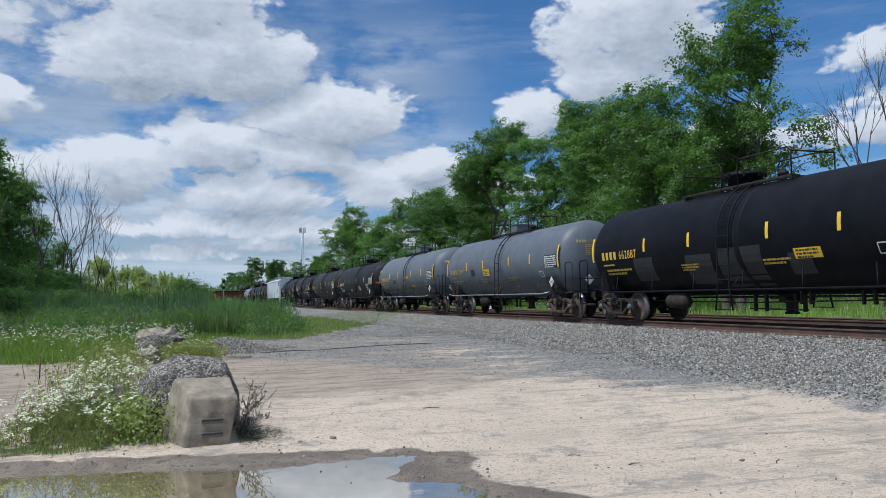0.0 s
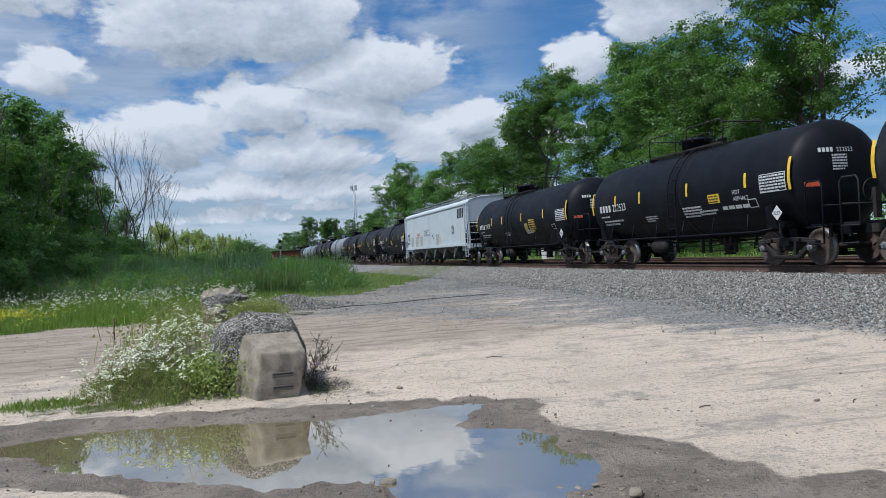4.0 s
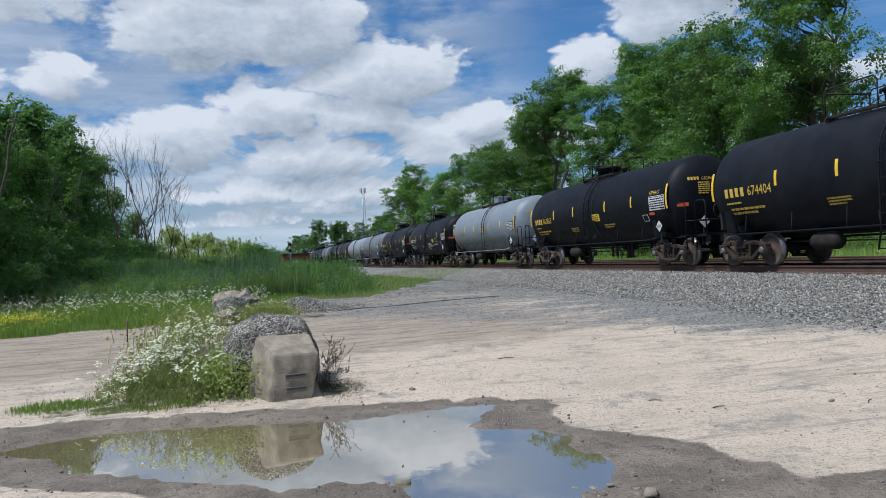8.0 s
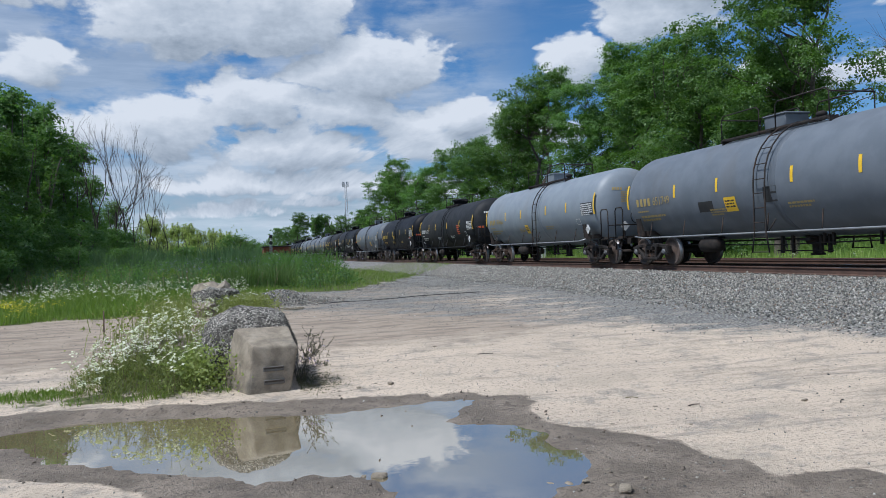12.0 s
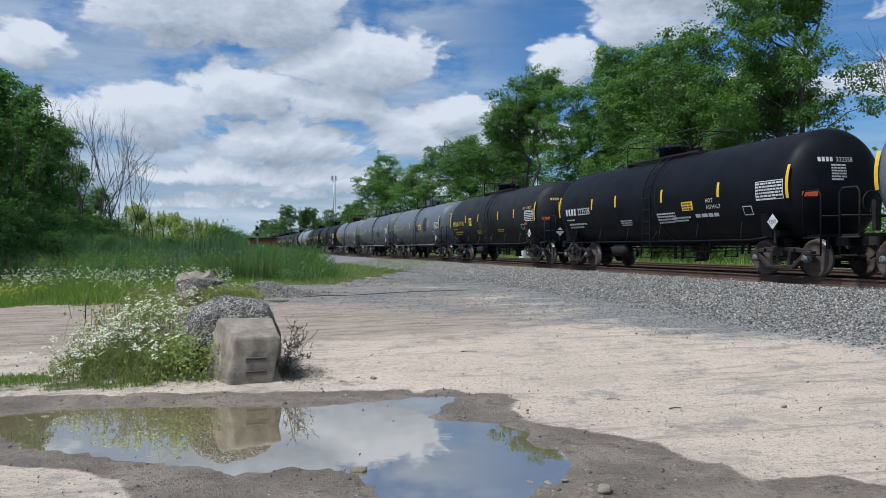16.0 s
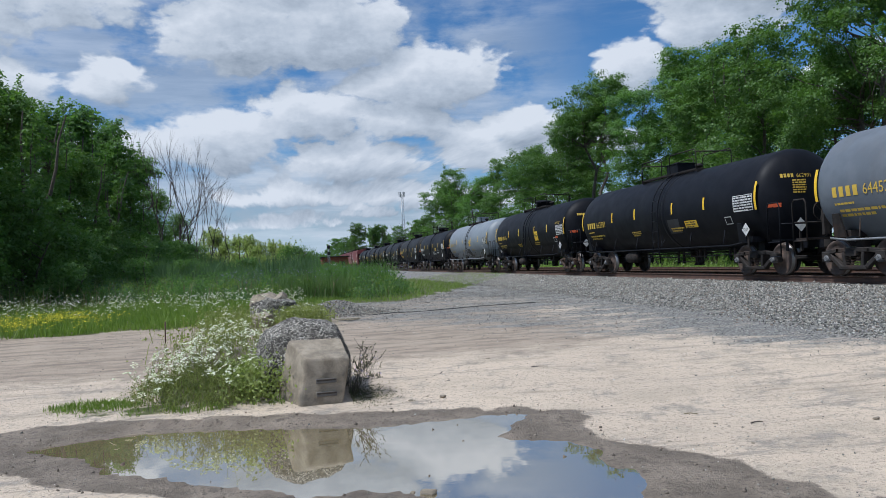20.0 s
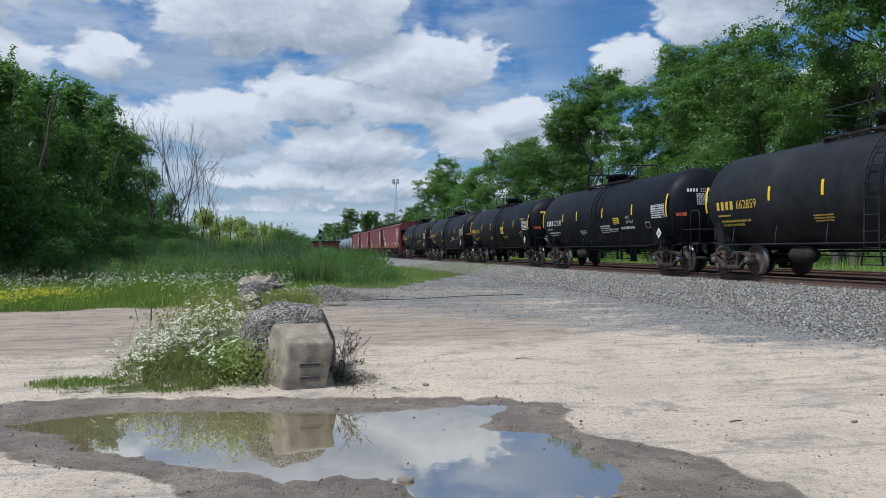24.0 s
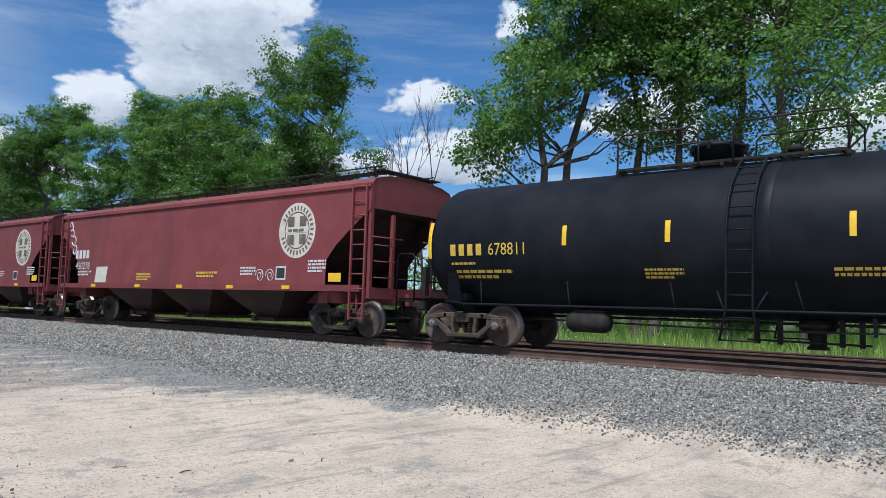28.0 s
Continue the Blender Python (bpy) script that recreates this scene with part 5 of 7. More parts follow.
        part("emblem_ring", shared("emblem_ring", "emblem_ring", MAROON, make_ring(0.50, 0.47)), None, e, at=(-0.004, 0, 0))
        emb = Side(x=-0.004)
        for sy in (-1, 1):
            for sz in (-1, 1):
                decal("emblem_quarter", sy * 0.24, sz * 0.24, 0.26, 0.26, emb, EMBLEM_DK, e)
        decal("emblem_word", 0, 0.0, 0.86, 0.12, emb, CREAM, e, proud=0.003)
        bars("emblem_letters", 0.36, -0.035, 0.72, 1, 0.075, emb, EMBLEM_DK, e, seed=5)
        for k in range(26):
            a = radians(35 + k * 310 / 25 - 90 - 65 + 60)
            part("emblem_letters", shared("emb_tick", "emblem_letters", EMBLEM_DK, lambda bm: bm_box(bm, (0, 0, 0.60), (0.006, 0.055, 0.12))), None, e,
                 at=Matrix.Translation((-0.003, 0, 0)) @ Matrix.Rotation(a, 4, "X"))
        for k in range(4):
            decal("reporting_mark", half - 1.35 - k * 0.27, 2.36, 0.19, 0.30, side, LETTER_W, car)
        word("car_number", number, 0.36, half - 1.3, 1.82, side, LETTER_W, car, "car number in white paint")
        bars("small_print", half - 1.5, 1.70, 1.0, 2, 0.06, side, LETTER_W, car, seed=3)
        decal("reflector_stripe", -7.0 * half / 8.2, 1.5, 0.46, 0.22, side, YELLOW, car)
        for y in (5.4, 2.4, -0.1, -2.7, -5.2):
            decal("reflector_stripe", y, 1.235, 0.34, 0.10, Side(x=-1.63), YELLOW, car)
        bars("small_print", 2.6, 1.6, 0.9, 3, 0.05, side, LETTER_Y, car, seed=11)
        bars("small_print", -0.9, 1.62, 1.1, 2, 0.06, side, LETTER_Y, car, seed=12)
        bars("data_print", -3.1, 1.75, 0.7, 3, 0.05, side, LETTER_W, car, seed=13)
        decal("test_box", -4.9, 1.62, 0.42, 0.36, side, LETTER_W, car)
        decal("test_box_panel", -4.9, 1.62, 0.34, 0.28, side, LETTER_DK, car, proud=0.009)
        bars("data_print", -6.0, 1.9, 0.7, 4, 0.05, side, LETTER_W, car, seed=14)
        decal("worn_patch", 5.0, 1.62, 0.8, 0.55, side, CREAM, car, "worn cream paint patch", slant=0.2)
        if number == "450278":
            part("graffiti", shared("scrawl", "graffiti", LETTER_W, make_scrawl), None, car, "white spray-painted scrawl", at=(-w - 0.006, half - 0.95, 3.0))
            part("graffiti", shared("curl", "graffiti", LETTER_W, make_curl), None, car, "white spray-painted curls", at=(-w - 0.006, -4.0, 1.55))
    return car


# ---- the train, front car first: where its couplers are at 14 s ----
V0, ACC, T0 = 18.14, 0.0407, 14.0
JOINTS = [-241.2, -225.7, -210.4, -195.4, -179.8, -164.4, -150.8, -135.5, -116.8, -101.8, -86.8, -71.6, -56.6, -41.5, -26.2, -11.0, 4.4, 19.8, 35.0, 50.6, 66.1, 81.4, 96.8, 112.5,
          128.3, 144.3, 159.8, 175.4, 191.1, 206.9, 222.5, 238.4, 254.2, 270.6, 288.1, 304.9, 320.8, 337.7]
JOINTS += [337.7 + 15.5 * k for k in range(1, 8)]
W_, Y_, F_ = "white", "yellow", True
NOTE = ("panel", -2.9, 1.72, 0.8, 0.24, YELLOW)
NOTE_HI = ("panel", 0.95, 2.0, 0.5, 0.26, YELLOW)
HOT_ASP = [("word", HOTW, 0.14, -3.85, 1.74, LETTER_W), ("word", ASP, 0.14, -3.85, 1.60, LETTER_W), ("panel", -5.4, 1.62, 0.4, 0.13, LETTER_OR)]
ASP_TOP = [("word", ASP, 0.17, -5.2, 2.47, LETTER_Y), ("panel", -5.25, 1.82, 0.36, 0.10, LETTER_OR)]
HOT_ASP_TOP = [("word", "HOT ASPHALT", 0.15, -5.0, 2.47, LETTER_Y), ("panel", -5.25, 1.82, 0.36, 0.10, LETTER_OR)]
WHITE_CAR = [("panel", -2.3, 1.95, 0.55, 0.26, YELLOW), ("word", HOTW, 0.16, -3.2, 2.0, LETTER_W), ("word", ASP, 0.16, -3.2, 1.82, LETTER_W), ("bars", -0.6, 1.75, 1.0, 4, 0.05, LETTER_W), ("bars", -2.6, 1.6, 1.4, 1, 0.10, LETTER_W)]
GREYISH = "grey-painted tank car with faded yellow lettering and a top railing"
BLK = "black tank car with yellow reflective stripes and yellow lettering"
CARS = [
    ("t", BLACK, "black tank car with yellow lettering and dark wet patches", "662887", Y_, "manway", [NOTE], [(1.0, 1.5, 1.1, 0.8), (-0.6, 1.5, 1.6, 1.0), (3.6, 1.6, 1.0, 0.7), (-2.6, 1.5, 0.7, 0.5)], False),
    ("t", GREY, GREYISH, "670935", Y_, "box", [("panel", 0.9, 1.95, 0.75, 0.30, YELLOW), ("panel", 2.6, 2.0, 0.5, 0.3, PATCH_DK)], [], True),
    ("t", GREY, GREYISH, "670855", Y_, "box", [("panel", -0.9, 2.1, 0.5, 0.26, YELLOW)], [(2.2, 1.9, 0.7, 0.25)], False),
    ("t", FADED, "weathered dark-grey tank car with white lettering", "37919", W_, "manway", [("panel", -1.9, 1.7, 0.6, 0.35, LETTER_FADED), ("bars", -4.3, 1.9, 0.8, 5, 0.07, LETTER_W)], [], False),
    ("t", FADED, "weathered dark tank car with yellow lettering", "671221", Y_, "manway", [NOTE_HI] + ASP_TOP, [], True),
    ("t", BLACK, "black tank car with large white lettering", "222523", W_, "manway", WHITE_CAR, [], False),
    ("t", BLACK, "glossy black tank car with white lettering", "37878", W_, "manway", [("bars", -1.9, 2.1, 0.8, 6, 0.06, LETTER_Y), ("panel", -1.5, 1.75, 0.4, 0.5, LETTER_FADED)], [], False),
    ("w", HOPWHITE, "pale grey covered hopper car with primer-grey patches", "77387", W_, "", [], [], False),
    ("t", BLACK, "black tank car with white lettering and a rusty ladder", "67260", W_, "short", [("panel", -0.4, 1.95, 0.6, 0.36, YELLOW)], [], False),
    ("t", BLACK, BLK, "674404", Y_, "manway", [("panel", -1.5, 2.05, 0.5, 0.34, YELLOW)] + ASP_TOP, [], False),
    ("t", BLACK, BLK, "662863", Y_, "short", [("panel", -0.9, 1.95, 0.65, 0.28, YELLOW)] + ASP_TOP, [], False),
    ("t", PALE, "pale grey tank car with yellow lettering and a top railing", "181204", Y_, "box", [("panel", -0.55, 2.15, 0.55, 0.26, YELLOW)], [], True),
    ("t", BLACK, "black tank car with white lettering", "222559", W_, "manway", WHITE_CAR + [("panel", -0.6, 1.45, 0.7, 0.3, LETTER_FADED)], [], False),
    ("t", BLACK, BLK, "671183", Y_, "manway", [NOTE_HI] + HOT_ASP_TOP, [(2.6, 1.9, 0.6, 0.5)], False),
    ("t", GREY, GREYISH, "651749", Y_, "box", [("panel", 0.75, 1.75, 0.5, 0.40, YELLOW)], [(1.9, 1.75, 0.7, 0.3), (-0.9, 1.9, 0.5, 0.4)], True),
    ("t", PALE, "pale grey tank car with faded lettering", "180466", Y_, "box", [("panel", 0.75, 1.6, 0.4, 0.4, YELLOW)], [], True),
    ("t", FADED, "dusty black tank car with small white lettering", "201775", W_, "short", [("bars", -3.2, 2.2, 0.5, 5, 0.07, LETTER_OR)], [], False),
    ("t", BLACK, BLK, "674390", Y_, "manway", [NOTE_HI] + ASP_TOP, [], False),
    ("t", GREY, GREYISH, "670817", Y_, "box", [("panel", -2.3, 1.65, 0.6, 0.42, YELLOW)], [(-3.9, 1.8, 0.4, 0.4)], True),
    ("t", BLACK, "black tank car with white lettering", "222558", W_, "manway", WHITE_CAR, [], False),
    ("t", FADED, "dark weathered tank car with a black centre band", "671198", Y_, "manway", [("panel", 2.6, 2.15, 0.45, 0.42, YELLOW)] + HOT_ASP_TOP, [(1.0, 1.9, 0.5, 0.35)], False),
    ("t", GREY, "grey tank car with dark paint patches and stains", "643828", Y_, "box", [("panel", -1.6, 2.15, 0.7, 0.36, YELLOW)], [(-0.9, 2.0, 0.6, 0.4), (-2.9, 2.3, 0.9, 0.9)], True),
    ("t", GREY, GREYISH, "670889", Y_, "box", [("panel", -0.7, 2.4, 0.4, 0.3, YELLOW)], [(-2.4, 1.9, 0.9, 0.5)], True),
    ("t", GREY, "grey tank car with square dark paint patches", "64452", Y_, "manway", [("panel", -1.9, 2.25, 0.5, 0.34, YELLOW)] + ASP_TOP, [(2.4, 1.5, 1.1, 0.9), (-2.0, 1.6, 1.0, 1.1)], False),
    ("t", BLACK, BLK, "662901", Y_, "box", [NOTE], [(-1.7, 1.7, 0.8, 0.5)], False),
    ("t", BLACK, BLK, "674415", Y_, "manway", [("panel", -2.0, 2.0, 0.6, 0.5, YELLOW)] + ASP_TOP, [], False),
    ("t", PALE, "pale grey tank car with a dark stained centre", "180377", Y_, "box", [("panel", -1.2, 2.1, 0.45, 0.45, YELLOW)], [(0.2, 1.9, 0.6, 1.6), (-0.4, 1.4, 0.9, 0.6)], True),
    ("t", BLACK, "black tank car with small white lettering", "222610", W_, "manway", WHITE_CAR, [], False),
    ("t", FADED, BLK, "662859", Y_, "manway", [("panel", -2.6, 1.9, 0.4, 0.3, LETTER_FADED)], [], False),
    ("t", BLACK, "black tank car with white lettering", "222583", W_, "manway", WHITE_CAR, [], False),
    ("t", BLACK, BLK, "674376", Y_, "manway", [("panel", -1.4, 2.0, 0.6, 0.4, YELLOW)] + ASP_TOP, [], False),
    ("t", BLACK, BLK, "678827", Y_, "manway", [NOTE] + HOT_ASP, [], False),
    ("t", BLACK, BLK, "678811", Y_, "manway", [NOTE] + HOT_ASP, [], False),
    ("h", MAROON, "brown-red covered hopper car with a round cream emblem", "450278", W_, "", [], [], False),
    ("h", MAROON, "brown-red covered hopper car with a round cream emblem", "450761", W_, "", [], [], False),
    ("h", MAROON, "brown-red covered hopper car with a round cream emblem", "467120", W_, "", [], [], False),
    ("h", MAROON, "brown-red covered hopper car with a round cream emblem", "450914", W_, "", [], [], False),
]
CARS += [("t", PALE, "pale grey tank car near the tail of the train", "", Y_, "box", [], [], True)] * 7


def build_train():
    train = []
    for i, (kind, paint, label, number, scheme, kit, words, patches, faded) in enumerate(CARS):
        a, b = JOINTS[i], JOINTS[i + 1]
        if kind == "t":
            car = tank_car(b - a, paint, label, number, scheme=scheme, seed=i, kit=kit, words=words, patches=patches, faded=faded)
        else:
            car = hopper_car(b - a, paint, label, i, kind == "w", number)
        train.append((car, (a + b) / 2))
    return train


TRAIN = build_train()


def train_place(ref, t):
    d = t - T0
    return ref - V0 * d - 0.5 * ACC * d * d


# ---- concrete block, rubble and stones on the lot ----
def aggregate_material():
    m = bpy.data.materials.new("rough_aggregate_concrete")
    m.use_nodes = True
    n = Nodes(m.node_tree)
    p = m.node_tree.nodes["Principled BSDF"]
    v = n.add("ShaderNodeTexCoord").outputs["Object"]
    vo = n.add("ShaderNodeTexVoronoi")
    vo.inputs["Scale"].default_value = 64.0
    vo.inputs["Randomness"].default_value = 1.0
    n.put(vo.inputs["Vector"], v)
    c = n.split(vo.outputs["Color"])[0]
    col = n.mix(n.smooth(c, 0.42, 0.78), (0.13, 0.118, 0.10), (0.74, 0.69, 0.60))
    col = n.mix(n.smooth(vo.outputs["Distance"], 0.35, 0.8, 0.0, 0.7), col, (0.06, 0.055, 0.048))
    col = n.mix(n.smooth(n.noise(v, 11.0, 6.0, 0.7), 0.50, 0.62, 0.0, 0.75), col, (0.36, 0.33, 0.28))
    col = n.mix(n.smooth(n.noise(v, 3.2, 6.0, 0.6), 0.46, 0.58, 0.0, 0.78), col, n.mix(n.smooth(c, 0.6, 0.9), (0.075, 0.068, 0.058), (0.30, 0.28, 0.24)))
    n.put(p.inputs["Base Color"], col)
    p.inputs["Roughness"].default_value = 0.95
    b = n.add("ShaderNodeBump")
    b.inputs["Strength"].default_value, b.inputs["Distance"].default_value = 1.0, 0.03
    n.put(b.inputs["Height"], n.math("SUBTRACT", 1.0, vo.outputs["Distance"]))
    n.put(p.inputs["Normal"], b.outputs[0])
    return m


AGG = aggregate_material()


def gz(x, y):
    return float(ground_height(np.array([x]), np.array([y]))[0])


def build_block():
    """A leaning concrete barrier end: a wedge with two cast slots in its face."""
    block = thing("concrete_block", "weathered concrete barrier block with two cast slots", "concrete block")
    z = gz(0.4, 9.2) - 0.04
    bm = bmesh.new()
    low = [(0.165, 9.05), (0.63, 9.10), (0.66, 9.95), (-0.18, 9.72)]
    top = [(0.225, 9.07, 0.425), (0.74, 9.10, 0.40), (0.67, 9.72, 0.585), (0.04, 9.62, 0.60)]
    a = [bm.verts.new((x, y, z)) for x, y in low]
    b = [bm.verts.new((x, y, w)) for x, y, w in top]
    for i in range(4):
        bm.faces.new((a[i], a[(i + 1) % 4], b[(i + 1) % 4], b[i]))
    bm.faces.new(a[::-1])
    bm.faces.new(b)
    bmesh.ops.recalc_face_normals(bm, faces=bm.faces)
    bmesh.ops.bevel(bm, geom=list(bm.edges), offset=0.03, segments=2, affect="EDGES", profile=0.5)
    bmesh.ops.subdivide_edges(bm, edges=list(bm.edges), cuts=3, use_grid_fill=True)
    for v in bm.verts:
        v.co += Vector(noise.noise_vector(v.co * 6)) * 0.010 + Vector(noise.noise_vector(v.co * 22)) * 0.004
    part("body", bm, CONC, block)
    # slots are thin dark boxes on the face; their colour stands for recess shade
    for zz in (0.155, 0.005):
        for nm, w, h, depth, mat in (("slot", 0.235, 0.055, 0.006, CONC_DK), ("slot_shadow_gap", 0.22, 0.022, 0.012, SLOT_DK)):
            bm = bmesh.new()
            bm_box(bm, (0, 0, 0), (w, 0.03, h))
            bevel(bm, 0.006)
            part("slot", bm, mat, block, "cast slot with the shade of its recess in dark colour", at=pose(0.455, 9.085 - depth, zz + (0.012 if nm != "slot" else 0), 0, 0, 4))
    return block


build_block()


def rubble_mesh(name, size, seed, mat, rough=0.16, cuts=4, fine=0.012, round_=0.42):
    bm = bmesh.new()
    bmesh.ops.create_cube(bm, size=1)
    bmesh.ops.subdivide_edges(bm, edges=list(bm.edges), cuts=cuts * 2, use_grid_fill=True)
    off = Vector((seed * 3.7, seed * 1.3, seed * 9.1))
    for v in bm.verts:
        r = v.co.normalized() * 0.58
        c = v.co.lerp(r, round_)
        v.co = Vector((c.x * size[0], c.y * size[1], c.z * size[2]))
        v.co += Vector(noise.noise_vector(v.co * 2.2 + off)) * rough + Vector(noise.noise_vector(v.co * 14 + off)) * fine * 1.6
    for f in bm.faces:
        f.smooth = False
    return mesh_of(name, bm, mat)


def rubble(x, y, size, seed, mat, label, turn=(0, 0, 0), sink=0.1, rough=0.16, cuts=4, round_=0.42):
    me = rubble_mesh("concrete_rubble", size, seed, mat, rough, cuts, round_=round_)
    return thing("concrete_rubble", label, "rubble", group="row of old concrete rubble", data=me, at=pose(x, y, gz(x, y) + size[2] / 2 - sink, *turn))


rubble(0.22, 10.12, (1.06, 1.0, 0.98), 1, AGG, "rough lump of old concrete with exposed pebbles", sink=0.16, rough=0.10, cuts=12, round_=0.72)
rubble(-0.05, 11.6, (0.7, 0.8, 0.5), 2, AGG, "rough lump of old concrete among weeds", sink=0.12, cuts=5)
rubble(-0.95, 12.4, (1.3, 0.9, 0.42), 9, CONC, "low worn slab of pale concrete among flowers", sink=0.14, rough=0.08, cuts=4)
rubble(-0.62, 18.4, (0.40, 0.50, 0.42), 3, CONC, "pale broken concrete block standing tilted", (8, -14, 20), 0.12, 0.04, 4, 0.15)
rubble(-0.42, 19.9, (1.05, 1.2, 0.58), 4, AGG, "rough grey concrete lump beside weeds", sink=0.08, cuts=6)
rubble(-0.34, 21.0, (0.46, 0.62, 0.20), 5, CONC, "thin broken concrete slab leaning on rubble", (14, -36, -10), -0.34, 0.03, 4, 0.12)
rubble(-0.6, 23.6, (0.9, 1.0, 0.6), 6, CONC, "broken concrete lump half hidden in weeds", (5, 10, 30), 0.1, 0.12)


def stone_cloud(name, P, sizes, seed, mat):
    """Many crushed stones as one mesh: squashed, turned octahedra with uneven corners."""
    g = np.random.RandomState(seed)
    n = len(P)
    base = np.array([(1, 0, 0), (-1, 0, 0), (0, 1, 0), (0, -1, 0), (0, 0, 1), (0, 0, -1)], dtype=float)
    faces = np.array([(0, 2, 4), (2, 1, 4), (1, 3, 4), (3, 0, 4), (2, 0, 5), (1, 2, 5), (3, 1, 5), (0, 3, 5)])
    V = base[None] * g.uniform(0.6, 1.15, (n, 6, 1)) + g.normal(0, 0.16, (n, 6, 3))
    V *= g.uniform(0.55, 1.1, (n, 1, 3)) * np.asarray(sizes)[:, None, None]
    a = g.uniform(0, 6.283, n)
    b = g.uniform(-1.2, 1.2, n)
    ca, sa, cb, sb = np.cos(a)[:, None], np.sin(a)[:, None], np.cos(b)[:, None], np.sin(b)[:, None]
    x, y, z = V[..., 0], V[..., 1], V[..., 2]
    y, z = y * cb - z * sb, y * sb + z * cb
    x, y = x * ca - y * sa, x * sa + y * ca
    V = np.stack([x, y, z], -1) + np.asarray(P)[:, None]
    F = faces[None] + (np.arange(n) * 6)[:, None, None]
    return raw_mesh(name, V.reshape(-1, 3), F.reshape(-1, 3), mat)


MUDCLOD = surface("wet_mud_clod", (0.10, 0.08, 0.062), (0.17, 0.138, 0.108), 0.8, stain=(0.30, 0.26, 0.21), stain_amount=0.6, stain_scale=6.0, grain=0.3)


def build_ballast():
    g = np.random.RandomState(21)
    n = 190000
    Y = -3 + 62 * g.rand(n) ** 1.9
    X = g.uniform(8.6, 13.6, n)
    keep = g.rand(n) < sst(9.1, 10.3, X + 0.5 * sst(8, 11, Y))
    X, Y = X[keep], Y[keep]
    S = 0.014 + 0.017 * g.rand(len(X)) ** 1.4 + 0.0005 * np.maximum(Y - 4, 0)
    P = np.stack([X, Y, ground_height(X, Y) + S * 0.25], 1)
    thing("ballast", "loose grey crushed-stone ballast beside the rails", "ballast", kind="stuff", data=stone_cloud("ballast", P, S, 5, STONE))
    n = 9000
    X, Y = g.uniform(12.9, 21.0, n), -2 + 60 * g.rand(n) ** 1.6
    S = 0.03 + 0.02 * g.rand(n)
    P = np.stack([X, Y, ground_height(X, Y) + S * 0.2], 1)
    thing("ballast", "grey crushed stone between the rails", "ballast", kind="stuff", data=stone_cloud("ballast", P, S, 6, STONE))
    # thin scatter over the lot
    n = 130000
    X, Y = g.uniform(-5, 10, n), 4 + 30 * g.rand(n) ** 1.5
    gv = gravel_zone(X, Y)
    keep = (g.rand(n) < 0.14 + 0.75 * gv) & (grass_zone(X, Y) < 0.3) & (poly_distance(SHORE, X, Y) > 0.05)
    X, Y = X[keep], Y[keep]
    S = (0.0030 + 0.012 * g.rand(len(X)) ** 8) * (1 + 0.7 * gravel_zone(X, Y)) + 0.00035 * Y
    P = np.stack([X, Y, ground_height(X, Y) + S * 0.15], 1)
    thing("loose_gravel", "scattered pebbles and crushed stone on the sand", "gravel", kind="stuff", data=stone_cloud("loose_gravel", P, S, 7, STONE))
    # heap of crushed stone by the rubble
    n = 12000
    u, v = g.normal(0, 0.55, n), g.normal(0, 0.5, n)
    X, Y = 1.25 + u * 1.1, 21.8 + v * 1.5
    h = 0.34 * np.exp(-((u / 0.75) ** 2 + (v / 0.7) ** 2))
    S = 0.015 + 0.022 * g.rand(n)
    P = np.stack([X, Y, ground_height(X, Y) + h * g.uniform(0.75, 1.0, n)], 1)
    thing("gravel_heap", "low heap of grey crushed stone", "gravel heap", kind="stuff", data=stone_cloud("gravel_heap", P, S, 8, STONE))


build_ballast()
for x, y, s, k in ((1.78, 9.0, 0.05, 1), (1.40, 8.94, 0.045, 2), (1.03, 5.68, 0.075, 3), (0.93, 5.74, 0.03, 9), (1.13, 5.62, 0.03, 14), (5.43, 6.49, 0.035, 4), (2.49, 4.69, 0.075, 5), (2.24, 5.02, 0.04, 6), (2.34, 4.97, 0.032, 15), (2.47, 4.85, 0.03, 16), (2.42, 4.76, 0.03, 17), (2.12, 5.08, 0.042, 18),
                   (4.01, 6.88, 0.03, 7), (2.62, 5.2, 0.03, 8), (2.95, 11.4, 0.05, 10), (3.3, 6.4, 0.03, 11), (0.95, 9.3, 0.06, 12), (2.75, 4.9, 0.025, 13), (4.7, 6.9, 0.028, 19), (1.62, 9.1, 0.03, 20), (1.15, 8.85, 0.03, 21), (3.9, 6.1, 0.022, 22)):
    thing("stone", "loose broken stone lying on the damp sand", "stone", group="loose stones", data=rubble_mesh("stone", (s * 1.5, s * 1.1, s * 0.55), k + 20, CONC, s * 0.45, 2, 0.004, 0.6), at=pose(x, y, max(gz(x, y), WATER_Z - 0.01) + s * 0.12, 0, 0, k * 47))


def build_clods():
    g = np.random.RandomState(91)
    X, Y = g.uniform(-2.6, 3.2, 2600), g.uniform(4.4, 8.8, 2600)
    d = poly_distance(SHORE, X, Y)
    keep = ((d > -0.45) & (d < 0.05) & (g.rand(2600) < 0.07)) | ((d >= 0.05) & (poly_distance(DAMP, X, Y) < 0.1) & (g.rand(2600) < 0.55))
    X, Y = X[keep], Y[keep]
    S = 0.006 + 0.024 * g.rand(len(X)) ** 4
    P = np.stack([X, Y, np.maximum(ground_height(X, Y), WATER_Z - 0.004) + S * 0.12], 1)
    thing("mud_clods", "small dark clods and crumbs of wet mud round the puddle", "mud", kind="stuff", data=stone_cloud("mud_clods", P, S, 92, MUDCLOD))


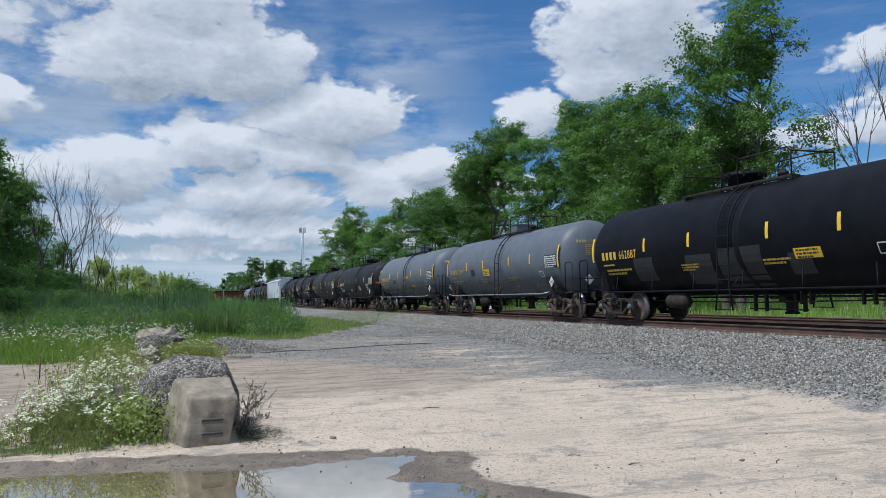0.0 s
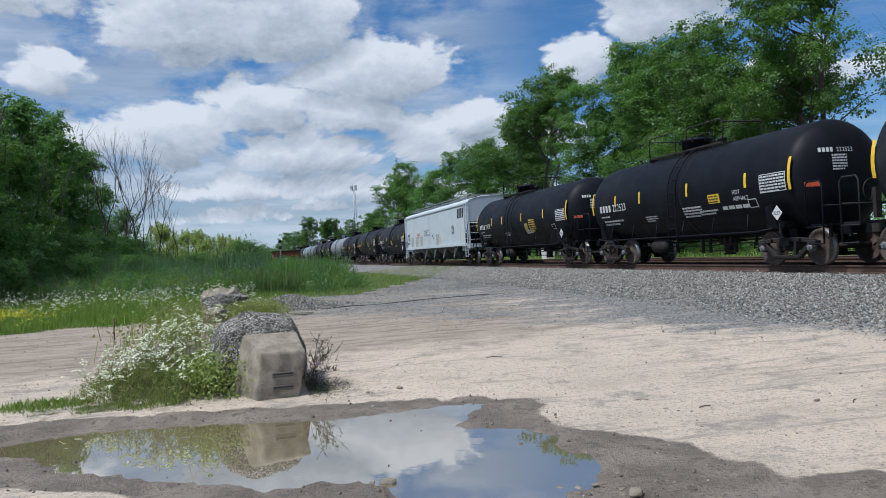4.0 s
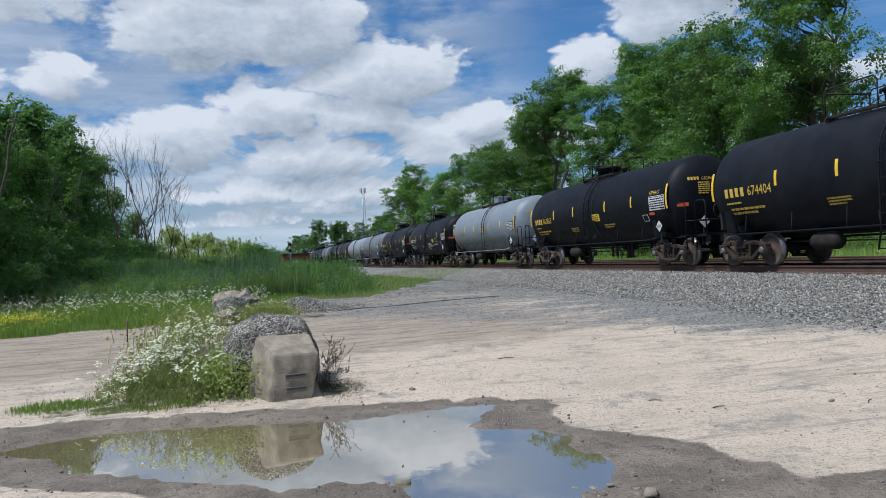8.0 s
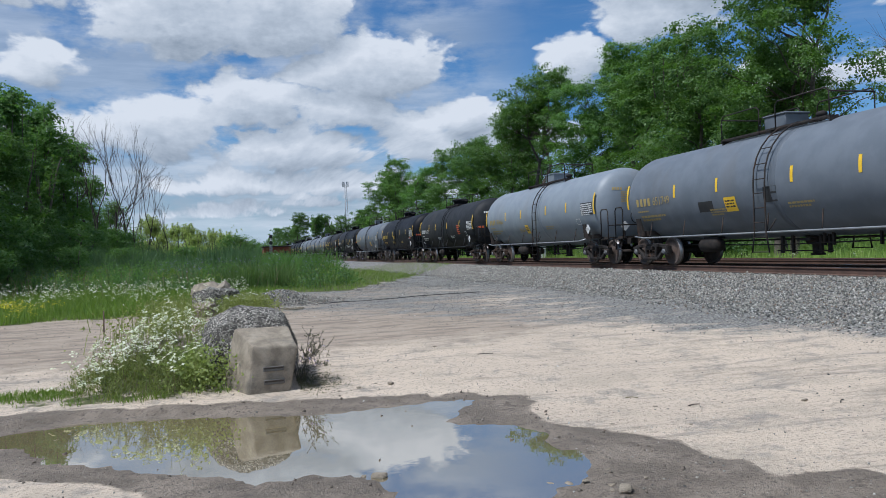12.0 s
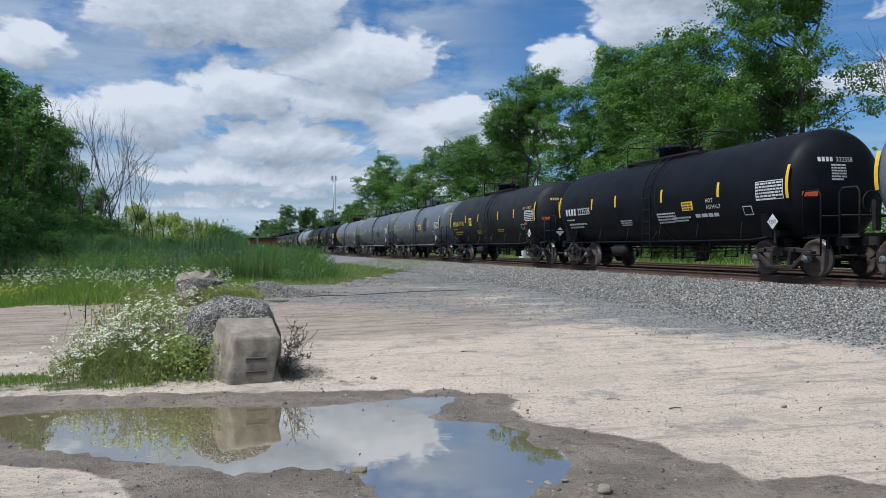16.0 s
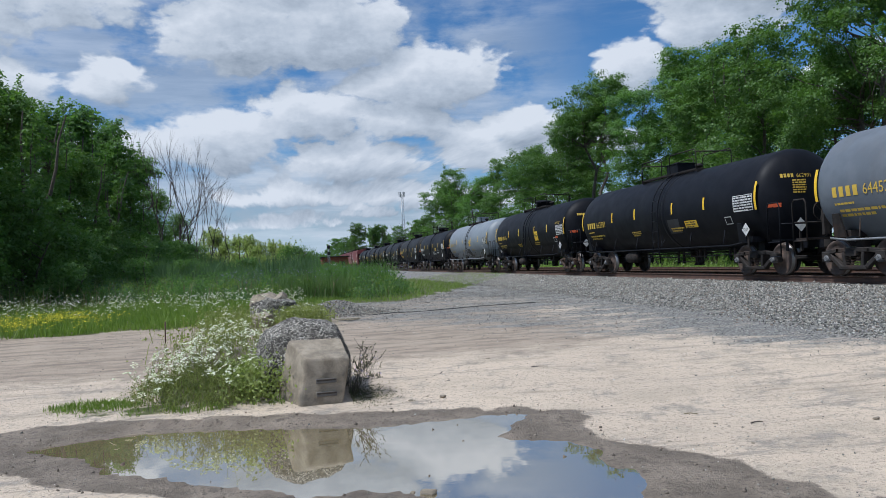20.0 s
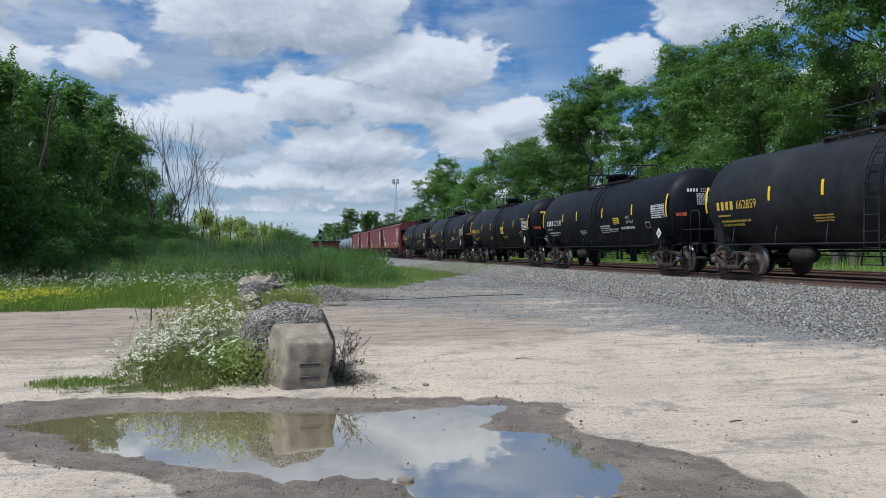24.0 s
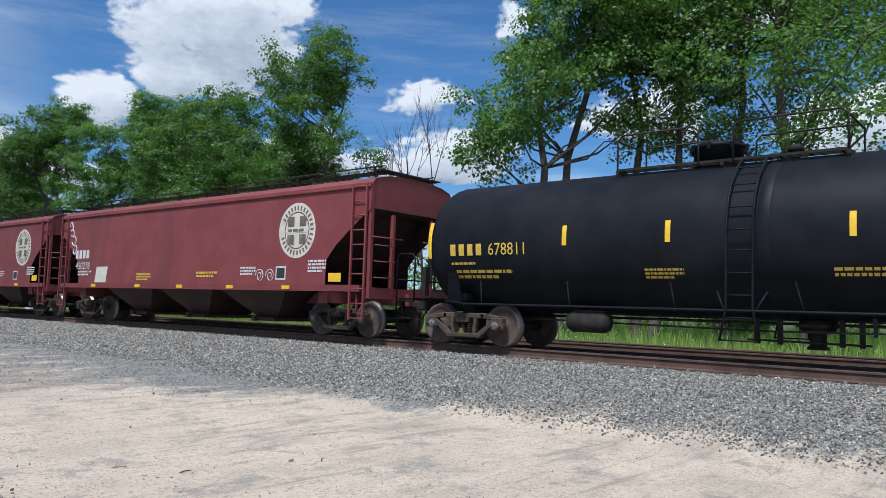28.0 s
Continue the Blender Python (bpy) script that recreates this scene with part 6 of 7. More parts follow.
build_clods()
for x, y, length, turn, mat, label in ((4.37, 6.76, 0.15, 12, TWIG, "short dark stick lying on the sand"), (4.02, 7.35, 0.13, -25, DRY, "short pale stick lying on the sand"), (5.7, 6.3, 0.18, 40, TWIG, "short dark stick lying on the sand"), (3.4, 10.3, 0.22, -8, TWIG, "dark stick lying on the packed sand")):
    bm = bmesh.new()
    bm_tube(bm, [(-length / 2, 0, 0), (0, 0.012, 0.004), (length / 2, -0.004, 0)], 0.006, 5, 0.004)
    thing("stick", label, "stick", group="sticks on the sand", data=mesh_of("stick", bm, mat), at=pose(x, y, gz(x, y) + 0.007, 0, 0, turn))


def build_small_puddle():
    me = bpy.data.objects["puddle_water"].data.materials[0]
    bm = bmesh.new()
    z = gz(1.38, 19.1) + 0.014
    ring = [bm.verts.new((1.38 + (0.30 + 0.05 * math.sin(3 * a)) * math.cos(a), 19.1 + (0.42 + 0.08 * math.cos(2 * a)) * math.sin(a), z)) for a in np.linspace(0, 2 * np.pi, 24, endpoint=False)]
    bm.faces.new(ring)
    thing("small_puddle", "small shallow puddle shining on the gravel", "puddle", kind="structure", data=mesh_of("small_puddle", bm, me))
    bm = bmesh.new()
    bm_tube(bm, [(0, 0, -0.05), (0.01, 0.0, 0.42)], 0.014, 5)
    thing("metal_stake", "thin rusty metal stake in the sand", "stake", data=mesh_of("metal_stake", bm, RAILMAT), at=(-2.43, 16.1, gz(-2.43, 16.1)))


build_small_puddle()


def build_cable():
    bm = bmesh.new()
    pts = [(2.0 + 0.38 * k, 20.0 + 0.11 * k + 0.10 * math.sin(0.9 * k), 0) for k in range(14)]
    bm_tube(bm, [(x, y, gz(x, y) + 0.008) for x, y, _ in pts], 0.012, 6)
    thing("cable", "black cable lying across the gravel", "cable", data=mesh_of("cable", bm, LETTER_DK))


build_cable()


# ---- plants ----
def blades(P, H, W, seed, lean=0.35, curl=0.4):
    """Bent blades, each of three triangles; returns vertices and faces."""
    g = np.random.RandomState(seed)
    n = len(P)
    a, b = g.uniform(0, 6.283, n), g.uniform(0, 6.283, n)
    s = np.stack([np.cos(a), np.sin(a), np.zeros(n)], 1) * (W / 2)[:, None]
    d = np.stack([np.cos(b), np.sin(b), np.zeros(n)], 1) * (H * np.abs(g.normal(0, lean, n)))[:, None]
    up = np.zeros((n, 3))
    up[:, 2] = H
    m = P + 0.55 * up + 0.35 * d
    t = P + up * (1 - 0.25 * np.abs(g.normal(0, curl, n)))[:, None] + d
    V = np.stack([P - s, P + s, m + s * 0.75, m - s * 0.75, t], 1)
    F = (np.arange(n) * 5)[:, None, None] + np.array([(0, 1, 2), (0, 2, 3), (3, 2, 4)])[None]
    return V.reshape(-1, 3), F.reshape(-1, 3)


def leaves(P, S, seed, droop=0.3, aspect=0.62, facing=None):
    """Diamond leaves with a fold, two triangles each, turned at random or facing given ways."""
    g = np.random.RandomState(seed)
    n = len(P)
    d = g.normal(0, 1, (n, 3))
    d[:, 2] -= droop
    if facing is not None:
        d -= facing * (d * facing).sum(1)[:, None]
    d /= np.linalg.norm(d, axis=1)[:, None] + 1e-9
    r = g.normal(0, 1, (n, 3))
    if facing is not None:
        r = np.cross(facing, d)
    r -= d * (r * d).sum(1)[:, None]
    r /= np.linalg.norm(r, axis=1)[:, None] + 1e-9
    nn = np.cross(d, r)
    S = S[:, None]
    V = np.stack([P - d * S * 0.5, P + r * S * aspect * 0.5 + nn * S * 0.10, P + d * S * 0.5, P - r * S * aspect * 0.5 + nn * S * 0.10], 1)
    F = (np.arange(n) * 4)[:, None, None] + np.array([(0, 1, 2), (0, 2, 3)])[None]
    return V.reshape(-1, 3), F.reshape(-1, 3)


def scatter_in(n, x0, x1, y0, y1, test, seed, power=1.0):
    g = np.random.RandomState(seed)
    X, Y = g.uniform(x0, x1, n), y0 + (y1 - y0) * g.rand(n) ** power
    k = g.rand(n) < test(X, Y)
    X, Y = X[k], Y[k]
    return np.stack([X, Y, ground_height(X, Y) - 0.01], 1)


def grass_thing(name, label, P, h, w, seed, mat, lean=0.3, clump=0.0):
    g = np.random.RandomState(seed + 77)
    H = h * g.uniform(0.55, 1.35, len(P)) * (1 + clump * np.clip(waves(P[:, 0], P[:, 1], seed, 1.3), -1, 1))
    V, F = blades(P, np.maximum(H, 0.02), w * g.uniform(0.7, 1.4, len(P)), seed, lean)
    return thing(name, label, "grass", kind="stuff", data=raw_mesh(name, V, F, mat))


def umbels(P, R, seed, florets=9):
    """Flat white flower heads: small tilted florets on a shallow dome."""
    g = np.random.RandomState(seed)
    n = len(P)
    tilt = g.normal(0, 0.45, (n, 2)) + np.array([0.0, 0.55])
    VV, FF = [], []
    for k in range(florets):
        ang = g.uniform(0, 6.283, n)
        rad = R * math.sqrt((k + 0.4) / florets)
        c = P + np.stack([rad * np.cos(ang), rad * np.sin(ang), rad * np.cos(ang) * tilt[:, 0] + rad * np.sin(ang) * tilt[:, 1] - 0.25 * rad * rad / np.maximum(R, 1e-6)], 1)
        q = R * g.uniform(0.22, 0.40, n)
        b = g.uniform(0, 6.283, n)
        e1 = np.stack([np.cos(b), np.sin(b), g.normal(0, 0.3, n)], 1) * q[:, None]
        e2 = np.stack([-np.sin(b), np.cos(b), g.normal(0, 0.3, n)], 1) * q[:, None]
        VV.append(np.stack([c - e1, c + e2, c + e1, c - e2], 1))
    V = np.concatenate(VV).reshape(-1, 3)
    F = (np.arange(n * florets) * 4)[:, None, None] + np.array([(0, 1, 2), (0, 2, 3)])[None]
    return V, F.reshape(-1, 3)


def bed_test(X, Y):
    return sst(0.15, -0.25, np.hypot((X + 0.95) / 1.0, (Y - 10.7) / 1.6) - 1)


def thin_stems(name, lines, width, mat, parent):
    """Many thin stalks as one mesh: each a bent three-sided bar from its foot to its tip."""
    A = np.array([q[0] for q in lines], dtype=float)
    B = np.array([q[1] for q in lines], dtype=float)
    n, rs = len(A), np.random.RandomState(len(A))
    M = (A + B) / 2 + rs.normal(0, 0.03, (n, 3)) * np.linalg.norm(B - A, axis=1)[:, None]
    w = width * rs.uniform(0.7, 1.3, n)[:, None]
    tri = [np.array((math.cos(q), math.sin(q), 0.0)) for q in (0.3, 2.4, 4.5)]
    V = np.concatenate([np.stack([P + t * w * k for t in tri], 1) for P, k in ((A, 1.0), (M, 0.8), (B, 0.5))], 1)
    one = [(r * 3 + i, r * 3 + (i + 1) % 3, r * 3 + 3 + (i + 1) % 3, r * 3 + 3 + i) for r in range(2) for i in range(3)]
    F = (np.arange(n) * 9)[:, None, None] + np.array(one)[None]
    return part(name, raw_mesh(name, V.reshape(-1, 3), F.reshape(-1, 4), mat), None, parent)


def build_bed():
    g = np.random.RandomState(31)
    bed = thing("wildflower_clump", "clump of tall white-flowered wild carrot and green weeds", "wildflowers", kind="stuff")
    feet = scatter_in(420, -2.1, 0.15, 9.25, 12.4, bed_test, 32)[:130]
    stems, heads, sprigs = [], [], []
    for x, y, z in feet:
        h = (0.40 + 0.44 * sst(-2.0, -0.7, x)) * g.uniform(0.66, 1.10) * (0.62 + 0.38 * sst(9.3, 10.5, y))
        tip = np.array((x + g.normal(0, 0.09), y + g.normal(0, 0.09), z + h))
        foot = np.array((x, y, z))
        stems.append((foot, tip))
        heads.append(tip)
        for _ in range(g.randint(1, 4)):
            f = g.uniform(0.35, 0.75)
            side = foot + (tip - foot) * f
            out = side + np.array((g.normal(0, 0.11), g.normal(0, 0.11), h * g.uniform(0.12, 0.36)))
            stems.append((side, out))
            if g.rand() < 0.75:
                heads.append(out)
        for _ in range(30):
            f = g.rand() ** 1.5 * 0.75
            sprigs.append(foot + (tip - foot) * f + g.normal(0, 0.055, 3) * (1.1 - f))
    thin_stems("flower_stems", stems, 0.0042, HERB, bed)
    heads = np.array(heads)
    V, F = umbels(heads, 0.022 + 0.034 * g.rand(len(heads)), 35, 16)
    part("flower_heads", raw_mesh("flower_heads", V, F, PETAL), None, bed, "white umbrella-shaped flower heads")
    V, F = leaves(np.maximum(np.array(sprigs), [-9, -9, -0.2]), 0.026 + 0.036 * g.rand(len(sprigs)), 34, -0.3, 0.22)
    part("feathery_leaves", raw_mesh("feathery_leaves", V, F, HERB), None, bed)
    # undergrowth: fine stalks, some of them dry, and low leaves
    P = scatter_in(5200, -2.2, 0.2, 9.2, 12.8, bed_test, 37)
    low = 0.08 + 0.18 * sst(-2.1, -0.6, P[:, 0]) * g.uniform(0.3, 1.1, len(P))
    V, F = blades(P[::2], low[::2], 0.006 * g.uniform(0.6, 1.5, len(P[::2])), 33, 0.5)
    part("weed_stalks", raw_mesh("weed_stalks", V, F, HERB), None, bed)
    V, F = blades(P[1::5], low[1::5] * 1.3, np.full(len(P[1::5]), 0.005), 133, 0.45)
    part("dry_stalks", raw_mesh("dry_stalks", V, F, DRY), None, bed, "dry brownish stalks")
    k = g.randint(0, len(P), 9000)
    Q = P[k] + np.stack([g.normal(0, 0.05, 9000), g.normal(0, 0.05, 9000), low[k] * g.rand(9000)], 1)
    V, F = leaves(Q, 0.018 + 0.026 * g.rand(9000), 134, -0.2, 0.4)
    part("weed_leaves", raw_mesh("weed_leaves", V, F, OLIVE), None, bed)
    # broad-leaved yellow-green bush against the block
    bush = thing("low_bush", "low yellow-green leafy bush beside the concrete block", "bush", at=None)
    n = 2600
    q = g.normal(0, 1, (n, 3)) * np.array([0.21, 0.28, 0.14]) + np.array([-0.32, 9.75, gz(-0.3, 9.7) + 0.22])
    q[:, 2] = np.maximum(q[:, 2], gz(-0.3, 9.7) + 0.02)
    V, F = leaves(q, 0.028 + 0.034 * g.rand(n), 38, 0.2, 0.6)
    part("foliage", raw_mesh("foliage", V, F, LEAF_YL), None, bush)
    q = q[:420] + np.array([0.0, 0.5, 0.08])
    V, F = blades(np.stack([q[:, 0], q[:, 1], np.full(420, gz(-0.3, 9.9))], 1), np.full(420, 0.4), np.full(420, 0.008), 39, 0.3)
    part("stem_tuft", raw_mesh("stem_tuft", V, F, HERB), None, bush)
    # wiry plants with small violet flowers by the block's east side
    chic = thing("wiry_weed", "wiry dark weed with small violet flowers", "weed")
    zc = gz(0.85, 9.5)
    lines, bits, blooms = [], [], []
    for k in range(20):
        foot = np.array((g.uniform(0.74, 0.86), g.uniform(9.35, 9.8), zc))
        h = g.uniform(0.18, 0.60)
        knee = foot + np.array((g.uniform(0.01, 0.13), g.normal(0, 0.08), h * 0.66))
        tip = knee + np.array((g.uniform(0.02, 0.24), g.normal(0, 0.12), h * g.uniform(0.05, 0.40)))
        lines += [(foot, knee), (knee, tip)]
        for _ in range(5):
            q = knee + (tip - knee) * g.rand()
            e = q + np.array((g.normal(0.05, 0.07), g.normal(0, 0.07), g.uniform(0.01, 0.12)))
            lines.append((q, e))
            bits += [q + (e - q) * f + g.normal(0, 0.006, 3) for f in (0.3, 0.5, 0.7, 0.9, 1.0)]
        bits += [foot + (knee - foot) * f + g.normal(0, 0.035, 3) for f in g.rand(12)]
        if h < 0.5:
            blooms += [tip + g.normal(0, 0.03, 3), knee + g.normal(0, 0.04, 3)]
    thin_stems("stem_tuft", lines, 0.0038, TWIG, chic)
    V, F = leaves(np.array(bits), 0.014 + 0.016 * g.rand(len(bits)), 41, 0.0, 0.6)
    part("leaves", raw_mesh("leaves", V, F, WEEDLEAF), None, chic)
    V, F = umbels(np.array(blooms), np.full(len(blooms), 0.021), 42, 7)
    part("flowers", raw_mesh("flowers", V, F, PETAL_P), None, chic)
    n = 1500
    q = np.stack([0.74 + np.abs(g.normal(0, 0.24, n)), g.normal(9.45, 0.26, n), np.zeros(n)], 1)
    q[:, 2] = ground_height(q[:, 0], q[:, 1]) + 0.05 * g.rand(n) * np.exp(-(q[:, 0] - 0.74) * 2)
    V, F = leaves(q, 0.014 + 0.022 * g.rand(n), 141, -0.2, 0.35)
    part("litter", raw_mesh("litter", V, F, WEEDLEAF), None, chic, "dark dead leaves and twigs on the sand")
    # a trodden fringe of short grass along the mud
    lip = scatter_in(16000, -2.9, 0.35, 8.95, 10.2, lambda X, Y: np.maximum(sst(0.2, -0.3, np.hypot((X + 2.2) / 0.52, (Y - 9.78) / 0.25) - 1), 0.45 * sst(0.2, -0.2, np.hypot((X + 0.9) / 1.25, (Y - 9.36) / 0.20) - 1) * sst(-0.3, 0.8, waves(X, Y, 143, 0.5))), 43)
    grass_thing("grass_fringe", "short trodden grass along the puddle's edge", lip, 0.075, 0.007, 44, GRASS, 0.5)
    grass_thing("bed_grass", "thin grass round the flower clump", scatter_in(1500, -2.6, 0.3, 9.2, 14.5, grass_zone, 45), 0.10, 0.007, 46, GRASS, 0.45)
    # weeds round the far rubble
    far = thing("weed_clump", "white-flowered weeds growing over the rubble", "wildflowers", kind="stuff")
    P = np.stack([g.normal(0.22, 0.30, 1700), g.uniform(17.6, 20.5, 1700), np.zeros(1700)], 1)
    P[:700, 0], P[:700, 1] = g.normal(-1.25, 0.40, 700), g.uniform(13.0, 21.5, 700)
    P[:, 2] = ground_height(P[:, 0], P[:, 1])
    H = g.uniform(0.2, 0.55, 1700)
    V, F = blades(P, H, np.full(1700, 0.014), 47, 0.3)
    part("weed_stalks", raw_mesh("weed_stalks", V, F, HERB), None, far)
    q = P[g.randint(0, 1700, 5000)] + np.stack([g.normal(0, 0.08, 5000), g.normal(0, 0.08, 5000), g.uniform(0.03, 0.40, 5000)], 1)
    V, F = leaves(q, 0.04 + 0.04 * g.rand(5000), 48)
    part("weed_leaves", raw_mesh("weed_leaves", V, F, HERB), None, far)
    V, F = umbels(P[::16][:110] + np.array([0, 0, 1.0]) * (H[::16][:110, None] * 1.05), 0.03 + 0.025 * g.rand(len(P[::16][:110])), 49, 7)
    part("flower_heads", raw_mesh("flower_heads", V, F, PETAL), None, far)


build_bed()


def build_meadow():
    g = np.random.RandomState(51)
    verge = lambda X, Y: grass_zone(X, Y) * (X < 8)
    grass_thing("meadow_grass", "bright green grass along the sandy lot", scatter_in(60000, -14, 1.6, 18.6, 34, verge, 52, 1.5), 0.21, 0.014, 53, GRASS, 0.4, 0.3)
    grass_thing("grass_apron", "short green grass tongue running out onto the gravel", scatter_in(26000, 0.5, 16, 25.2, 62, lambda X, Y: grass_zone(X, Y) * (X > 0.2), 54, 1.4), 0.13, 0.018, 55, GRASS, 0.5)
    bank = lambda X, Y: sst(5.0, 3.6, X - 0.10 * (Y - 32)) * sst(-1.2, 1.4, Y - (30.5 - 0.30 * (X + 2)))
    grass_thing("tall_weeds", "rank grass and weeds on a low bank", scatter_in(13000, -13, 5.0, 27, 60, bank, 56, 1.5), 0.55, 0.018, 57, REED, 0.5, 0.5)
    grass_thing("tall_grass_clump", "dense clump of tall green grass beside the gravel", scatter_in(15000, 0.6, 5.4, 33.0, 41, lambda X, Y: sst(0.1, -0.3, np.hypot((X - 2.7) / 2.1, (Y - 36.6) / 3.5) - 1), 58), 0.92, 0.024, 59, RANK, 0.36, 0.4)
    grass_thing("tall_grass_clump", "dense clump of tall green grass behind the gravel heap", scatter_in(9000, -1.0, 2.6, 28.5, 33.5, lambda X, Y: sst(0.1, -0.3, np.hypot((X - 0.8) / 1.6, (Y - 31.0) / 2.0) - 1), 158), 0.78, 0.022, 159, REED, 0.28, 0.25)
    grass_thing("reed_bed", "bed of dark green reeds", scatter_in(26000, -10, 1.5, 44, 66, lambda X, Y: sst(-0.5, 0.4, waves(X, Y, 60, 7.0)), 60, 1.2), 1.5, 0.034, 61, CATTAIL, 0.22, 0.3)
    for nm, lab, count, mat, seed, hi in (("leafy_weeds", "lumpy green weeds covering the bank", 380, GRASS, 80, 0.75), ("leafy_weeds", "dark green brambles and weeds on the bank", 620, LEAF_DK, 81, 0.95), ("leafy_weeds", "grey-green weeds on the bank", 420, CATTAIL, 82, 1.0)):
        C = scatter_in(count * 3, -13, 4.6, 27, 88, lambda X, Y: bank(X, Y) * 0.9, seed, 1.15)[:count]
        r = np.random.RandomState(seed)
        hgt = hi * r.uniform(0.45, 1.25, len(C)) * (1 + 0.012 * (C[:, 1] - 30))
        rad = 0.55 * r.uniform(0.5, 1.4, len(C)) * (1 + 0.012 * (C[:, 1] - 30))
        idx = np.repeat(np.arange(len(C)), 190)
        o = r.normal(0, 0.5, (len(idx), 2)) * rad[idx, None]
        z = hgt[idx] * r.rand(len(idx)) ** 0.7 * np.exp(-((o ** 2).sum(1)) / (1.4 * rad[idx] ** 2))
        V, F = leaves(np.stack([C[idx, 0] + o[:, 0], C[idx, 1] + o[:, 1], C[idx, 2] + z], 1), 0.085 * r.uniform(0.6, 1.5, len(idx)) * (1 + 0.01 * (C[idx, 1] - 30)), seed + 3, -0.4, 0.4)
        thing(nm, lab, "weeds", kind="stuff", data=raw_mesh(nm, V, F, mat))
    grass_thing("dry_stalks", "dry brown stalks standing among the weeds", scatter_in(1500, -12, 4.0, 29, 80, lambda X, Y: np.full(len(X), 1.0), 62, 1.3), 1.0, 0.018, 63, DRY, 0.3)
    grass_thing("trackside_grass", "bright green grass beyond the tracks", scatter_in(70000, 21.8, 40, -8, 95, lambda X, Y: np.ones(len(X)), 64, 1.5), 0.58, 0.022, 65, MEADOW, 0.4, 0.4)
    # white, yellow and violet flowers over the meadow
    P = scatter_in(4200, -15, 0.4, 20.2, 33, lambda X, Y: (0.25 + 0.75 * sst(-0.3, 0.7, waves(X, Y, 166, 1.7))) * sst(-0.5, 0.6, Y - 22.2 + 0.9 * waves(X, Y, 66, 3.0)) * sst(33, 27, Y), 66, 1.1)
    P[:, 2] += g.uniform(0.30, 0.62, len(P))
    V, F = umbels(P, 0.03 + 0.04 * g.rand(len(P)), 67, 6)
    thing("meadow_flowers", "white flower heads scattered over the grass", "wildflowers", kind="stuff", data=raw_mesh("meadow_flowers", V, F, PETAL))
    P = scatter_in(6500, -13, -4.0, 18.6, 23, lambda X, Y: sst(-0.6, 0.5, waves(X, Y, 68, 2.0)) * sst(-4.0, -5.6, X), 68)
    P[:, 2] += g.uniform(0.22, 0.40, len(P))
    V, F = umbels(P, 0.026 + 0.024 * g.rand(len(P)), 69, 4)
    thing("meadow_flowers", "small yellow flowers low in the grass", "wildflowers", kind="stuff", data=raw_mesh("meadow_flowers", V, F, PETAL_Y))
    P = scatter_in(260, -3, 5, 30, 37, lambda X, Y: np.ones(len(X)), 70)
    P[:, 2] += g.uniform(0.7, 1.2, len(P))
    V, F = umbels(P, np.full(len(P), 0.05), 71, 4)
    thing("meadow_flowers", "violet thistle heads above the weeds", "wildflowers", kind="stuff", data=raw_mesh("meadow_flowers", V, F, PETAL_P))
    P = scatter_in(500, 22, 30, 0, 70, lambda X, Y: np.ones(len(X)), 72, 1.3)
    P[:, 2] += g.uniform(0.3, 0.55, len(P))
    V, F = umbels(P, np.full(len(P), 0.05), 73, 5)
    thing("meadow_flowers", "white flower heads in the trackside grass", "wildflowers", kind="stuff", data=raw_mesh("meadow_flowers", V, F, PETAL))


build_meadow()


# ---- trees ----
def limb(bm, a, b, r0, r1, g, seg=5, bend=0.12, steps=4):
    a, b = Vector(a), Vector(b)
    d = (b - a).length
    pts = [a]
    for k in range(1, steps):
        t = k / steps
        pts.append(a.lerp(b, t) + Vector((g.uniform(-1, 1), g.uniform(-1, 1), g.uniform(-0.3, 1))) * d * bend * math.sin(math.pi * t))
    pts.append(b)
    bm_tube(bm, pts, r0, seg, r1, caps=False)
    return pts


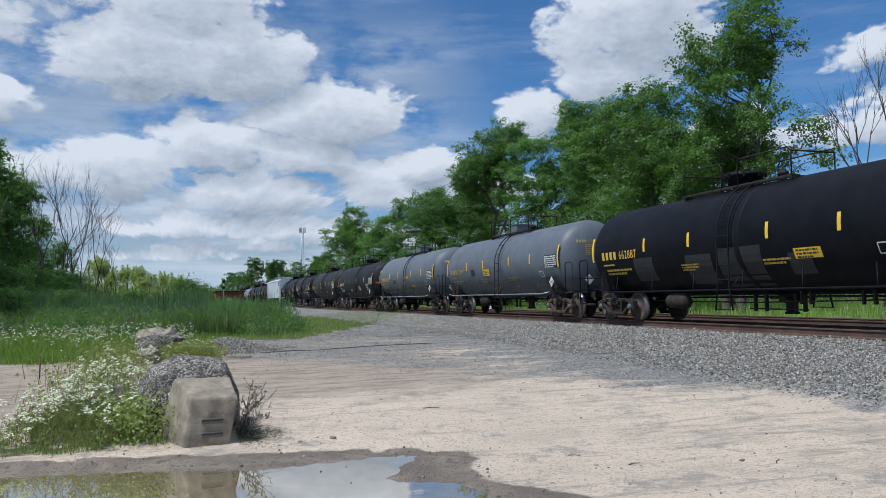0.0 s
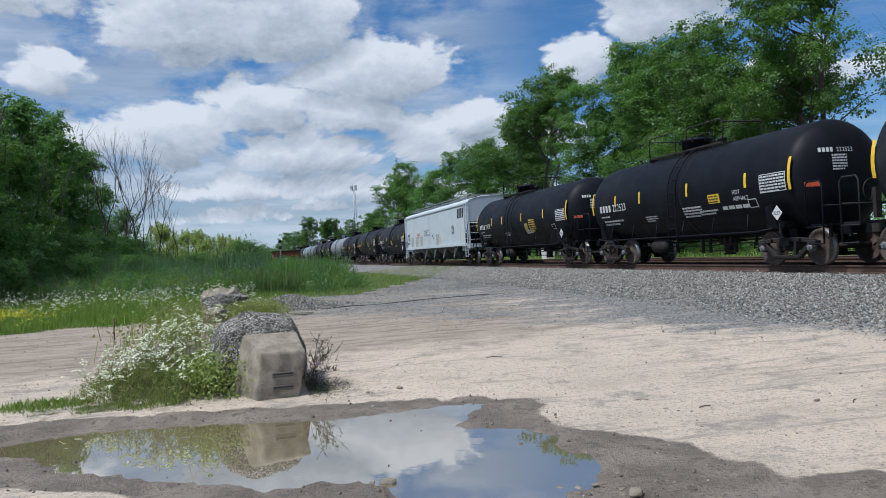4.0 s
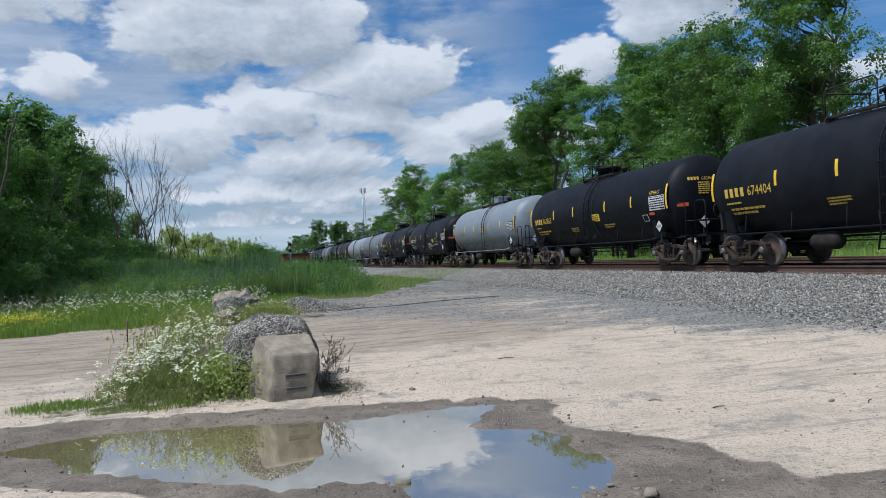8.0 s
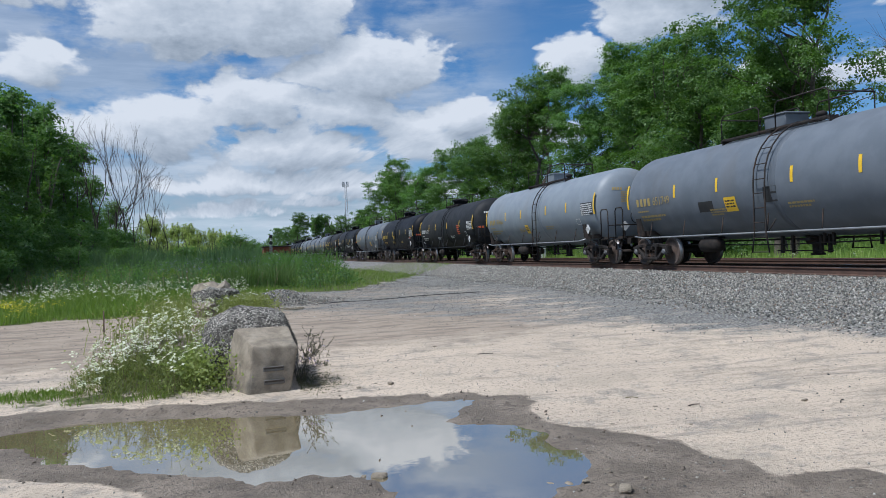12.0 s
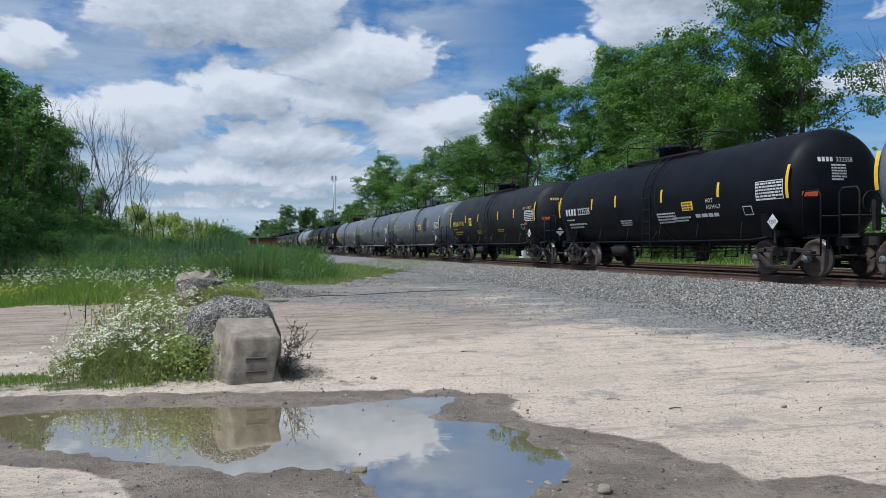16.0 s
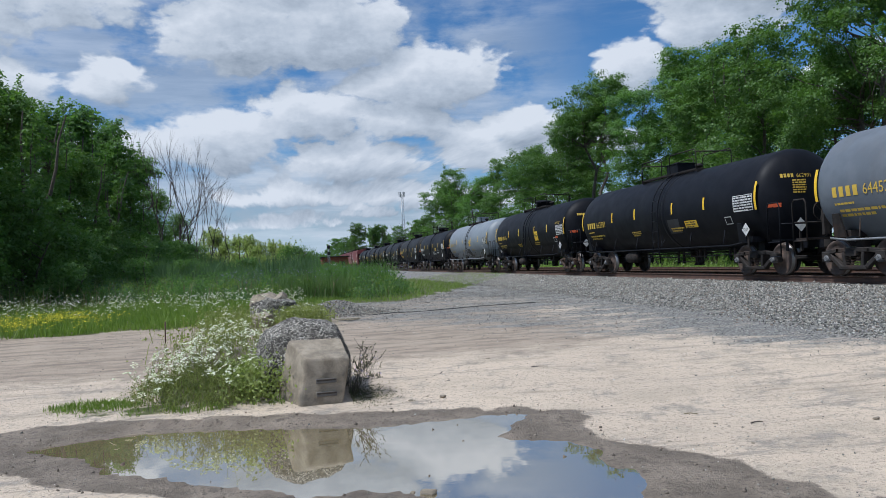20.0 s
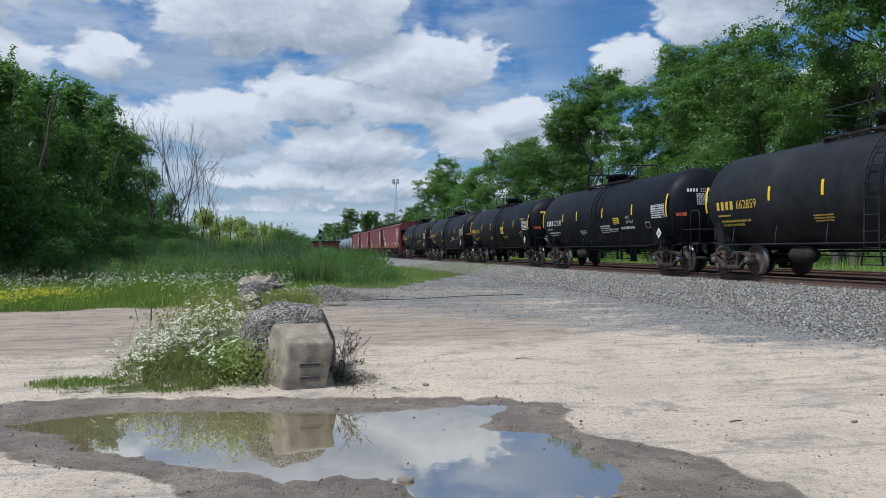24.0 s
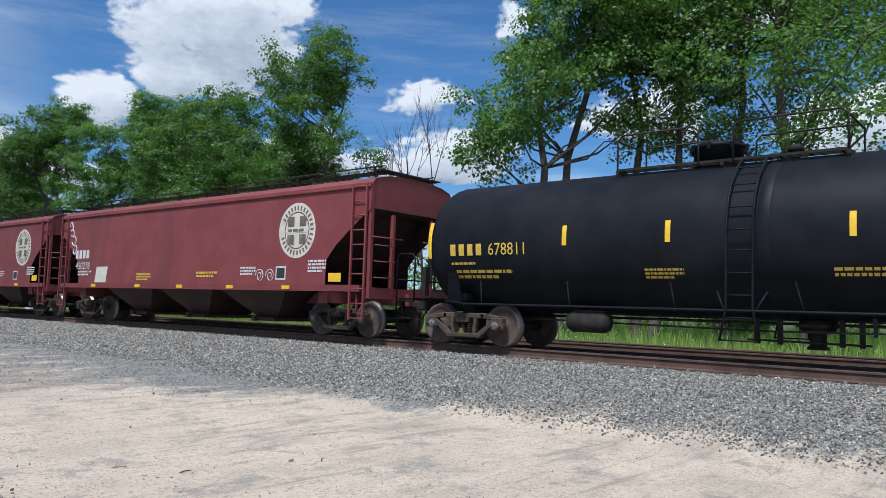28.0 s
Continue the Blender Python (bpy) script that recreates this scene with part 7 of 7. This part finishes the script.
def tree_meshes(seed, height, width, base, clusters, per, leaf, spread=1.0, airy=0.5, lobes=7, stems=1, leaders=0):
    """Trunk and crown of one tree. The crown is a set of leaf clumps on limbs, inside a lumpy envelope."""
    g = random.Random(seed)
    rs = np.random.RandomState(seed)
    bm = bmesh.new()
    trunks = []
    for s in range(stems):
        foot = Vector((g.uniform(-0.5, 0.5) * (stems > 1), g.uniform(-0.5, 0.5) * (stems > 1), -0.3))
        top = Vector((g.uniform(-1, 1) * width * 0.14 * (1 + stems * 0.6), g.uniform(-1, 1) * width * 0.14 * (1 + stems * 0.6), height * g.uniform(0.80, 0.92)))
        trunks.append(limb(bm, foot, top, height * 0.0125 + 0.04, 0.03, g, 8, 0.05, 7))
    centres = []
    for k in range(lobes):
        a = 2 * math.pi * k / lobes + g.uniform(-0.5, 0.5)
        h = base + (height - base) * g.uniform(0.15, 0.95)
        r = width * 0.5 * g.uniform(0.35, 0.75) * (1.15 - 0.75 * ((h - base) / (height - base)))
        centres.append((Vector((r * math.cos(a), r * math.sin(a), h)), width * g.uniform(0.15, 0.29)))
    centres.append((Vector((0, 0, height * 0.86)), width * 0.20))
    pts = []
    for k in range(clusters):
        c, r = centres[k % len(centres)]
        d = Vector((rs.normal(), rs.normal(), rs.normal())).normalized()
        p = c + d * r * (g.random() ** 0.45)
        p.z = min(max(p.z, base * 0.8), height)
        pts.append(p)
        tr = trunks[k % len(trunks)]
        if k % (3 if airy > 0.6 else 5) == 0:
            i = min(range(len(tr)), key=lambda q: abs(tr[q].z - (p.z - 0.28 * (p - tr[q]).length)))
            limb(bm, tr[i], p, 0.02 + 0.008 * (p - tr[i]).length, 0.008, g, 4, 0.10, 3)
    for k in range(leaders):
        # upright shoots with small leaf tufts, above the crown
        a, r = g.uniform(0, 6.283), width * g.uniform(0.0, 0.36)
        p = Vector((r * math.cos(a), r * math.sin(a), height * g.uniform(0.60, 0.78)))
        q = p + Vector((g.uniform(-0.4, 0.4), g.uniform(-0.4, 0.4), height * g.uniform(0.18, 0.34)))
        limb(bm, p, q, 0.05, 0.008, g, 4, 0.05, 3)
        for j in range(14):
            f = j / 13
            e = g.uniform(0, 6.283)
            pts.append(p.lerp(q, f) + Vector((math.cos(e), math.sin(e), 0)) * 0.85 * (1 - f) * g.random())
    trunk = mesh_of("trunk", bm, BARK)
    C = np.array([tuple(p) for p in pts])
    tuft = np.ones(len(C))
    tuft[clusters:] = 0.62 - 0.50 * (np.arange(len(C) - clusters) % 14) / 13
    count = np.where(tuft < 1, np.maximum(per * tuft * 0.7, 12), per).astype(int)
    # each clump is made of sprays: flat tufts of leaves that face outwards and up, with gaps between them
    sprays = 7
    way = rs.normal(0, 1, (len(C), sprays, 3))
    way[..., 2] = way[..., 2] * 0.8 + 0.25
    way /= np.linalg.norm(way, axis=2)[..., None]
    reach = (0.5 + 0.6 * rs.rand(len(C), sprays)) * (0.62 * tuft + 0.12)[:, None] * spread
    heart = C[:, None] + way * reach[..., None] * np.array([1, 1, 0.8])
    idx = np.repeat(np.arange(len(C)), count)
    spray = rs.randint(0, sprays, len(idx))
    size = (0.24 * (0.55 + 0.8 * rs.rand(len(C), sprays)) * (0.4 + 0.6 * tuft)[:, None] * spread)[idx, spray]
    P = heart[idx, spray] + rs.normal(0, 1, (len(idx), 3)) * size[:, None] * np.array([1, 1, 0.5])
    facing = 0.8 * way[idx, spray] + np.array([0, 0, 0.75]) + rs.normal(0, 0.42, (len(idx), 3))
    facing /= np.linalg.norm(facing, axis=1)[:, None]
    V, F = leaves(P, leaf * rs.uniform(0.7, 1.5, len(P)), seed + 5, 0.5, 0.75, facing)
    return trunk, (V, F)


KINDS = {}


def tree_kind(key, mat, **spec):
    trunk, (V, F) = tree_meshes(**spec)
    KINDS[key] = (trunk, raw_mesh("crown", V, F, mat), spec["height"])


tree_kind("cotton_a", LEAF, seed=101, height=16, width=11, base=3.0, clusters=190, per=210, leaf=0.138, spread=0.97, airy=0.5, lobes=9, leaders=4)
tree_kind("cotton_b", LEAF, seed=102, height=17, width=9.5, base=4.0, clusters=170, per=220, leaf=0.132, spread=0.87, airy=0.7, lobes=8, stems=2, leaders=4)
tree_kind("cotton_c", LEAF, seed=103, height=15, width=12, base=2.5, clusters=200, per=210, leaf=0.140, spread=1.01, airy=0.5, lobes=10, leaders=4)
tree_kind("open_tree", LEAF, seed=104, height=16, width=11.5, base=4.2, clusters=160, per=290, leaf=0.122, spread=0.98, airy=0.9, lobes=7, stems=2)
tree_kind("maple", LEAF_DK, seed=105, height=15, width=13, base=2.5, clusters=240, per=188, leaf=0.155, spread=1.06, airy=0.4, lobes=11)
tree_kind("thicket_a", LEAF_DK, seed=106, height=12.5, width=7, base=0.6, clusters=150, per=138, leaf=0.150, spread=0.87, airy=0.4, lobes=9, stems=2, leaders=6)
tree_kind("thicket_b", LEAF_DK, seed=107, height=13.5, width=6, base=0.8, clusters=140, per=138, leaf=0.150, spread=0.78, airy=0.6, lobes=9, leaders=6)
tree_kind("thicket_c", LEAF, seed=108, height=10, width=7.5, base=0.4, clusters=150, per=132, leaf=0.146, spread=0.92, airy=0.4, lobes=9, stems=3, leaders=6)
tree_kind("high_maple", LEAF, seed=112, height=17, width=13, base=6.0, clusters=240, per=125, leaf=0.122, spread=1.15, airy=0.8, lobes=12)
tree_kind("shrub", LEAF_DK, seed=109, height=4.0, width=5.0, base=0.2, clusters=95, per=96, leaf=0.12, spread=0.85, airy=0.3, lobes=6, stems=3)
tree_kind("sapling", LEAF_YL, seed=110, height=6.0, width=3.4, base=0.3, clusters=70, per=60, leaf=0.12, spread=0.62, airy=0.7, lobes=8, stems=3, leaders=12)
tree_kind("spire", LEAF_DK, seed=111, height=14, width=5.0, base=1.5, clusters=110, per=102, leaf=0.181, spread=0.69, airy=0.7, lobes=10, leaders=7)


def plant(key, x, y, height, turn, name="tree", label="broad-leaved tree in full summer leaf", group="", category="tree", wide=1.0):
    trunk, crown, full = KINDS[key]
    s = height / full
    t = thing(name, label, category, group, at=Matrix.LocRotScale((x, y, gz(x, y) - 0.1), Euler((0, 0, radians(turn))), (s * wide, s * wide, s)))
    part("trunk", trunk, None, t, "rough grey-brown trunk and limbs")
    part("crown", crown, None, t, "leafy green crown")
    return t


EAST = "trees behind the tracks"
for key, x, y, h, turn in (("high_maple", 26.5, 6.6, 17.0, 20), ("high_maple", 29.5, 10.4, 17.5, 200), 
                           ("cotton_b", 28.5, 34.0, 11.5, 10), ("cotton_c", 26.8, 38.0, 13.4, 100), ("cotton_a", 27.5, 43.5, 14.6, 190), ("cotton_b", 28.5, 13.2, 17.0, 140),
                           ("cotton_b", 28.0, 47.8, 15.4, 300), ("maple", 30.0, 57.0, 14.0, 40), ("cotton_b", 27.0, 64.5, 17.3, 130), ("cotton_c", 28.0, 73.0, 15.0, 220), ("maple", 27.5, 84.0, 13.5, 320),
                           ("cotton_a", 28.0, 96.0, 14.5, 70), ("maple", 27.0, 106.0, 12.5, 160), ("cotton_c", 26.5, 126.0, 16.5, 250), ("cotton_b", 29.0, 137.0, 15.5, 30),
                           ("maple", 34.0, 48.0, 13.0, 15), ("cotton_c", 36.0, 62.0, 15.0, 75), ("maple", 36.0, 90.0, 14.0, 135), ("maple", 36.0, 2.0, 15.0, 190), ("cotton_a", 38.0, -6.0, 15.0, 20)):
    plant(key, x, y, h, turn, label="tall broad-leaved tree standing behind the tracks", group=EAST)
plant("open_tree", 26.3, 31.8, 16.4, 60, label="tall broad-leaved tree with an open crown", group=EAST, wide=0.88)
plant("open_tree", 25.6, 15.6, 19.5, 80, label="tall broad-leaved tree with an open crown", group=EAST, wide=0.80)
for i, (x, y, h) in enumerate(((25.0, 35.5, 4.5), (25.5, 42, 5.0), (25.2, 48, 4.2), (25.0, 57, 5.0), (25.8, 68, 5.0), (25.5, 79, 5.5), (25.6, 91, 5.0), (27.0, 115, 6.0), (31, 10, 4.5), (25.5, 102, 5.5))):
    plant("shrub", x, y, h, i * 57, "shrub", "dense green shrub at the foot of the trees", "shrubs behind the tracks", "shrub")
for i, (x, y, h, key) in enumerate(((30, 170, 12, "cotton_a"), (24.5, 178, 10, "cotton_c"), (33, 200, 12, "maple"), (26, 212, 9, "thicket_c"), (38, 235, 12, "maple"), (30, 250, 10, "thicket_c"), (40, 190, 13, "cotton_c"), (17.5, 208, 12.5, "cotton_a"), (21.0, 200, 11.5, "spire"), (23.5, 205, 12.0, "spire"), (22.0, 214, 11.5, "thicket_b"), (15.6, 236, 9.5, "cotton_c"), (14.4, 262, 10.0, "maple"), (12.6, 280, 8.5, "cotton_a"), (18.5, 246, 10.5, "cotton_c"))):
    plant(key, x, y, h, i * 71, label="distant tree along the railway", group="distant trees")


def far_woods(name, label, x0, x1, y0, y1, h, n, seed, mat, size):
    """A belt of far trees as one mass of leaf clumps with an uneven top."""
    r = np.random.RandomState(seed)
    X, Y = r.uniform(x0, x1, n), r.uniform(y0, y1, n)
    top = h * (0.62 + 0.28 * waves(X, Y, seed, h * 2.2) * 0.6 + 0.2 * r.rand(n))
    idx = np.repeat(np.arange(n), 90)
    o = r.normal(0, 1, (len(idx), 3)) * h * np.array([0.11, 0.11, 0.07])
    P = np.stack([X[idx], Y[idx], np.maximum(top, 1.0)[idx] * r.rand(len(idx)) ** 0.6], 1) + o
    P[:, 2] = np.maximum(P[:, 2], 0.1)
    V, F = leaves(P, size * r.uniform(0.6, 1.4, len(P)), seed + 1)
    thing(name, label, "woods", kind="stuff", data=raw_mesh(name, V, F, mat))


far_woods("far_woods", "distant dark belt of woods at the horizon", -60, 20, 400, 460, 10, 260, 91, LEAF_DK, 0.9)
far_woods("far_woods", "distant green scrub beyond the clearing", -40, 1, 135, 180, 6, 260, 92, LEAF_YL, 0.4)
far_woods("far_woods", "distant woods behind the trackside trees", 42, 90, 60, 260, 13, 420, 93, LEAF_DK, 0.6)
far_woods("far_scrub", "low green scrub beyond the trackside grass", 42, 62, -40, 62, 3.2, 330, 94, LEAF, 0.3)
WEST = "thicket of trees beside the lot"
for key, x, y, h, turn in (("thicket_b", -15.5, 30.5, 13.0, 30), ("thicket_a", -13.8, 34.5, 11.5, 110), ("thicket_c", -12.6, 38.0, 9.5, 190), ("spire", -15.5, 39.0, 12.8, 10), ("thicket_a", -13.8, 43.5, 11.0, 280), ("thicket_b", -16.5, 46.5, 13.0, 70),
                           ("spire", -14.4, 51.0, 11.8, 150), ("thicket_c", -12.4, 49.0, 8.5, 230), ("spire", -14.6, 57.5, 13.6, 310), ("thicket_a", -13.2, 62.0, 12.0, 40), ("thicket_c", -12.2, 58.0, 8.0, 120), ("spire", -15.0, 67.0, 14.0, 200),
                           ("thicket_b", -13.6, 73.0, 12.5, 330), ("thicket_a", -13.4, 81.0, 10.0, 60), ("thicket_c", -12.8, 89.0, 7.5, 140), ("thicket_a", -18.5, 36.0, 14.5, 220), ("thicket_b", -20.0, 27.0, 15.0, 300), ("thicket_a", -20.0, 52.0, 14.0, 15), ("thicket_a", -19.0, 65.0, 14.0, 95), ("thicket_a", -21.0, 80.0, 13.0, 175)):
    plant(key, x, y, h, turn, label="dark green tree in a dense thicket", group=WEST)
for i, (x, y, h) in enumerate(((-12.8, 31.5, 3.6), (-11.6, 36.0, 3.2), (-11.2, 41.5, 3.4), (-11.2, 46, 3.0), (-10.6, 53, 3.4), (-10.8, 60, 3.2), (-10.5, 67, 3.6), (-10.6, 75, 3.8), (-10.4, 84, 4.0), (-6.0, 47, 1.9), (-9.0, 33.5, 1.8), (-3.5, 58, 2.0), (-7.5, 40, 1.9), (-15.5, 27.0, 3.5))):
    plant("shrub", x, y, h, i * 83, "shrub", "dense dark green shrub before the thicket", "shrubs beside the lot", "shrub")
for i, (x, y, h) in enumerate(((-10.5, 104, 6.5), (-8.5, 112, 6.0), (-6.5, 118, 6.2), (-4.6, 112, 5.0), (-3.0, 122, 5.6), (-1.4, 116, 4.6), (-12, 120, 7.5), (-8, 128, 6.5), (-1.5, 135, 5.5), (-5, 99, 4.2), (-8.2, 96, 4.6))):
    plant("sapling", x, y, h, i * 47, label="pale green sapling in a sunlit clearing", group="saplings in the clearing")
plant("shrub", 0.3, 92, 3.6, 10, "shrub", "rounded dark green bush", "", "shrub")
plant("shrub", 1.4, 97, 3.0, 100, "shrub", "rounded dark green bush", "", "shrub")


def bare_tree(x, y, height, seed, label, mat=TWIG, depth=5, spread=0.5):
    """A dead tree: limbs that fork again and again down to thin twigs."""
    g = random.Random(seed)
    bm = bmesh.new()

    def grow(p, d, length, r, level):
        q = p + d * length
        bm_tube(bm, [p, p.lerp(q, 0.5) + Vector((g.uniform(-1, 1), g.uniform(-1, 1), 0)) * length * 0.05, q], r, 5 if level > 2 else 3, r * 0.62, caps=False)
        if level == 0:
            return
        for _ in range(g.choice((2, 3, 3)) if level > 1 else 3):
            e = (d + Vector((g.uniform(-1, 1), g.uniform(-1, 1), g.uniform(-0.15, 0.7))) * spread).normalized()
            grow(p.lerp(q, g.uniform(0.55, 1.0)), e, length * g.uniform(0.55, 0.82), r * 0.58, level - 1)

    grow(Vector((0, 0, -0.2)), Vector((g.uniform(-0.08, 0.08), g.uniform(-0.08, 0.08), 1)).normalized(), height * 0.36, 0.0045 * height + 0.02, depth)
    t = thing("bare_tree", label, "tree", "bare trees", at=(x, y, gz(x, y)))
    part("bare_crown", bm, mat, t)
    return t


bare_tree(27.5, 24.2, 14.5, 7, "leafless dead tree among green trees", depth=5, spread=0.42)
for i, (x, y, h) in enumerate(((-10.9, 76, 16.5), (-10.0, 79, 17.5), (-8.6, 84, 13.0), (-11.6, 70, 15.0), (-7.2, 88, 9.0), (-9.3, 78, 12.0), (-12.0, 64, 14.5))):
    bare_tree(x, y, h, 20 + i, "leafless grey tree at the end of the thicket", depth=5, spread=0.46)
for i, (x, y, h) in enumerate(((31.0, 165, 13), (34.0, 172, 12), (25.5, 178, 13.5), (27.0, 184, 12.5), (24.2, 186, 12))):
    bare_tree(x, y, h, 40 + i, "leafless grey tree in the distance", TWIG, 5, 0.45)
for i, (x, y, h) in enumerate(((-11.8, 37.2, 7.0), (-13.2, 32.0, 11.0))):
    bare_tree(x, y, h, 60 + i, "thin pale birch stem before the thicket", BARK_PALE, 3, 0.3)


# ---- far things ----
def build_shed():
    """Low red building beside the line."""
    shed = thing("red_shed", "low red-painted lineside building with a flat roof", "building", at=pose(6.2, 118, gz(6.2, 118) - 0.1))
    bm = bmesh.new()
    bm_box(bm, (0, 4, 1.25), (4.0, 8, 2.7))
    part("wall", bm, BRICKRED, shed)
    bm = bmesh.new()
    bm_box(bm, (0, 4, 2.68), (4.4, 8.5, 0.18))
    bevel(bm, 0.03)
    part("roof", bm, STEEL, shed)
    for x, w, h, z, nm, mat in ((-0.2, 0.9, 1.5, 0.9, "door", LETTER_W), (1.2, 0.6, 0.6, 1.6, "window", LETTER_DK), (-1.4, 0.6, 0.6, 1.6, "window", LETTER_DK)):
        bm = bmesh.new()
        bm_box(bm, (0, 0, 0), (w, 0.06, h))
        bevel(bm, 0.01)
        o = part(nm, bm, mat, shed, at=(x, -0.02, z))
        bm = bmesh.new()
        for s in (-1, 1):
            bm_box(bm, (s * (w / 2 + 0.04), 0, 0), (0.08, 0.09, h + 0.16))
            bm_box(bm, (0, 0, s * (h / 2 + 0.04)), (w, 0.09, 0.08))
        part(nm + "_frame", bm, BRICKRED, o)


def build_signal():
    sig = thing("railway_signal", "black railway signal on a steel mast", "signal", at=pose(4.9, 110, gz(4.9, 110)))
    bm = bmesh.new()
    bm_tube(bm, [(0, 0, 0), (0, 0, 4.3)], 0.07, 8)
    part("mast", bm, GALV, sig)
    for z in (3.9, 3.0):
        bm = bmesh.new()
        bm_lathe(bm, [(0.24, -0.03), (0.24, 0.03)], "y", 18)
        bm_box(bm, (0, 0.15, 0), (0.3, 0.25, 0.5))
        hd = part("signal_head", bm, LETTER_DK, sig, at=(0, -0.1, z))
        bm = bmesh.new()
        bm_lathe(bm, [(0.09, 0.0), (0.10, -0.18)], "y", 12)
        part("hood", bm, LETTER_DK, hd, at=(0, -0.03, 0.05))
    bm = bmesh.new()
    for x in (-0.2, 0.2):
        bm_tube(bm, [(x, 0.25, 0), (x, 0.25, 4.0)], 0.02, 4)
    for k in range(12):
        bm_tube(bm, [(-0.2, 0.25, 0.3 * k + 0.3), (0.2, 0.25, 0.3 * k + 0.3)], 0.014, 4)
    part("ladder", bm, GALV, sig)


def build_tower():
    mast = thing("cell_tower", "slim grey mobile-phone mast with antenna panels", "antenna mast", at=pose(35.8, 250, 0))
    bm = bmesh.new()
    for k in range(3):
        a = 2 * math.pi * k / 3
        bm_tube(bm, [(0.75 * math.cos(a), 0.75 * math.sin(a), 0), (0.35 * math.cos(a), 0.35 * math.sin(a), 24.5)], 0.09, 5)
    for i in range(16):
        z = 1.5 * i
        for k in range(3):
            a, b = 2 * math.pi * k / 3, 2 * math.pi * (k + 1) / 3
            r0, r1 = 0.75 - 0.4 * z / 24.5, 0.75 - 0.4 * (z + 1.5) / 24.5
            bm_tube(bm, [(r0 * math.cos(a), r0 * math.sin(a), z), (r1 * math.cos(b), r1 * math.sin(b), z + 1.5)], 0.035, 4)
    part("lattice", bm, GALV, mast)
    for z, r in ((24.2, 0.95),):
        for k in range(6):
            a = 2 * math.pi * k / 6
            bm = bmesh.new()
            bm_box(bm, (0, 0, 0), (0.20, 0.14, 1.7))
            bm_tube(bm, [(0, 0, 0), (-r * math.cos(a), -r * math.sin(a), -0.3)], 0.04, 4)
            part("antenna_panel", bm, GALV, mast, at=pose(r * math.cos(a), r * math.sin(a), z))


def build_cabinet():
    cab = thing("equipment_cabinet", "white metal equipment cabinet beside the tracks", "cabinet", at=pose(22.4, 54, gz(22.4, 54)))
    bm = bmesh.new()
    bm_box(bm, (0, 0, 0.6), (0.8, 0.8, 1.2))
    bevel(bm, 0.03)
    part("body", bm, LETTER_W, cab)
    bm = bmesh.new()
    bm_box(bm, (0, -0.42, 0.62), (0.66, 0.03, 1.0))
    part("door", bm, LETTER_W, cab)
    bm = bmesh.new()
    bm_box(bm, (0, 0, 1.23), (0.92, 0.92, 0.06))
    part("roof", bm, GALV, cab)


build_shed()
build_signal()
build_tower()
build_cabinet()


# ---- ties, last: single pieces near the camera, the rest joined ----
def tie_boxes(bm):
    bm_box(bm, (0, 0, 0), (2.6, 0.22, 0.16))
    bevel(bm, 0.012)


tie_mesh = shared("tie", "tie", TIE, tie_boxes)
TIE_TOP = RAIL_Z - 0.186
g_tie = random.Random(77)
for k in range(300):
    part("tie", tie_mesh, None, track_near, at=pose(TRACK_X + g_tie.uniform(-0.04, 0.04), -15 + 0.5 * k, TIE_TOP - 0.08, 0, 0, g_tie.uniform(-0.8, 0.8)))
for cx, parent, y0, y1 in ((TRACK_X, track_near, 135, 330), (TRACK2_X, track_far, -15, 330)):
    bm = bmesh.new()
    y = y0
    while y < y1:
        bm_box(bm, (cx + g_tie.uniform(-0.04, 0.04), y, TIE_TOP - 0.08), (2.6, 0.22, 0.16))
        y += 0.5
    tagged(part("far_ties", bm, TIE, parent), kind="stuff")


def motions():
    """Rolls every car along the near track, and turns all wheel sets at the same speed."""
    for car, ref in TRAIN:
        walk(car, [(t, pose(TRACK_X, train_place(ref, t), RAIL_Z)) for t in range(0, 29, 2)])
    first = WHEEL_SETS[0]
    start = train_place(0, 0)
    rows = []
    for f in range(0, 28 * FPS + 1):
        t = f / FPS
        # rolling towards -y turns the wheel about +x by +travel / radius
        rows.append((t, pose(0, 0, 0, math.degrees((start - train_place(0, t)) / 0.457) % 360.0)))
    walk(first, rows)
    act, slot = first.animation_data.action, first.animation_data.action_slot
    for ws in WHEEL_SETS[1:]:
        ws.rotation_mode = "QUATERNION"
        ws.animation_data_create()
        ws.animation_data.action = act
        ws.animation_data.action_slot = slot


motions()
